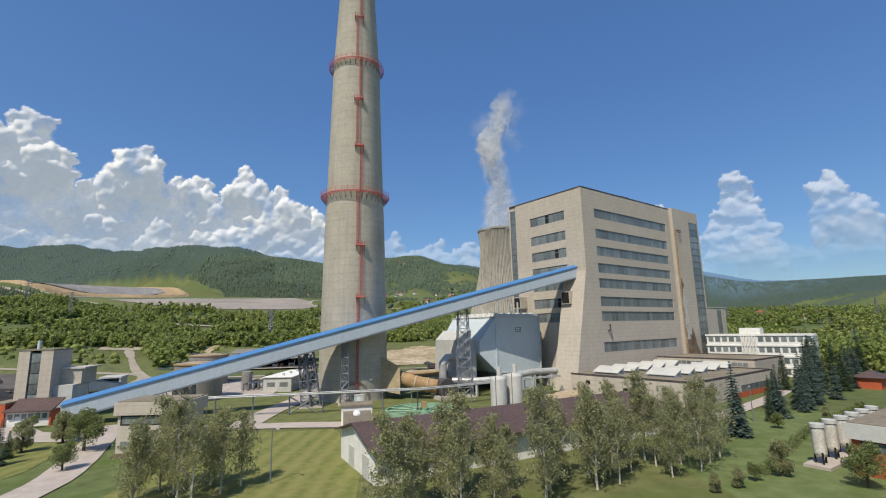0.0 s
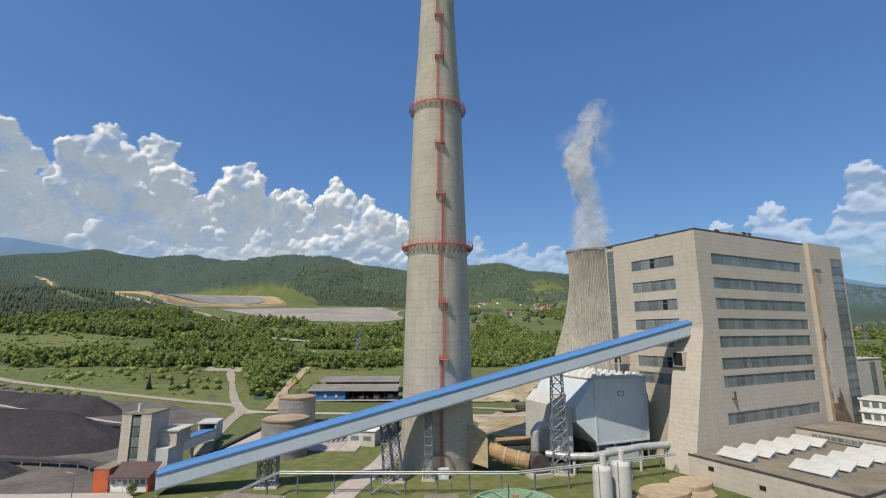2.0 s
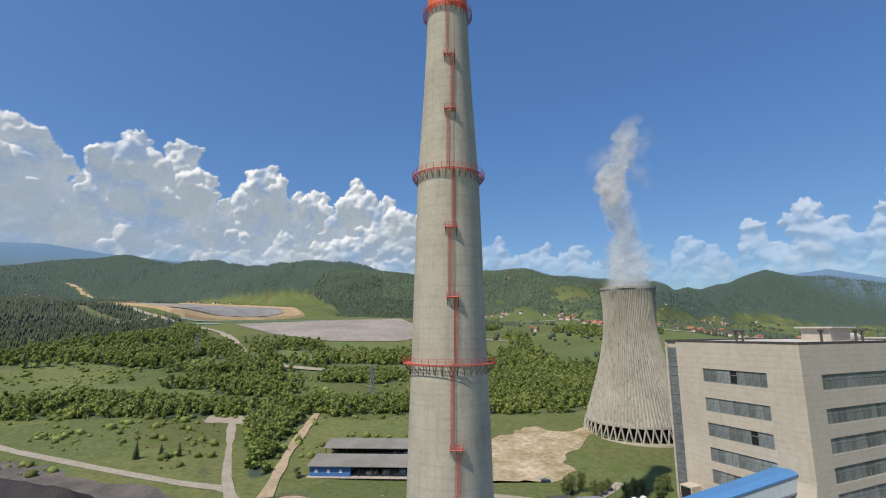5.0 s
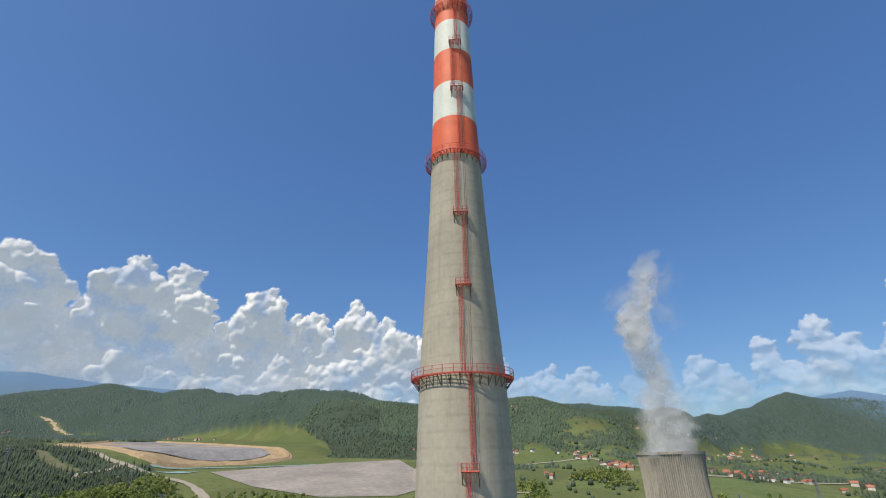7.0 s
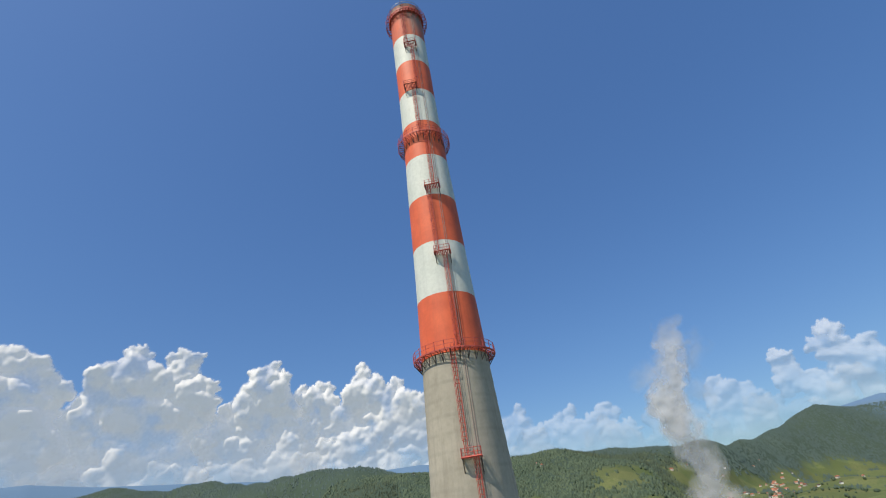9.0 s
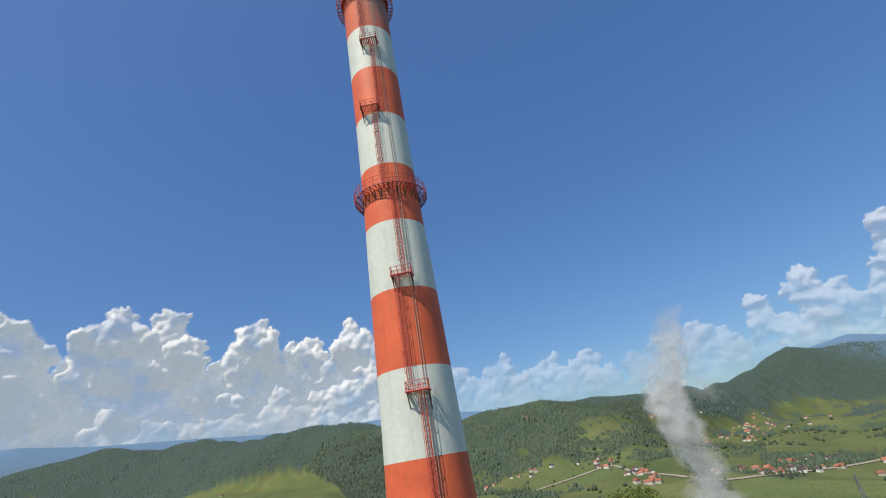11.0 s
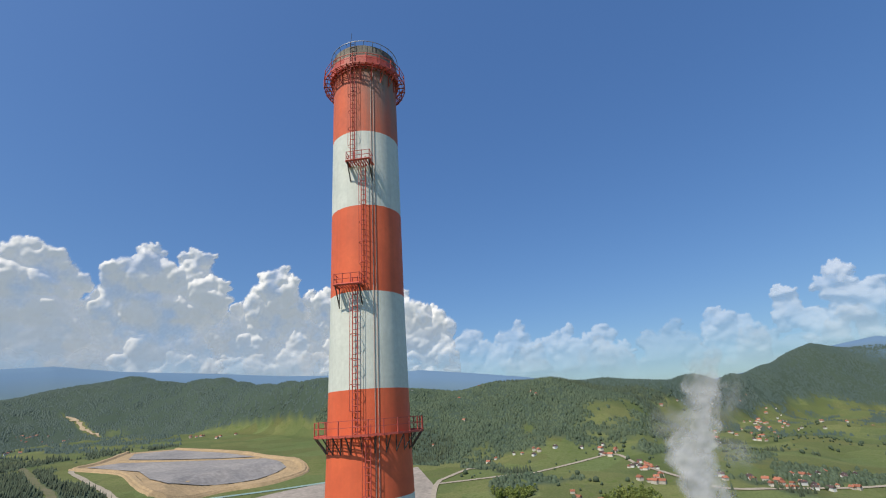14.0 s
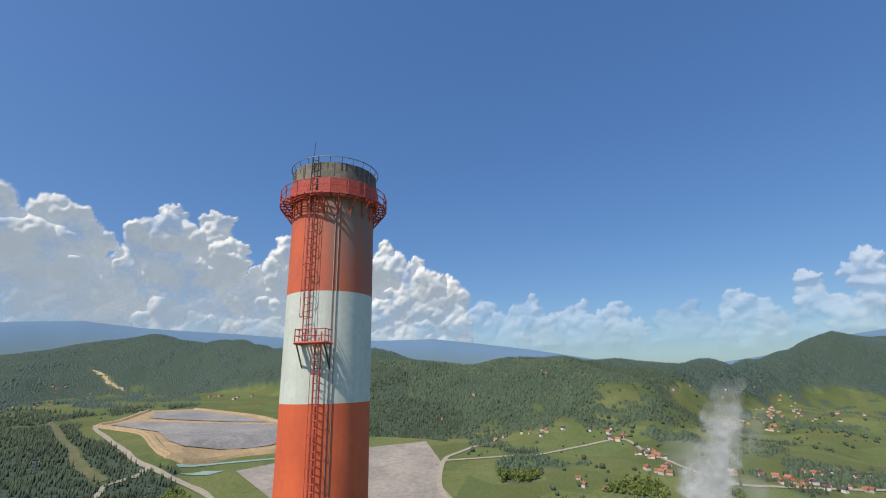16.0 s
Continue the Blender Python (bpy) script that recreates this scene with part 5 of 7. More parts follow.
for x in (0.2, 6.4, 12.6, 18.8):
    for y in (0.2, 13, 25.8):
        part("leg", bar(B(), (x, y, 0), (x, y, 6.2), 0.5), STEEL, pre)
roofp = part("roof_walk", box(B(), -0.2, 19.2, -0.3, 26.3, 23.6, 23.9), PALEGREY, pre)
bm = B()
box(bm, 0.3, 18.7, 0.3, 0.5, 23.9, 24.7)
part("upstand", bm, PALEBLUE, roofp)
me = mesh_of("insulator_box", hull8(B(), [(-0.7, -0.7, 0), (0.7, -0.7, 0), (0.7, 0.7, 0), (-0.7, 0.7, 0)], [(-0.5, -0.5, 1.2), (0.5, -0.5, 1.2), (0.5, 0.5, 1.2), (-0.5, 0.5, 1.2)]), WHITEP)
for i in range(6):
    for j in range(8):
        part("insulator_box", me, None, roofp).matrix_basis = Matrix.Translation((1.6 + i * 3.1, 1.6 + j * 3.2, 23.9))
for x in (6, 11, 15):
    part("vent_stack", tube(B(), (x, 6, 24), (x, 6, 29), 0.35, seg=8), PALESTEEL, pre)
sg = part("sign", box(B(), 8.3, 10.7, -0.09, -0.02, 18.6, 20.2), STEEL, pre, "small grey wall sign")
part("sign_face", box(B(), 8.7, 10.3, -0.13, -0.08, 18.9, 19.9), WHITEP, sg)
bm = B()
for x in (9.0, 9.5, 9.9):
    box(bm, x, x + 0.18, -0.16, -0.12, 19.1, 19.7)
part("sign_bar", bm, DARKSTEEL, sg)
# lower bays before the casing
part("bay_wall", box(B(), 3, 16, -0.5, 2, 0, 4.6), PALEBLUE, pre)

# ---- ducts and pipes ----
flue = thing("flue_duct", "tan plate flue duct entering the chimney", "duct")
bm = hull8(B(), [(8.2, -5.5, 2.5), (8.2, 1.5, 2.5), (14, -1.5, 1.5), (14, -8.5, 1.5)], [(8.2, -5.5, 12.5), (8.2, 1.5, 12.5), (14, -1.5, 9.0), (14, -8.5, 9.0)])
part("transition", bm, TANSHEET, flue)
part("round_duct", pipe(B(), [(12.5, -4.6, 6.6), (18.5, -7.8, 4.6), (25, -9.6, 3.4)], 2.05, 20), RUST, flue, "rusty round insulated duct")
bm = B()
for p, q in (((14.9, -5.9, 5.8), (15.3, -6.1, 5.67)), ((18.5, -7.8, 4.6), (18.95, -7.93, 4.52)), ((22, -8.77, 4.0), (22.4, -8.88, 3.93))):
    tube(bm, p, q, 2.2, seg=20)
part("flange", bm, TANSHEET, flue)
fan = thing("induced_draught_fan", "large dark fan casing beside the flue duct", "fan", pose(27, -9.5, 0, 0, 0, 20))
part("casing", tube(B(), (0, -2.0, 3.0), (0, 2.0, 3.0), 2.7, seg=24), DARKSTEEL, fan)
part("base", box(B(), -3, 3, -3, 3, 0, 1.0), CONCRETE, fan)
pc = thing("insulated_pipe", "rusty yellow insulated pipes between fan and filter", "pipe")
part("run", pipe(B(), [(17, 3, 5.5), (24, 5, 5.5), (30, 6, 5.5), (36, 8, 5.5)], 1.3, 14), RUST, pc)
part("run", pipe(B(), [(18, -1, 4.2), (24, 0, 4.2), (30, 1, 4.2)], 1.1, 14), TANSHEET, pc)
part("elbow", pipe(B(), [(27.5, -3.5, 2.0), (27.5, -3.5, 9.6), (29, -2.6, 11.2), (36, 1.5, 11.2)], 1.2, 14), PALESTEEL, pc, "pale upright pipe bend")
part("hanger", box(B(), 24, 25, -4, 8, 0, 4.4), STEEL, pc)
wp = thing("steam_main", "thick pale insulated steam main on supports", "pipe")
part("run", pipe(B(), [(30, -6, 4.6), (37, -8.5, 4.6), (42, -9, 4.8), (56, -4.5, 6.2), (66, -1.0, 6.2)], 0.95, 14), PALESTEEL, wp)
for x, y, z in ((37, -8.5, 3.6), (46, -7.7, 4.6), (56, -4.5, 5.2), (64, -1.6, 5.2)):
    part("support", bar(B(), (x, y, 0), (x, y, z), 0.6), PALEGREY, wp)
rack = thing("pipe_rack", "long low pipe rack with two pale pipes", "pipe rack")
rp = [(-41, -42, 4.4), (-36, -26, 4.8), (-10, -25.5, 4.8), (20, -24.5, 4.8), (46, -15, 5.0), (64, -7, 5.0)]
for off, lift in ((-0.7, 0.0), (0.0, 0.25), (0.7, 0.0)):
    part("run", pipe(B(), [(x, y + off, z + lift) for x, y, z in rp], 0.17, 8), PALESTEEL, rack)
bm = B()
lines = [Vector(p) for p in rp]
for a, b in zip(lines, lines[1:]):
    k = max(1, int((b - a).length / 7))
    for i in range(k):
        p = a.lerp(b, (i + 0.5) / k)
        part("post", bar(B(), (p.x, p.y, 0), (p.x, p.y, p.z - 0.2), 0.28), STEEL, rack)
        bar(bm, (p.x, p.y - 1, p.z - 0.35), (p.x, p.y + 1.1, p.z - 0.35), 0.2)
for x in (-14.5,):
    bar(bm, (x, -25.5, 0.2), (x + 7, -25.4, 4.4), 0.22), bar(bm, (x + 7, -25.4, 0.2), (x, -25.5, 4.4), 0.22)
part("cross_arm", bm, STEEL, rack)

# ---- clarifier, silos, sand ----
cl = thing("clarifier", "round pale green settling basin with radial girders", "basin", pose(18.6, -33.5, 0))
part("basin_wall", lathe(B(), [(9.4, 0), (9.4, 1.3), (9.0, 1.3), (9.0, 0)], 56), GREENRAIL, cl, "light green rim")
part("basin_floor", lathe(B(), [(0.01, 0.6), (9.0, 0.75)], 56), GREEN_TANK, cl, "pale green water")
bm = B()
for i in range(12):
    a = 2 * math.pi * i / 12
    bar(bm, (2 * math.cos(a), 2 * math.sin(a), 0.95), (9 * math.cos(a), 9 * math.sin(a), 1.1), 0.22)
part("radial_girder", bm, GREENRAIL, cl)
part("centre_ring", lathe(B(), [(2.2, 0.6), (2.2, 1.3), (2.0, 1.3), (2.0, 0.6)], 32), GREENRAIL, cl)
part("walkway", box(B(), -0.5, 9.6, -0.6, 0.6, 1.5, 1.65), GREENRAIL, cl)
part("drive", box(B(), -0.6, 0.6, -0.6, 0.6, 1.65, 3.0), RUST, cl)
part("mast", bar(B(), (-1.5, 0.5, 0.7), (-1.5, 0.5, 5), 0.18), DARKSTEEL, cl)
for x, y, h in ((38.3, -29.5, 7.2), (43.2, -27.2, 7.6)):
    si = thing("silo", "pale grey-white steel silo with a filter on top", "silo", pose(x, y, 0), "silos")
    part("barrel", lathe(B(), [(0.01, 0), (2.1, 0), (2.1, h), (1.9, h + 0.4), (0.01, h + 0.9)], 28), PALEGREY, si, smooth=False)
    part("filter", tube(B(), (0.3, 0, h + 0.6), (0.3, 0, h + 3.0), 0.65, seg=12), PALEGREY, si)
    part("ladder_rail", bar(B(), (-1.2, -1.85, 0), (-1.2, -1.85, h + 1), 0.12), STEEL, si)
drape("sand_bay", [(46, -24), (58, -20), (68, -14), (66, -24), (56, -32), (46, -33)], SAND, "orange sandy hardstanding", "ground", 0.16)
for x, y, a, b in ((54, -24, 7, 4.5), (63, -17.5, 6, 4)):
    bm = lathe(B(), [(1.0, 0.15), (1.0, 1.2), (0.94, 1.35), (0.01, 1.6)], 40)
    bmesh.ops.scale(bm, vec=(a, b, 1), verts=bm.verts)
    bmesh.ops.rotate(bm, cent=(0, 0, 0), matrix=Matrix.Rotation(radians(30), 3, "Z"), verts=bm.verts)
    bmesh.ops.translate(bm, vec=(x, y, 0), verts=bm.verts)
    tagged(new("covered_pit", mesh_of("covered_pit", bm, SAND)), "rounded sandy pit cover beside the silos", "pit")

# ---- store with the brown roof, small block, kiosk ----
def gable_store():
    t = thing("brown_roofed_store", "long store with a brown sheet roof and white walls", "store", pose(7.0, -84.5, 0, 0, 0, 20))
    Lh, Wd = 60.0, 17.0
    part("wall", box(B(), 0.3, Lh - 0.3, 0.3, Wd - 0.3, 0, 4.4), WHITEP, t)
    bm = hull8(B(), [(-0.6, -1.0, 4.2), (Lh + 0.6, -1.0, 4.2), (Lh + 0.6, Wd / 2, 6.6), (-0.6, Wd / 2, 6.6)], [(-0.6, -1.0, 4.4), (Lh + 0.6, -1.0, 4.4), (Lh + 0.6, Wd / 2, 6.85), (-0.6, Wd / 2, 6.85)])
    part("roof_slope", bm, BROWNROOF, t, "dark brown sheet roof")
    bm = hull8(B(), [(-0.6, Wd + 1, 4.2), (-0.6, Wd / 2, 6.6), (Lh + 0.6, Wd / 2, 6.6), (Lh + 0.6, Wd + 1, 4.2)], [(-0.6, Wd + 1, 4.4), (-0.6, Wd / 2, 6.85), (Lh + 0.6, Wd / 2, 6.85), (Lh + 0.6, Wd + 1, 4.4)])
    part("roof_slope", bm, BROWNROOF, t)
    for x in (0.31, Lh - 0.6):
        bm = B()
        hull8(bm, [(x, 0.3, 4.4), (x + 0.29, 0.3, 4.4), (x + 0.29, Wd - 0.3, 4.4), (x, Wd - 0.3, 4.4)], [(x, Wd / 2 - 0.1, 6.55), (x + 0.29, Wd / 2 - 0.1, 6.55), (x + 0.29, Wd / 2 + 0.1, 6.55), (x, Wd / 2 + 0.1, 6.55)])
        part("gable", bm, WHITEP, t)
    for i in range(6):
        part("window", box(B(), 3 + i * 11.5, 8 + i * 11.5, 0.2, 0.35, 1.6, 3.4), GLASS, t)
    for y in (3.0, 9.5):
        part("door", box(B(), 0.2, 0.35, y, y + 2.6, 0, 3.0), PALEGREY, t)
    return t


gable_store()
sb = thing("pump_house", "small pale pump house with a flat gravel roof", "hut", pose(-0.3, -43.5, 0, 0, 0, 4))
part("wall", box(B(), 0, 6.6, 0, 5.2, 0, 3.9), WHITEP, sb)
part("roof", box(B(), -0.2, 6.8, -0.2, 5.4, 3.9, 4.3), ROOF, sb)
for x in (1.0, 3.9):
    part("window", box(B(), x, x + 1.7, -0.07, 0.05, 1.9, 3.1), GLASS, sb)
part("lean_to", box(B(), 0.6, 6.0, -22.5, 0, 0, 2.9), WHITEP, sb)
part("lean_to_roof", box(B(), 0.4, 6.2, -22.6, -0.02, 2.9, 3.1), ROOF, sb)
for y in (-3.2, -5.2):
    part("roof_dome", lathe(B(), [(0.8, 3.1), (0.75, 3.4), (0.4, 3.7), (0.01, 3.8)], 16, centre=(3.2, y)), WHITEP, sb)
kiosk = thing("switch_house", "beige two-storey switch house with a flat roof", "building", pose(-36.4, -60.5, 0, 0, 0, -8))
part("wall", box(B(), 0, 11, 0, 7, 0, 8.6), PANEL, kiosk)
part("roof_slab", box(B(), -0.5, 11.5, -0.5, 7.5, 6.9, 9.0), PANEL, kiosk, "deep concrete roof edge")
part("roof", box(B(), -0.2, 11.2, -0.2, 7.2, 9.0, 9.15), ROOF, kiosk)
bm = B()
box(bm, 0.8, 10.2, -0.08, 0.05, 5.4, 6.6), box(bm, 0.8, 10.2, -0.08, 0.05, 1.4, 2.6)
part("window", bm, GLASS, kiosk)
part("plinth", box(B(), -0.1, 11.1, -0.1, 7.1, 0, 0.7), STAIN, kiosk)
# flat black sheet imitates the shade of a recessed window band
part("recess", box(B(), 0.5, 10.6, -0.05, 0.02, 5.2, 6.85), BLACK, kiosk)
part("door", box(B(), -0.06, 0.02, 2.2, 3.4, 0.7, 2.9), FRAMEGREY, kiosk)
for y in (1.0, 4.6):
    part("window", box(B(), -0.06, 0.02, y, y + 1.6, 5.2, 6.4), GLASS, kiosk)
part("downpipe", bar(B(), (-0.12, 6.6, 0), (-0.12, 6.6, 7), 0.14), STEEL, kiosk)

# ---- tanks and sheds behind ----
for x, y, r, h in ((-60.6, 55, 7.3, 11.5), (-48.3, 9.5, 7.0, 11.0)):
    tk = thing("storage_tank", "weathered grey steel storage tank with a dusty roof", "tank", pose(x, y, 0), "storage tanks")
    bm = B()
    pr = []
    for k in range(6):
        pr += [(r, h * k / 6), (r, h * (k + 1) / 6 - 0.06), (r + 0.07, h * (k + 1) / 6 - 0.05), (r + 0.07, h * (k + 1) / 6)]
    part("barrel", lathe(bm, pr, 48), TANKSTEEL, tk)
    part("roof", lathe(B(), [(r + 0.05, h), (r - 0.5, h + 0.25), (0.01, h + 0.9)], 48), TANKTOP, tk, "tan dusty tank roof")
    part("rim", lathe(B(), [(r + 0.1, h - 0.2), (r + 0.25, h - 0.2), (r + 0.25, h + 0.25), (r + 0.1, h + 0.25)], 48), RUST, tk)
    for k in range(2):
        part("rail", lathe(B(), [(r + 0.15, h + 0.6 + k * 0.5), (r + 0.2, h + 0.6 + k * 0.5), (r + 0.2, h + 0.66 + k * 0.5), (r + 0.15, h + 0.66 + k * 0.5)], 48), STEEL, tk)
bund = thing("tank_yard", "concrete slab yard with pipework beside the tanks", "yard")
for i in range(7):
    for j in range(6):
        part("slab", box(B(), -70 + i * 6.2, -70 + i * 6.2 + 6.0, 14 + j * 8, 14 + j * 8 + 7.8, 0.02, 0.3), PAVE, bund)
part("kerb", box(B(), -71, -26.5, 63, 63.5, 0, 1.2), CONCRETE, bund)
# raised black strip; its colour imitates the shade of a trench
part("trench", box(B(), -72.5, -71, -2, 64, 0.02, 0.5), BLACK, bund)
pw = thing("pump_pipework", "cluster of grey pumps and pipes by the tanks", "pipe")
for i in range(5):
    x = -38.5 + i * 1.4
    part("run", pipe(B(), [(x, 24 + i, 0.3), (x, 24 + i, 2.6), (x, 40, 2.6), (x, 40, 0.3)], 0.3, 8), STEEL, pw)
part("vessel", tube(B(), (-39, 30, 0), (-39, 30, 6.5), 1.8, seg=16), TANKSTEEL, pw)
wr = thing("white_roofed_workshop", "low workshop with a white sheet roof", "workshop", pose(-31.5, 22, 0, 0, 0, -8))
part("wall", box(B(), 0, 9.6, 0, 30, 0, 4.8), PALEGREY, wr)
bm = hull8(B(), [(-0.4, -0.4, 4.8), (10, -0.4, 4.8), (10, 30.4, 4.8), (-0.4, 30.4, 4.8)], [(-0.4, -0.4, 5.0), (10, -0.4, 5.0), (10, 30.4, 5.0), (-0.4, 30.4, 5.0)])
part("roof", bm, WHITEP, wr, "white sheet roof")
for i in range(2):
    part("window", box(B(), 1.2 + i * 4.4, 4.0 + i * 4.4, -0.07, 0.05, 1.8, 3.2), GLASS, wr)
for i in range(3):
    part("roof_vent", tube(B(), (4.8, 6 + i * 8, 5), (4.8, 6 + i * 8, 5.8), 0.5, seg=10), PALEGREY, wr)
tb = thing("pipe_bridge", "tangle of dark pipe stands beside the workshop", "pipe rack")
rs = random.Random(3)
for i in range(9):
    x, y = rs.uniform(-20, -16.5), rs.uniform(24, 50)
    part("post", bar(B(), (x, y, 0), (x + rs.uniform(-0.5, 0.5), y, rs.uniform(5, 9)), 0.35), DARKSTEEL, tb)
for i in range(4):
    part("run", pipe(B(), [(-19.5 + i * 0.9, 20, 4.5 + i * 0.5), (-19.5 + i * 0.9, 52, 4.5 + i * 0.5)], 0.3, 8), RUST if i % 2 else STEEL, tb)
for k, (x, y, L_, W_, hh) in enumerate(((-77, 120, 48, 13, 5.0), (-78, 146, 46, 12, 5.2))):
    sh = thing("open_shed", "long open shed with a grey corrugated roof" if k else "long shed with a blue end bay and grey roof", "shed", pose(x, y, float(height(x, y)) - 0.2, 0, 0, 2))
    bm = B()
    for i in range(9):
        for yy in (0.2, W_ - 0.4):
            box(bm, i * (L_ - 0.4) / 8, i * (L_ - 0.4) / 8 + 0.35, yy, yy + 0.35, 0, hh)
    part("post", bm, DARKSTEEL, sh)
    # near-black wall colour imitates the shade inside the open shed
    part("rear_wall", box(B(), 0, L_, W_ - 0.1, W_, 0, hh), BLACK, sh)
    if k == 0:
        part("blue_bay", box(B(), 0, 20, 0, W_ - 0.2, 0, hh - 0.2), BLUEWALL, sh, "blue sheet end bay")
        for i in range(3):
            part("window", box(B(), 2.5 + i * 6, 4 + i * 6, -0.06, 0.0, 2, 3.4), WHITEP, sh)
    part("floor", box(B(), -1, L_ + 1, -2, W_, 0, 0.3), PAVE, sh)
    bm = hull8(B(), [(-1, -1.5, hh), (L_ + 1, -1.5, hh), (L_ + 1, W_ + 1, hh + 2.0), (-1, W_ + 1, hh + 2.0)], [(-1, -1.5, hh + 0.3), (L_ + 1, -1.5, hh + 0.3), (L_ + 1, W_ + 1, hh + 2.3), (-1, W_ + 1, hh + 2.3)])
    part("roof", bm, GREYROOF, sh)
    for i in range(6):
        x_ = rs.uniform(22, L_ - 3)
        part("stored_load", box(B(), x_, x_ + rs.uniform(1, 3), 3, 6, 0.3, rs.uniform(1.2, 2.6)), (RUST, PALEGREY, STEEL)[i % 3], sh)
for i in range(2):
    st = thing("pipe_stack", "stack of dark steel pipes on bare ground", "pipe stack", pose(34 + i * 12, 92, 0.2, 0, 0, 8))
    for j in range(7):
        for k in range(3 - (j > 4)):
            part("steel_pipe", tube(B(), (0, j * 0.9 + 0.45 * k, 0.5 + k * 0.8), (10, j * 0.9 + 0.45 * k, 0.5 + k * 0.8), 0.44, seg=8), DARKSTEEL if i == 0 else STEEL, st)
car = thing("car", "dark blue car parked on the gravel", "car", pose(34, 122, 0.3, 0, 0, 5))
bm = hull8(B(), [(0, 0, 0.3), (4.4, 0, 0.3), (4.4, 1.8, 0.3), (0, 1.8, 0.3)], [(0.1, 0.05, 0.95), (4.3, 0.05, 0.85), (4.3, 1.75, 0.85), (0.1, 1.75, 0.95)])
part("body", bm, CARPAINT, car)
part("cabin", hull8(B(), [(0.7, 0.1, 0.9), (3.3, 0.1, 0.9), (3.3, 1.7, 0.9), (0.7, 1.7, 0.9)], [(1.2, 0.25, 1.45), (2.7, 0.25, 1.45), (2.7, 1.55, 1.45), (1.2, 1.55, 1.45)]), GLASS, car)
for x in (0.8, 3.5):
    for y in (0.02, 1.6):
        part("wheel", tube(B(), (x, y, 0.32), (x, y + 0.2, 0.32), 0.32, seg=14), BLACK, car)

# ---- water plant by the far lawn ----
wt = thing("water_plant", "orange-red brick plant building with a grey roof edge", "building", pose(70.8, -92.3, 0, 0, 0, 25))
part("wall", box(B(), 0, 30, -14, 0, 0, 4.6), ORANGEBRICK, wt)
part("roof_edge", box(B(), -0.5, 30.5, -14.5, 0.5, 4.6, 6.6), PALEGREY, wt)
part("roof", box(B(), -0.2, 30.2, -14.2, 0.2, 6.6, 6.75), ROOF, wt)
part("window_band", box(B(), -0.06, 0.05, -9, -1, 3.2, 4.4), GLASS, wt)
part("slab", box(B(), -1.2, 27, 2.4, 5.6, 0, 0.4), PAVE, wt)
for i in range(6):
    p = wt.matrix_world @ Vector((0.8 + i * 4.6, 4.0, 0))
    vs = thing("pressure_vessel", "white upright pressure vessel with rusty streaks", "vessel", pose(p.x, p.y, 0.4), "pressure vessels by the brick building")
    part("shell", lathe(B(), [(0.01, 0.8), (0.65, 1.05), (0.8, 1.4), (0.8, 4.7), (0.65, 5.0), (0.01, 5.3)], 24), VESSEL, vs, smooth=False)
    part("top_cap", tube(B(), (0, 0, 4.9), (0, 0, 5.4), 0.92, seg=20), PALEGREY, vs)
    for a in range(3):
        part("leg", bar(B(), (0.7 * math.cos(a * 2.1), 0.7 * math.sin(a * 2.1), 0), (0.7 * math.cos(a * 2.1), 0.7 * math.sin(a * 2.1), 1.6), 0.26), BLACK, vs)
rb = thing("gate_lodge", "small red-brick lodge with a brown roof", "hut", pose(152, -30, 0, 0, 0, 30))
part("wall", box(B(), 0, 8, 0, 6, 0, 3.4), ORANGEBRICK, rb)
part("roof", hull8(B(), [(-0.8, -0.8, 3.4), (8.8, -0.8, 3.4), (8.8, 6.8, 3.4), (-0.8, 6.8, 3.4)], [(2, 2.8, 5.2), (6, 2.8, 5.2), (6, 3.2, 5.2), (2, 3.2, 5.2)]), BROWNROOF, rb)
road("road", [(66, -63), (82, -53), (98, -43), (112, -34), (128, -22)], 4.0, PAVE, "pale service road along the spruces", lift=0.16)


# ---- small poles and pylons ----
for x, y, h in ((-7.0, -80, 7), (-25, -52, 6.5), (4.5, -22, 7), (-78, -36, 7), (60, 92, 8), (-30, 74, 8), (84, -60, 7), (25, 76, 8)):
    lp = thing("street_lamp", "thin grey steel lamp post", "lamp post", pose(x, y, float(height(x, y)), 0, 0, x * 7), "lamp posts")
    tagged(lp, "thin grey steel lamp post beside the road")
    part("pole", tube(B(), (0, 0, 0), (0, 0, h), 0.11, 0.07, 7), STEEL, lp)
    part("arm", tube(B(), (0, 0, h), (1.4, 0, h + 0.3), 0.05, 0.05, 6), STEEL, lp)
    part("lamp_head", box(B(), 1.2, 1.9, -0.12, 0.12, h + 0.22, h + 0.36), PALEGREY, lp)
for x, y, h in ((-330, 420, 30), (-470, 560, 32), (-90, 300, 26), (-700, 600, 32), (260, 480, 30), (420, 620, 30), (640, 700, 30), (330, 330, 26), (480, 430, 26), (560, 300, 26)):
    py = thing("power_pylon", "grey lattice power pylon on the slope", "pylon", pose(x, y, float(height(x, y)) - 0.3, 0, 0, 35), "power pylons")
    part("mast", lattice(B(), (0, 0, 0), (0, 0, h), 4.5, 0.9, 7, 0.16), STEEL, py)
    for k in (0.72, 0.85, 0.97):
        part("cross_arm", bar(B(), (-4.5, 0, h * k), (4.5, 0, h * k), 0.35), STEEL, py)


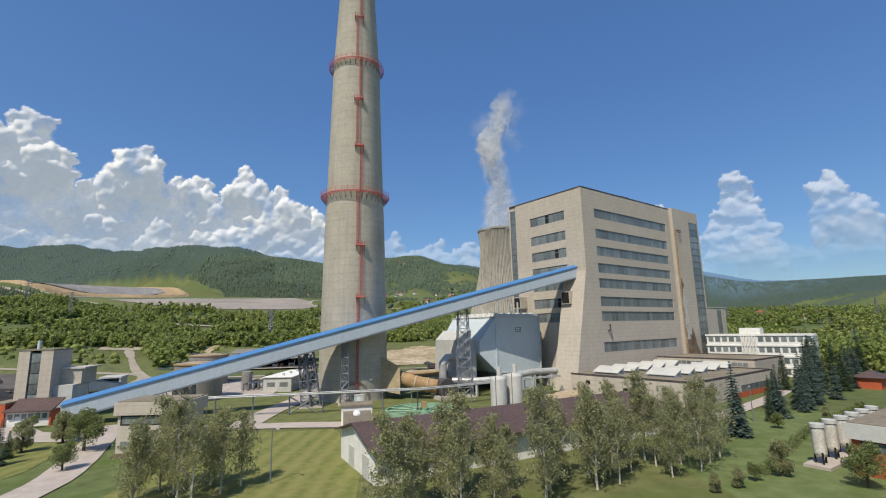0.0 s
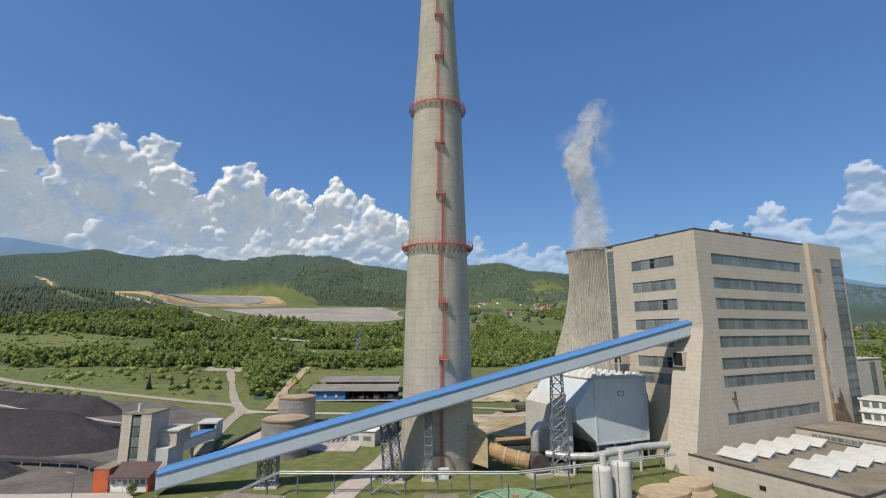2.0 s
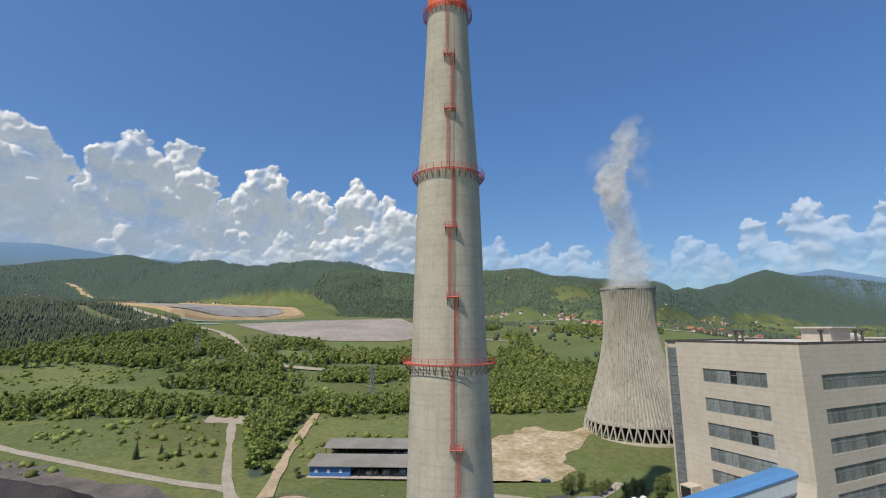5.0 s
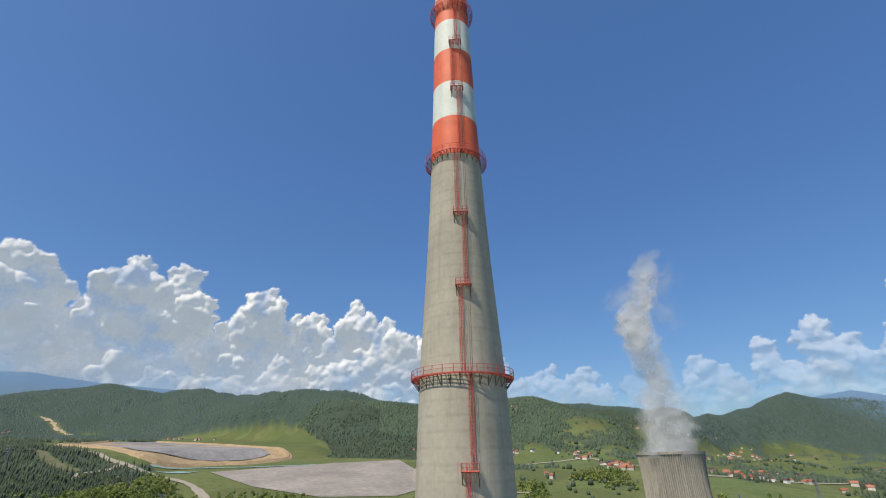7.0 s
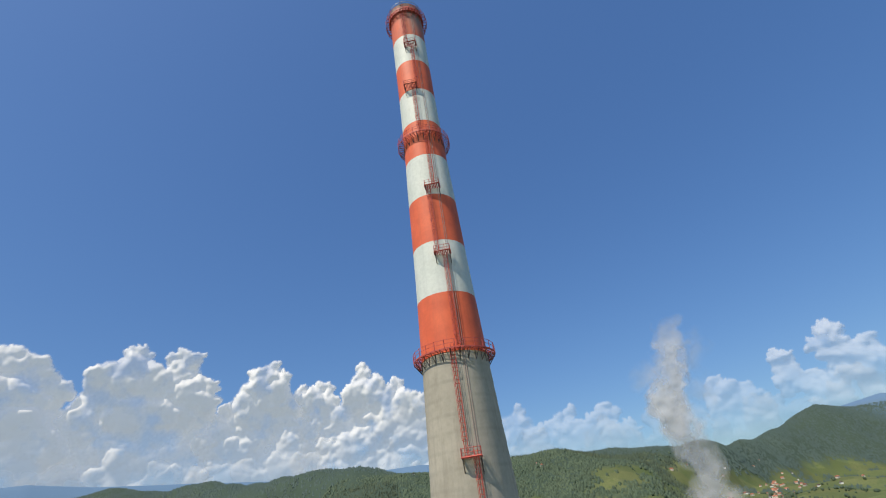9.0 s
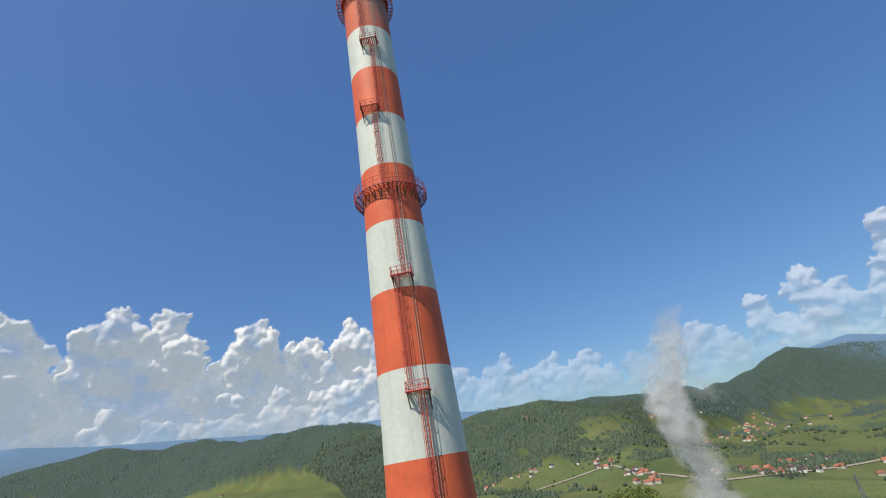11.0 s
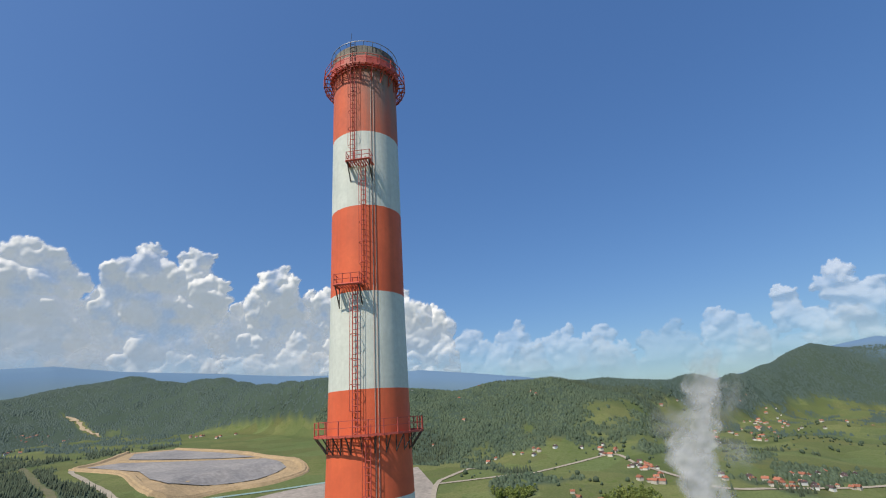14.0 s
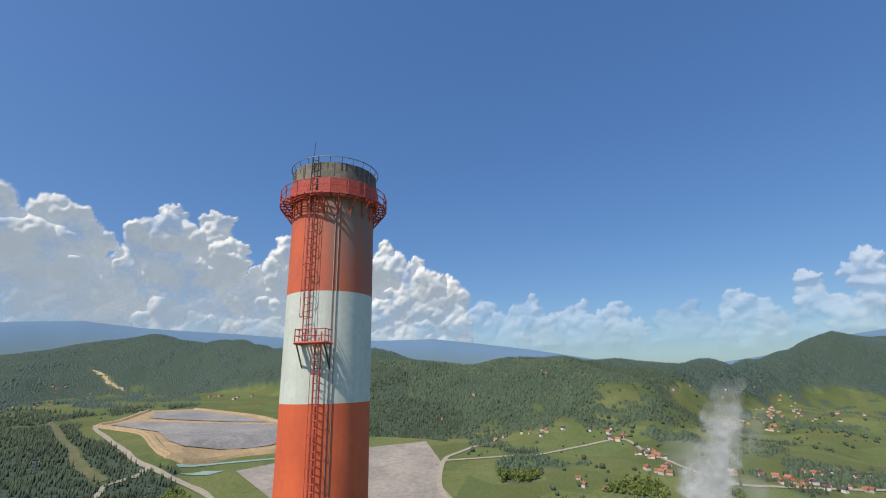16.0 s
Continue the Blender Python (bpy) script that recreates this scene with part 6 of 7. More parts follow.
# ---- trees ----
def leaf_cloud(rng, centres, radii, count, size, droop=0.0):
    """Many small leaf quads in rounded clumps; returns vertices and faces."""
    k = rng.randint(0, len(centres), count)
    d = rng.normal(size=(count, 3))
    d /= np.linalg.norm(d, axis=1)[:, None]
    p = centres[k] + d * radii[k][:, None] * (rng.rand(count) ** 0.4)[:, None]
    p[:, 2] -= droop * rng.rand(count) ** 2
    a = rng.normal(size=(count, 3))
    a /= np.linalg.norm(a, axis=1)[:, None]
    b = np.cross(a, rng.normal(size=(count, 3)))
    b /= np.linalg.norm(b, axis=1)[:, None]
    s = size * (0.6 + 0.8 * rng.rand(count))[:, None]
    v = np.stack([p - a * s, p + b * s * 0.55, p + a * s, p - b * s * 0.55], 1).reshape(-1, 3)
    f = np.arange(count * 4).reshape(-1, 4)
    return v, f


def data_mesh(name, v, f, material):
    me = bpy.data.meshes.new(name)
    me.from_pydata(v.tolist(), [], f.tolist())
    me.materials.append(material)
    return me


def birch(seed, h):
    """A slender tree: a pale stem, rising limbs, and thin twigs hung with small leaves."""
    rng, rnd = np.random.RandomState(seed), random.Random(seed)
    t = thing("birch_tree", "slender birch tree with pale trunk and loose green crown", "tree", group="birches before the plant")
    bm = B()
    pts = [Vector((0, 0, 0))]
    for i in range(1, 7):
        pts.append(Vector((rnd.uniform(-0.25, 0.25) * i * 0.4, rnd.uniform(-0.25, 0.25) * i * 0.4, h * 0.95 * i / 6)))
    for i in range(6):
        tube(bm, pts[i], pts[i + 1], 0.17 * (1 - i / 6.5), 0.17 * (1 - (i + 1) / 6.5), 7, False)
    twigs = []
    for i in range(36):
        f = 0.14 + 0.84 * (i + rnd.random()) / 36
        j = min(5, int(f * 6))
        base = pts[j].lerp(pts[j + 1], f * 6 - j)
        a = rnd.uniform(0, 6.28)
        ln = h * (0.25 * (1 - f) ** 0.8 + 0.05) * rnd.uniform(0.65, 1.3) * min(1, f * 3.5)
        tip = base + Vector((math.cos(a) * ln * 0.85, math.sin(a) * ln * 0.85, ln * rnd.uniform(0.6, 1.2)))
        tube(bm, base, tip, 0.05, 0.014, 4, False)
        for k in range(11):
            q = base.lerp(tip, 0.25 + 0.8 * (k + rnd.random()) / 11)
            w = 0.45 + 0.03 * h * (1 - f)
            twigs.append((*(q + Vector((rnd.gauss(0, w), rnd.gauss(0, w), rnd.gauss(0, 0.35)))), rnd.uniform(0.5, 1.4) * (1 - 0.5 * f)))
    part("trunk", bm, BARK, t, "white-grey birch trunk and limbs")
    T = np.array(twigs)
    n = 17
    k = np.repeat(np.arange(len(T)), n)
    u = rng.rand(len(k))
    p = T[k, :3] + rng.normal(size=(len(k), 3)) * 0.16
    p[:, 2] -= u * T[k, 3] - 0.3
    d = rng.normal(size=(len(k), 3))
    d /= np.linalg.norm(d, axis=1)[:, None]
    e = np.cross(d, rng.normal(size=(len(k), 3)))
    e /= np.linalg.norm(e, axis=1)[:, None]
    s = 0.125 * (0.6 + 0.8 * rng.rand(len(k)))[:, None]
    v = np.stack([p - d * s, p + e * s * 0.6, p + d * s, p - e * s * 0.6], 1).reshape(-1, 3)
    part("crown", data_mesh("crown", v, np.arange(len(v)).reshape(-1, 4), BIRCH), None, t)
    return t


def broadleaf(seed, h, w, material, name, label, group=""):
    rng, rnd = np.random.RandomState(seed), random.Random(seed)
    t = thing(name, label, "tree" if h > 4 else "shrub", group=group)
    bm = B()
    tube(bm, (0, 0, 0), (0.1, 0, h * 0.5), 0.2, 0.12, 7, False)
    cen, rad = [], []
    for i in range(22):
        a, f = rnd.uniform(0, 6.28), rnd.random()
        q = Vector((math.cos(a) * w * 0.42 * math.sin(math.pi * (0.15 + 0.75 * f)) * rnd.uniform(0.3, 1), math.sin(a) * w * 0.42 * math.sin(math.pi * (0.15 + 0.75 * f)) * rnd.uniform(0.3, 1), h * (0.2 + 0.68 * f)))
        tube(bm, (0.05, 0, min(q.z * 0.6, h * 0.45)), q, 0.07, 0.02, 4, False)
        cen.append(q), rad.append(w * rnd.uniform(0.13, 0.22))
    part("trunk", bm, TRUNK, t)
    v, f = leaf_cloud(rng, np.array([tuple(c) for c in cen]), np.array(rad) * 1.05, 5200, 0.13)
    part("crown", data_mesh("crown", v, f, material), None, t)
    return t


def conifer(seed, h, w, material, name, label, group):
    rnd = random.Random(seed)
    t = thing(name, label, "tree", group=group)
    part("trunk", tube(B(), (0, 0, 0), (0, 0, h * 0.96), 0.2, 0.03, 7), TRUNK, t)
    v, f = [], []
    tiers = 26
    for i in range(tiers):
        z = h * (0.06 + 0.94 * i / tiers)
        r = w / 2 * (1 - i / tiers) ** 0.85 * rnd.uniform(0.85, 1.1) + 0.12
        for k in range(11):
            a = 2 * math.pi * (k + rnd.random() * 0.8) / 11
            ln = r * rnd.uniform(0.75, 1.15)
            c, s = math.cos(a), math.sin(a)
            for u, drop, wd in ((0.45, 0.05, 0.3), (0.8, 0.16, 0.26), (1.0, 0.3, 0.18)):
                o = len(v)
                x0, x1 = ln * (u - 0.4), ln * u
                z0, z1 = z - drop * ln * 0.5 + rnd.uniform(-0.1, 0.1), z - drop * ln
                ww = wd * max(ln, 0.5)
                v += [(x0 * c, x0 * s, z0), ((x0 + x1) / 2 * c - ww * s, (x0 + x1) / 2 * s + ww * c, (z0 + z1) / 2 - 0.12), (x1 * c, x1 * s, z1), ((x0 + x1) / 2 * c + ww * s, (x0 + x1) / 2 * s - ww * c, (z0 + z1) / 2 - 0.12)]
                f.append((o, o + 1, o + 2, o + 3))
    part("crown", data_mesh("crown", np.array(v), np.array(f), material), None, t)
    return t


def plant(protos, spots, seed):
    """Set the trees out: x, y, size; the first of each kind is moved, the rest are copies."""
    rnd, used = random.Random(seed), set()
    for i, (x, y, s) in enumerate(spots):
        k = i % len(protos)
        m = pose(x, y, float(height(x, y)) - 0.05, 0, 0, rnd.uniform(0, 360))
        if k in used:
            ob = copy_thing(protos[k], m)
        else:
            ob = protos[k]
            used.add(k)
            ob.matrix_world = m
        ob.scale = (s, s, s * rnd.uniform(0.92, 1.08))


rs = random.Random(11)
row = [(-21, -80, 0.84), (-15, -79, 0.8), (-17, -85, 0.86), (-21.5, -86, 0.8), (-12.5, -83, 0.78), (-18.5, -82, 0.9), (-14.5, -87, 0.76), (-23, -83, 0.78), (-10.8, -80, 0.72)]
for i in range(27):
    t = i / 26
    row.append((9 + 52 * t + rs.uniform(-1.8, 1.8), -97 + 17 * t + (i % 3) * 3.4 - 3 + rs.uniform(-1.2, 1.2), rs.uniform(0.66, 0.98)))
plant([birch(21, 13.5), birch(22, 12.5), birch(23, 14), birch(24, 11.5)], row, 2)
plant([conifer(31, 13, 5.0, BLUESPRUCE, "blue_spruce", "tall silvery blue spruce beside the road", "spruces along the service road"), conifer(32, 12, 5.4, SPRUCE, "spruce", "dark green spruce beside the service road", "spruces along the service road")],
      [(72, -70, 1.05), (76, -66, 0.7), (93, -57, 0.95), (96, -53, 0.8), (106, -50, 1.1), (110, -45, 0.85), (118, -42, 0.9), (100, -47, 0.7), (130, -31, 1.15), (136, -26, 1.2), (140, -20, 1.1), (146, -16, 1.25), (150, -8, 1.2), (158, -2, 1.3), (164, 6, 1.25), (128, -22, 0.9), (170, 14, 1.3), (178, 20, 1.2), (186, 30, 1.3), (196, 36, 1.2), (160, -16, 1.0), (168, -8, 1.1), (205, 44, 1.3), (190, 8, 1.1), (215, 30, 1.2), (98, -51, 0.75), (103, -53, 0.6), (88, -60, 0.5), (114, -45, 0.95), (122, -36, 1.0), (126, -40, 0.8), (142, -28, 1.0), (148, -24, 1.1), (154, -14, 1.15), (-53, -62, 0.55), (-55, -57, 0.42), (-62, -60, 0.5)], 3)
plant([broadleaf(41, 6.4, 5.2, BUSH, "broadleaf_tree", "rounded green broadleaf tree", "trees by the access road"), broadleaf(42, 5.6, 4.6, BIRCH, "broadleaf_tree", "rounded grey-green broadleaf tree", "trees by the access road")],
      [(-44.5, -54.5, 1.35), (-53, -46, 1.15), (-40.5, -67, 0.75), (-55.5, -53, 1.0), (-68, -52, 1.1), (-60, -60, 1.0), (-66, -66, 1.2), (61, -91, 0.8), (67, -97, 0.9), (52, -94, 0.45), (56, -92, 0.4), (48, -95, 0.4), (112, -58, 0.5), (99, -62, 0.5), (84, -66, 0.55), (-36.5, 34, 0.7), (-34.5, 44, 0.8), (-82, 117, 1.0), (-70, -28, 0.5)], 4)
plant([broadleaf(43, 7.5, 6.0, BUSH, "broadleaf_tree", "leafy tree beside the sandy ground", "trees behind the precipitator")], [(42 + i * 4.2 + rs.uniform(-1, 1), 104 + (i % 3) * 4 + rs.uniform(-1, 1), rs.uniform(0.75, 1.1)) for i in range(14)], 5)

_bm = B()
bmesh.ops.create_icosphere(_bm, subdivisions=1, radius=1)
ICO1 = (np.array([v.co[:] for v in _bm.verts]), np.array([[v.index for v in f.verts] for f in _bm.faces]))
_bm.free()
TUFT = (np.array([[math.cos(a), math.sin(a), -1.0] for a in np.arange(5) * 0.4 * math.pi] + [[0, 0, 1.0]]), np.array([[i, (i + 1) % 5, 5] for i in range(5)]))
DOME = (np.array([[math.cos(a), math.sin(a), -0.9] for a in np.arange(5) * 0.4 * math.pi] + [[0.8 * math.cos(a), 0.8 * math.sin(a), 0.3] for a in (np.arange(5) + 0.5) * 0.4 * math.pi] + [[0, 0, 1.0]]),
        np.array([[i, (i + 1) % 5, 5 + i] for i in range(5)] + [[(i + 1) % 5, 5 + (i + 1) % 5, 5 + i] for i in range(5)] + [[5 + i, 5 + (i + 1) % 5, 10] for i in range(5)]))
CONE = (np.array([[math.cos(a), math.sin(a), z] for z, n in ((-1.0, 7),) for a in np.arange(7) * 2 * math.pi / 7] + [[0.55 * math.cos(a), 0.55 * math.sin(a), 0.0] for a in (np.arange(7) + 0.5) * 2 * math.pi / 7] + [[0, 0, 1.2]]),
        np.array([[i, (i + 1) % 7, 7 + i] for i in range(7)] + [[(i + 1) % 7, 7 + (i + 1) % 7, 7 + i] for i in range(7)] + [[7 + i, 7 + (i + 1) % 7, 14] for i in range(7)]))


def clumps(name, shape, P, S, seed, jitter, material, label):
    """One mesh of many crowns: places P, sizes S (n, 3)."""
    rng = np.random.RandomState(seed)
    bv, bf = shape
    n, k = len(P), len(bv)
    a = rng.rand(n) * 6.28
    c, s = np.cos(a)[:, None], np.sin(a)[:, None]
    v = bv[None] * (1 + jitter * (rng.rand(n, k, 1) - 0.5))
    v = np.stack([v[..., 0] * c - v[..., 1] * s, v[..., 0] * s + v[..., 1] * c, v[..., 2]], -1) * S[:, None, :] + P[:, None, :]
    f = (bf[None] + (np.arange(n) * k)[:, None, None]).reshape(-1, 3)
    me = bpy.data.meshes.new(name)
    me.from_pydata(v.reshape(-1, 3).tolist(), [], f.tolist())
    me.materials.append(material)
    me.polygons.foreach_set("use_smooth", [True] * len(me.polygons))
    return tagged(new(name, me), label, "woods", kind="stuff")


def scatter(n, r0, r1, az0, az1, seed, power=1.0):
    rng = np.random.RandomState(seed)
    r = r0 + (r1 - r0) * rng.rand(n) ** power
    a = np.radians(az0 + (az1 - az0) * rng.rand(n))
    x, y = r * np.sin(a), r * np.cos(a)
    keep = rng.rand(n) < woods(x, y)
    return x[keep], y[keep], rng


def sprays(name, P, S, per, size, seed, material, label):
    """One mesh of leafy sprays scattered through the crowns at P, sizes S."""
    rng = np.random.RandomState(seed)
    k = np.repeat(np.arange(len(P)), per)
    d = rng.normal(size=(len(k), 3))
    d /= np.linalg.norm(d, axis=1)[:, None]
    p = P[k] + d * S[k] * (0.75 + 0.4 * rng.rand(len(k)))[:, None]
    a = d * 0.5 + rng.normal(size=(len(k), 3)) * 0.6
    u = np.cross(a, rng.normal(size=(len(k), 3)))
    u /= np.linalg.norm(u, axis=1)[:, None]
    w = np.cross(a, u)
    w /= np.linalg.norm(w, axis=1)[:, None]
    s = size * (0.6 + 0.8 * rng.rand(len(k)))[:, None]
    v = np.stack([p - u * s, p + w * s * 0.7, p + u * s, p - w * s * 0.7], 1).reshape(-1, 3)
    return tagged(new(name, data_mesh(name, v, np.arange(len(v)).reshape(-1, 4), material)), label, "woods", kind="stuff")


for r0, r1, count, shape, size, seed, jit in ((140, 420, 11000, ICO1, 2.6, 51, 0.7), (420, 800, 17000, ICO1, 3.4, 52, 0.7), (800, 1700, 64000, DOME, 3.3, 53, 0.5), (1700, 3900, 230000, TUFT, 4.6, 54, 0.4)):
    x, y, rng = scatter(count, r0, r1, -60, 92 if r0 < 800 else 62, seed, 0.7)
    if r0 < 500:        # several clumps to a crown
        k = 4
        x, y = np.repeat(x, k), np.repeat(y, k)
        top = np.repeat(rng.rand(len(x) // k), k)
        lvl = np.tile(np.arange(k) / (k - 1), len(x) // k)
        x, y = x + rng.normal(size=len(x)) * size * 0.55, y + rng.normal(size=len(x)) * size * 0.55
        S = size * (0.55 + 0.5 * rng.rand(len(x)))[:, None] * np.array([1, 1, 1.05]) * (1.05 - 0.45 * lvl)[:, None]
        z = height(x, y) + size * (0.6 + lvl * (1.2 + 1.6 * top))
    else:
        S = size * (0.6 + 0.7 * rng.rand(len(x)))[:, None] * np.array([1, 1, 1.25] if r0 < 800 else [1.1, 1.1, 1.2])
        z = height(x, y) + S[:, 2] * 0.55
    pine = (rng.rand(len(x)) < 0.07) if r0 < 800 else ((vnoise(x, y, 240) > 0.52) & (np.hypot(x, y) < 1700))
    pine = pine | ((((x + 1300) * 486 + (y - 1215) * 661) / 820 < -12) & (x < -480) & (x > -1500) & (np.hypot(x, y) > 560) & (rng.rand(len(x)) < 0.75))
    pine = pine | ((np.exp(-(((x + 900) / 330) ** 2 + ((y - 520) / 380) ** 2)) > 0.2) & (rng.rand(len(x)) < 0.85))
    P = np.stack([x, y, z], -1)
    clumps("broadleaf_wood", shape, P[~pine], S[~pine] * (0.78 if r0 < 800 else 1.0), seed, jit, (WOOD if r0 < 800 else MIDWOOD if r0 < 1000 else HAZEWOOD), "forest over the hills, tinted blue-grey for haze" if r0 > 1000 else "dense green broadleaf wood")
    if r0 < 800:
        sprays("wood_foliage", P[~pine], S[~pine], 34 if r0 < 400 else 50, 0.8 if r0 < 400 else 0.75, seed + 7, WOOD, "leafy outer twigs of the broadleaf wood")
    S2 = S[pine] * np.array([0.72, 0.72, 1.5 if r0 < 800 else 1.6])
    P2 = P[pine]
    clumps("pine_wood", CONE, P2, S2, seed + 20, 0.3, (HAZEWOOD if r0 > 1000 else PINEWOOD), "dark pointed pines in the wood")
# shrubs and single trees over the meadows
rng = np.random.RandomState(61)
x, y = rng.uniform(-420, -40, 5200), rng.uniform(95, 420, 5200)
r = np.hypot(x, y)
ok = (r > 150) & (seg_dist(x, y, YARD_ROAD) > 9) & (seg_dist(x, y, TRACK) > 7) & (y > 0.45 * -x * 0.6 + 40) & (vnoise(x, y, 30) > 0.46) & ((x < -84) | (y > 180)) & (rng.rand(5200) < 0.5)
x, y = x[ok], y[ok]
s = 0.5 + 1.9 * rng.rand(len(x)) ** 3
sprays("shrub_foliage", np.stack([x, y, height(x, y) + s * 0.6], -1), s[:, None] * np.array([1.2, 1.2, 1.0]), 26, 0.32, 64, WOOD, "leafy twigs of the meadow shrubs")
clumps("shrub", ICO1, np.stack([x, y, height(x, y) + s * 0.5], -1), s[:, None] * np.array([1.2, 1.2, 1.0]), 62, 0.8, WOOD, "low green shrubs scattered over the meadow")
x, y = rng.uniform(-100, 1500, 5200), rng.uniform(480, 1700, 5200)
ok = (vnoise(x, y, 90) > 0.55) & (rng.rand(5200) < 0.4) & (in_ellipse(x, y, -270, 770, 275, 165, -12) > 1.1) & (seg_dist(x, y, VILLAGE_ROAD) > 8)
x, y = x[ok], y[ok]
s = 2.0 + 3.2 * rng.rand(len(x)) ** 2
clumps("hedge_tree", ICO1, np.stack([x, y, height(x, y) + s * 0.7], -1), s[:, None] * np.array([1, 1, 1.2]), 63, 0.6, MIDWOOD, "single trees and hedges over the fields")
plant([conifer(33, 10, 4.4, SPRUCE, "spruce", "dark lone spruce in the meadow", "lone spruces")], [(-170, 124, 0.9), (-158, 126, 0.85), (-152, 132, 0.7)], 6)

# ---- villages ----
def house(seed, w, l, h, wall, roof):
    t = thing("house", "small house with pale walls and an orange tiled roof", "house", group="village houses")
    part("wall", box(B(), -w / 2, w / 2, -l / 2, l / 2, -2, h), wall, t)
    e = 0.7
    bm = B()
    hull8(bm, [(-w / 2 - e, -l / 2 - e, h - 0.3), (w / 2 + e, -l / 2 - e, h - 0.3), (w / 2 + e, l / 2 + e, h - 0.3), (-w / 2 - e, l / 2 + e, h - 0.3)], [(-0.1, -l / 2 - e, h + w * 0.42), (0.1, -l / 2 - e, h + w * 0.42), (0.1, l / 2 + e, h + w * 0.42), (-0.1, l / 2 + e, h + w * 0.42)])
    part("roof", bm, roof, t)
    part("chimney_stack", box(B(), 1.0, 1.8, -0.4, 0.4, h, h + w * 0.42 + 0.8), wall, t)
    for s_ in (-1, 1):
        for k in (-0.28, 0.28):
            part("window", box(B(), w * k - 0.6, w * k + 0.6, s_ * (l / 2 + 0.02) - 0.05, s_ * (l / 2 + 0.02) + 0.05, h - 2.2, h - 0.8), GLASS, t)
    return t


protos = [house(1, 9, 12, 5.5, FARWHITE, TILE), house(2, 8, 10, 4.2, FARWHITE, TILE), house(3, 10, 14, 6.0, WHITEP, BROWNROOF)]
spots, rs = [], random.Random(71)
for cx, cy, sx, sy, n in ((420, 800, 110, 30, 22), (520, 860, 60, 40, 12), (250, 930, 18, 60, 14), (215, 1070, 30, 30, 9), (60, 1090, 90, 25, 9), (650, 1480, 160, 120, 22), (930, 1750, 220, 140, 24), (-1880, 1730, 110, 50, 26), (-1480, 1230, 90, 60, 9), (-1150, 1620, 130, 50, 8), (860, 1775, 60, 70, 10), (1110, 2220, 90, 60, 10), (232, 800, 22, 30, 8), (-100, 1500, 200, 150, 8), (620, 420, 120, 90, 14), (820, 560, 200, 100, 16), (120, 760, 40, 30, 3), (1100, 1300, 200, 150, 14)):
    for _ in range(n):
        spots.append((rs.gauss(cx, sx * 0.6), rs.gauss(cy, sy * 0.6)))
used = set()
for i, (x, y) in enumerate(spots):
    k = rs.choice((0, 0, 1, 1, 2))
    m = pose(x, y, float(height(x, y)) + 0.3, 0, 0, rs.uniform(0, 180)) @ Matrix.Scale(rs.uniform(0.7, 0.95), 4)
    if k in used:
        copy_thing(protos[k], m)
    else:
        used.add(k)
        protos[k].matrix_world = m

# ---- clouds and steam ----
def fbm(x, y, size, octaves=5):
    return sum((vnoise(x + 37 * k, y - 53 * k, size / 2 ** k) - 0.5) * 0.55 ** k for k in range(octaves))


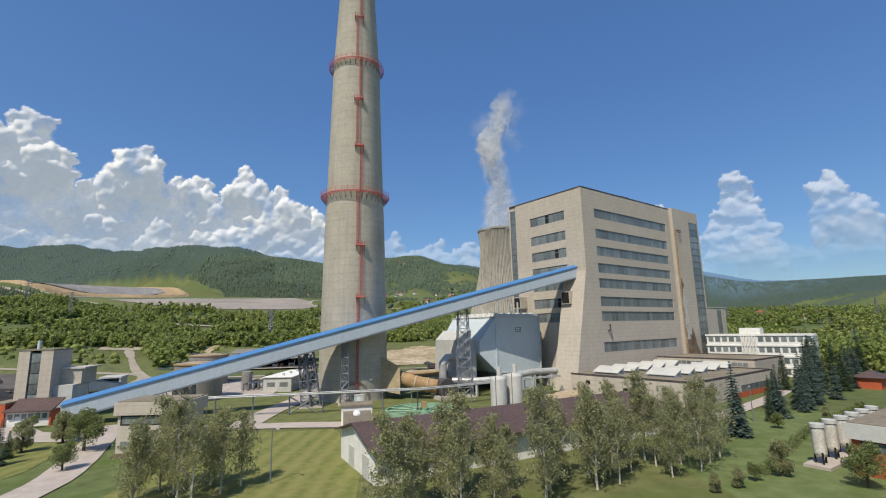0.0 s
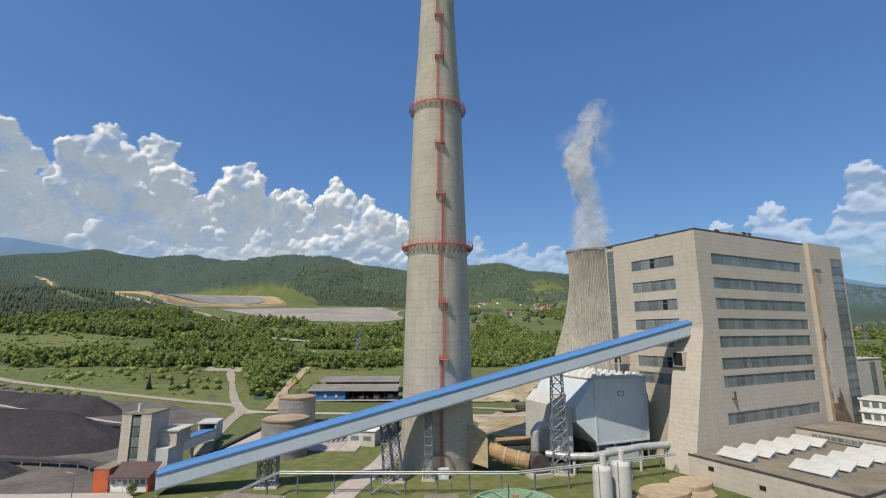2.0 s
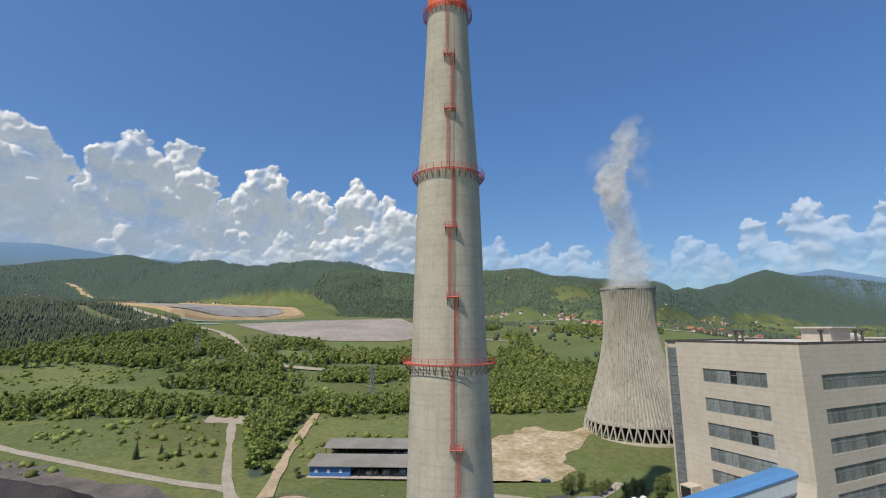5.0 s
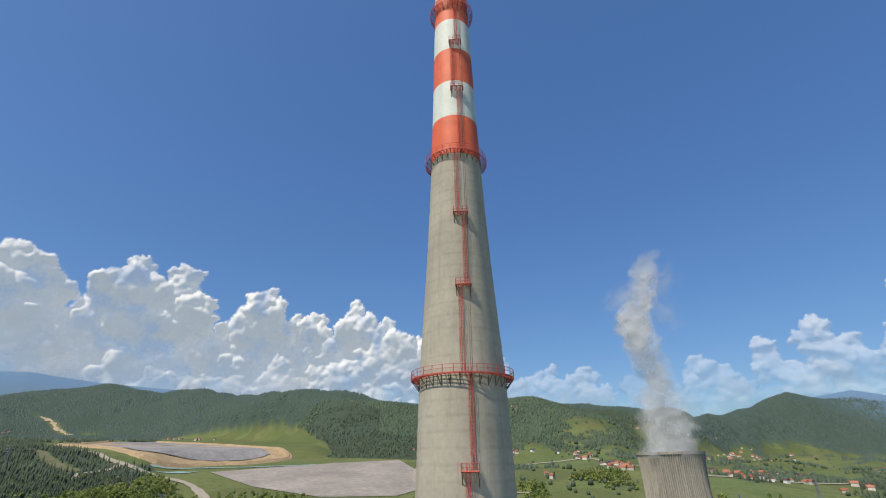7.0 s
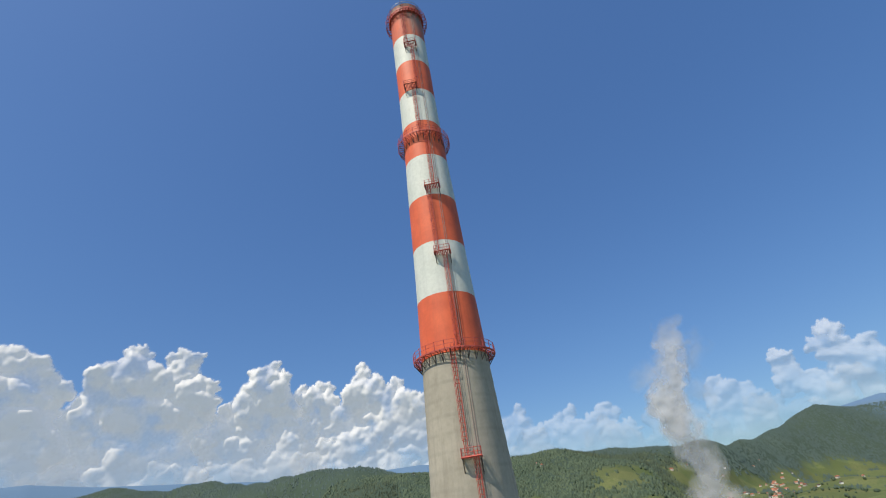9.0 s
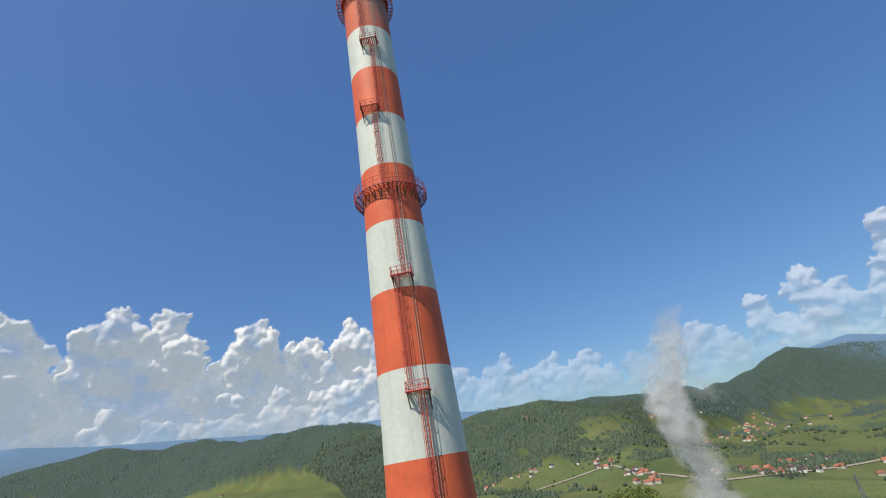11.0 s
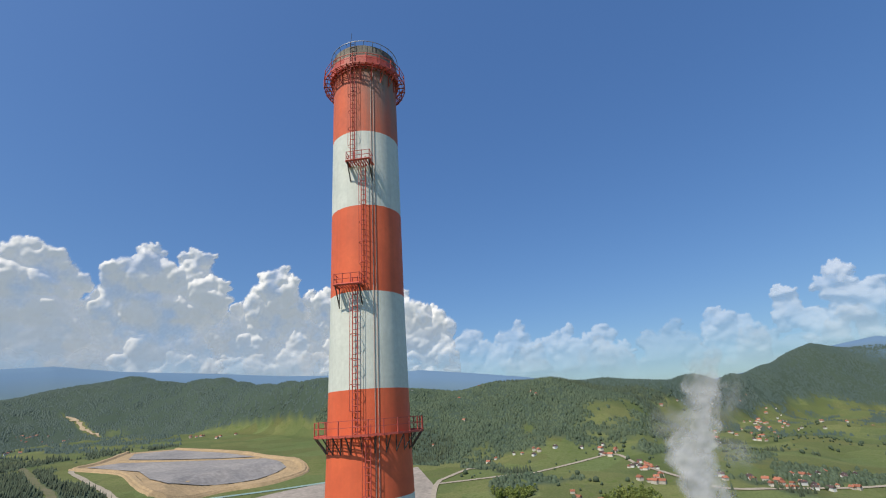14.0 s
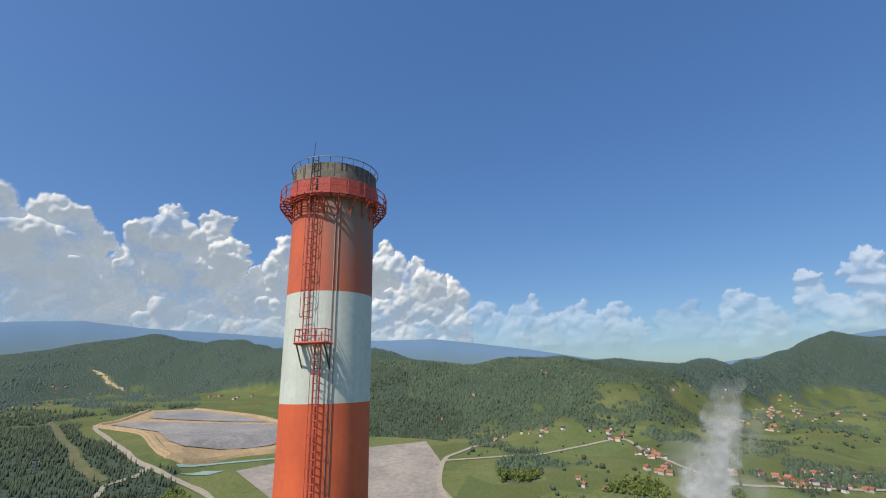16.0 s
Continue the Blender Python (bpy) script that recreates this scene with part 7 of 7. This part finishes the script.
def billow_cloud(heads, seed, floor_el, strength):
    """A cumulus as a sheet of heaped billows, bulging towards the valley; az and el in degrees, as seen from the plant."""
    rng = np.random.RandomState(seed)
    az0, az1 = min(h[0] - h[2] * 2.2 for h in heads), max(h[0] + h[2] * 2.2 for h in heads)
    el1 = max(h[1] for h in heads) + 0.8
    step = 0.1
    A, E = np.meshgrid(np.arange(az0, az1, step), np.arange(floor_el, el1, step))
    Aw = A + 0.7 * fbm(A * 100, E * 100, 260) + 0.3 * fbm(A * 100 + 900, E * 100, 70)
    Ew = E + 0.55 * fbm(A * 100 + 400, E * 100 + 300, 260) + 0.28 * fbm(A * 100, E * 100 + 700, 70)
    bulge, cover = np.zeros(A.shape), np.zeros(A.shape)
    lumps = []
    for a, e, w in heads:
        k, top = 0, e - w
        while top > floor_el and k < 7:
            for dx in ((0.0,) if k == 0 else (-0.6, 0.1, 0.7)):
                lumps.append((a + dx * w * (1 + 0.12 * k), top + rng.uniform(-0.3, 0.3), w * rng.uniform(0.7, 1.1), (0.0 if k == 0 else w * rng.uniform(0, 1.6))))
            top -= w * 0.8
            k += 1
    grown = lumps
    for kids in (6, 4):
        new_lumps = []
        for a, e, w, d in grown:
            for _k in range(kids):
                t = rng.uniform(-0.2, 3.34)
                q = rng.uniform(0.35, 0.95)
                new_lumps.append((a + q * w * math.cos(t), e + q * w * math.sin(t), w * rng.uniform(0.36, 0.52), d + 0.9 * w * math.sqrt(max(0, 1 - q * q))))
        lumps = lumps + new_lumps
        grown = new_lumps
    for a, e, w, d in lumps:
        i0, i1 = int((a - w * 1.1 - az0 - 1.2) / step), int((a + w * 1.1 - az0 + 1.2) / step) + 1
        j0, j1 = int((e - w * 1.1 - floor_el - 1.0) / step), int((e + w * 1.1 - floor_el + 1.0) / step) + 1
        sl = (slice(max(j0, 0), max(j1, 0)), slice(max(i0, 0), max(i1, 0)))
        q = 1 - ((Aw[sl] - a) ** 2 + (Ew[sl] - e) ** 2) / (w * w)
        inside = q > 0
        bulge[sl] = np.where(inside, np.maximum(bulge[sl], d * 0.6 + w * np.sqrt(np.maximum(q, 0)) * 0.55), bulge[sl])
        cover[sl] = np.maximum(cover[sl], q)
    for _ in range(4):
        bulge = (bulge + np.roll(bulge, 1, 0) + np.roll(bulge, -1, 0) + np.roll(bulge, 1, 1) + np.roll(bulge, -1, 1)) / 5
    dens = np.clip(cover / 0.38, 0, 1) * np.clip((E - floor_el - 0.5) / 9.5, 0, 1) ** 0.8 * strength * np.clip(0.95 + 0.7 * fbm(A * 100 + 50, E * 100, 180), 0.6, 1)
    ra, re = np.radians(A), np.radians(E)
    d = 4825 - 400 * np.tanh(bulge * 105 / 400) * np.clip((E - 1) / 4, 0, 1)
    V = np.stack([d * np.sin(ra) * np.cos(re), d * np.cos(ra) * np.cos(re), 120 + d * np.sin(re)], -1)
    n, k = A.shape
    i, j = np.meshgrid(np.arange(n - 1), np.arange(k - 1), indexing="ij")
    f = np.stack([i * k + j, i * k + j + 1, (i + 1) * k + j + 1, (i + 1) * k + j], -1).reshape(-1, 4)
    dv = dens.reshape(-1)
    f = f[dv[f].max(1) > 0.004]
    used, inv = np.unique(f, return_inverse=True)
    me = bpy.data.meshes.new("cumulus_cloud")
    me.from_pydata(V.reshape(-1, 3)[used].tolist(), [], inv.reshape(-1, 4).tolist())
    me.attributes.new("vapour", "FLOAT", "POINT").data.foreach_set("value", dv[used].astype(np.float32))
    me.polygons.foreach_set("use_smooth", [True] * len(me.polygons))
    return me


def vapour_mat(name, colour, glow, glow_colour):
    """White vapour, as dense as the mesh says; glow stands in for inner scatter."""
    m = bpy.data.materials.new(name)
    m.use_nodes = True
    t = m.node_tree
    n, link = t.nodes, t.links.new
    b = n["Principled BSDF"]
    b.inputs["Base Color"].default_value = (*colour, 1)
    b.inputs["Roughness"].default_value, b.inputs["Specular IOR Level"].default_value = 1.0, 0.0
    b.inputs["Emission Color"].default_value, b.inputs["Emission Strength"].default_value = (*glow_colour, 1), glow
    a = n.new("ShaderNodeAttribute")
    a.attribute_name = "vapour"
    link(a.outputs["Fac"], b.inputs["Alpha"])
    return m


# clouds emit a little blue-white in place of light scattered inside them
CLOUD = vapour_mat("cumulus_vapour", (0.44, 0.43, 0.41), 0.33, (0.8, 0.89, 1.0))
HAZE = vapour_mat("hazy_vapour", (0.32, 0.335, 0.345), 0.18, (0.75, 0.88, 1.0))
STEAM = vapour_mat("steam_vapour", (0.45, 0.47, 0.5), 0.0, (1, 1, 1))
_n, _l = CLOUD.node_tree.nodes, CLOUD.node_tree.links.new
_co = _n.new("ShaderNodeTexCoord").outputs["Object"]
_last = None
for _size, _far in ((0.0052, 150.0), (0.013, 55.0)):          # heaped billows, large and small
    _v = _n.new("ShaderNodeTexVoronoi")
    _v.feature = "SMOOTH_F1"
    _v.inputs["Scale"].default_value, _v.inputs["Smoothness"].default_value = _size, 0.6
    _k = _n.new("ShaderNodeBump")
    _k.invert = True
    _k.inputs["Strength"].default_value, _k.inputs["Distance"].default_value = 0.12, _far
    _l(_co, _v.inputs["Vector"]), _l(_v.outputs["Distance"], _k.inputs["Height"])
    if _last:
        _l(_last, _k.inputs["Normal"])
    _last = _k.outputs[0]
_l(_last, _n["Principled BSDF"].inputs["Normal"])
# heads (azimuth, elevation of the top, half width in degrees), grouped into clouds
CLOUDS = [
    (1.0, [(-56, 20.0, 2.8), (-50.8, 19.0, 2.7), (-46.8, 14.6, 2.2)]),
    (1.0, [(-40.6, 20.2, 2.3), (-36.0, 19.6, 2.0), (-43.5, 16.0, 2.2), (-38, 13.0, 2.8)]),
    (1.0, [(-27.0, 18.6, 2.1), (-30.5, 15.0, 2.0), (-24, 15.0, 1.8)]),
    (1.0, [(-21, 16.4, 1.6), (-15.8, 17.8, 2.0), (-12, 16.0, 2.0), (-8.6, 14.0, 1.6), (-18.5, 13.0, 2.0)]),
    (0.45, [(-4, 11.2, 2.2), (1.5, 10.8, 2.4), (7, 9.8, 2.2), (11.5, 9.0, 1.9)]),
    (0.45, [(23.8, 9.8, 1.1), (26, 8.4, 1.2)]),
    (0.52, [(34.8, 12.6, 1.0), (30.2, 11.2, 0.7), (36.8, 10.0, 1.2), (32.4, 8.4, 1.1)]),
    (0.52, [(42.5, 14.8, 0.9), (40.8, 11.0, 0.9), (44.2, 10.0, 1.1)]),
    (0.52, [(50.5, 12.8, 1.0), (52.3, 10.6, 0.8)]),
    # low haze bank, drawn in duller HAZE to dim the bright right horizon
    (0.4, [(3, 8.4, 3.0), (11, 8.8, 3.2), (19, 8.2, 3.2), (27, 8.0, 3.0), (35, 8.0, 3.0), (43, 8.4, 3.2), (51, 8.0, 3.0)]),
    (0.55, [(-34, 11.6, 3.4), (-27, 10.6, 3.4), (-48, 11.6, 3.4), (-20, 9.6, 3.0), (-14, 9.6, 3.0), (-41, 11, 3.4)]),
]
for i, (strength, heads) in enumerate(CLOUDS):
    ob = new("cumulus_cloud", billow_cloud(heads, 80 + i, 2.0, strength))
    ob.data.materials.append(HAZE if strength == 0.4 else CLOUD)
    tagged(ob, "heaped white cumulus cloud fading into haze at its base", "cloud", "clouds over the hills", "structure")


def steam_mesh(layer):
    """A veil of vapour through the plume: bulging, and as dense as the rising, curling steam is there. Three of them lie one behind the other."""
    u, z = np.meshgrid(np.arange(-44, 48, 1.0), np.arange(95, 226, 1.0))
    wu = u + 9 * fbm(u * 10 + 300 * layer, z * 10, 240) + 6 * fbm(u * 10, z * 10 + 500 * layer, 70)
    wz = z + 9 * fbm(u * 10 + 900, z * 10 + 200 * layer, 240) + 6 * fbm(u * 10 + 50 * layer, z * 10 + 70, 70)
    # the column: broad over the rim, a slender neck, then spreading
    key = [(95, 0, 15.0, 1.0), (106, 0, 13.0, 1.0), (118, 0, 11.0, 0.97), (132, 0, 8.5, 0.95), (148, -2, 8.0, 0.94), (162, -4, 8.5, 0.94), (174, -4, 8.5, 0.92), (184, -1, 6.5, 0.9), (194, 4, 6.0, 0.84), (204, 7, 6.5, 0.7), (213, 8, 5.0, 0.4), (222, 8, 4.0, 0.0)]
    mid, half, full = (np.interp(wz, [k[0] for k in key], [k[i] for k in key]) for i in (1, 2, 3))
    dens = np.clip((1.2 - np.abs((wu - mid) / half)) / 0.5, 0, 1) ** 1.3 * full
    # torn wisps beside the column
    for cu, cz, ru, rz, turn, top in ((-9, 188, 9, 5, 28, 0.3), (14, 176, 8, 5, -22, 0.22), (17, 198, 4, 9, -24, 0.22)):
        c, n = math.cos(radians(turn)), math.sin(radians(turn))
        p, q = ((wu - cu) * c + (wz - cz) * n) / ru, (-(wu - cu) * n + (wz - cz) * c) / rz
        dens = np.maximum(dens, top * np.exp(-(p * p + q * q) * 1.1))
    dens *= np.clip(1.0 + 0.9 * fbm(u * 10 + 700 * layer, z * 10, 160) + 0.5 * fbm(u * 10, z * 10 + 800 * layer, 45), 0.4, 1.3)
    dens = np.clip(dens * np.interp(z, [95, 120, 150, 168, 190], [0.5, 0.36, 0.36, 0.58, 0.58]), 0, 0.7) * np.clip((z - 94.5) / 3, 0, 1)
    dens = np.where(dens < 0.012, 0, dens)
    half0 = np.interp(z, [k[0] for k in key], [k[2] for k in key])
    bulge = np.sqrt(np.clip(1 - (u / (half0 * 2.2)) ** 2, 0, 1)) * half0 * 0.7 + 3 * fbm(u * 10 + 40 * layer, z * 10 + 90, 200)
    back = (layer - 1) * 7.0 - bulge * (1, 0.5, -0.4)[layer]
    V = np.stack([106.4 + u * 0.963 + back * 0.27, 212 - u * 0.27 + back * 0.963, z], -1)
    n, k = u.shape
    i, j = np.meshgrid(np.arange(n - 1), np.arange(k - 1), indexing="ij")
    f = np.stack([i * k + j, i * k + j + 1, (i + 1) * k + j + 1, (i + 1) * k + j], -1).reshape(-1, 4)
    dv = dens.reshape(-1)
    f = f[dv[f].max(1) > 0]
    used_, inv = np.unique(f, return_inverse=True)
    me = bpy.data.meshes.new("steam_veil")
    me.from_pydata(V.reshape(-1, 3)[used_].tolist(), [], inv.reshape(-1, 4).tolist())
    me.attributes.new("vapour", "FLOAT", "POINT").data.foreach_set("value", dv[used_].astype(np.float32))
    me.polygons.foreach_set("use_smooth", [True] * len(me.polygons))
    me.materials.append(STEAM)
    return me


plume = thing("steam_plume", "grey-white steam column rising from the cooling tower", "steam", kind="structure")
for k in range(3):
    part("steam_veil", steam_mesh(k), None, plume)

_h = smooth_line([(59, -90), (74, -79), (92, -67), (112, -56)], 0.8)
_c = np.array([(p.x + random.Random(i).uniform(-0.5, 0.5), p.y, 0.5 + 0.4 * float(vnoise(p.x, p.y, 5))) for i, p in enumerate(_h)])
_v, _f = leaf_cloud(np.random.RandomState(91), _c, np.full(len(_c), 0.75), 9000, 0.12)
tagged(new("hedge", data_mesh("hedge", _v, _f, BUSH)), "long uneven green hedge across the meadow", "hedge")
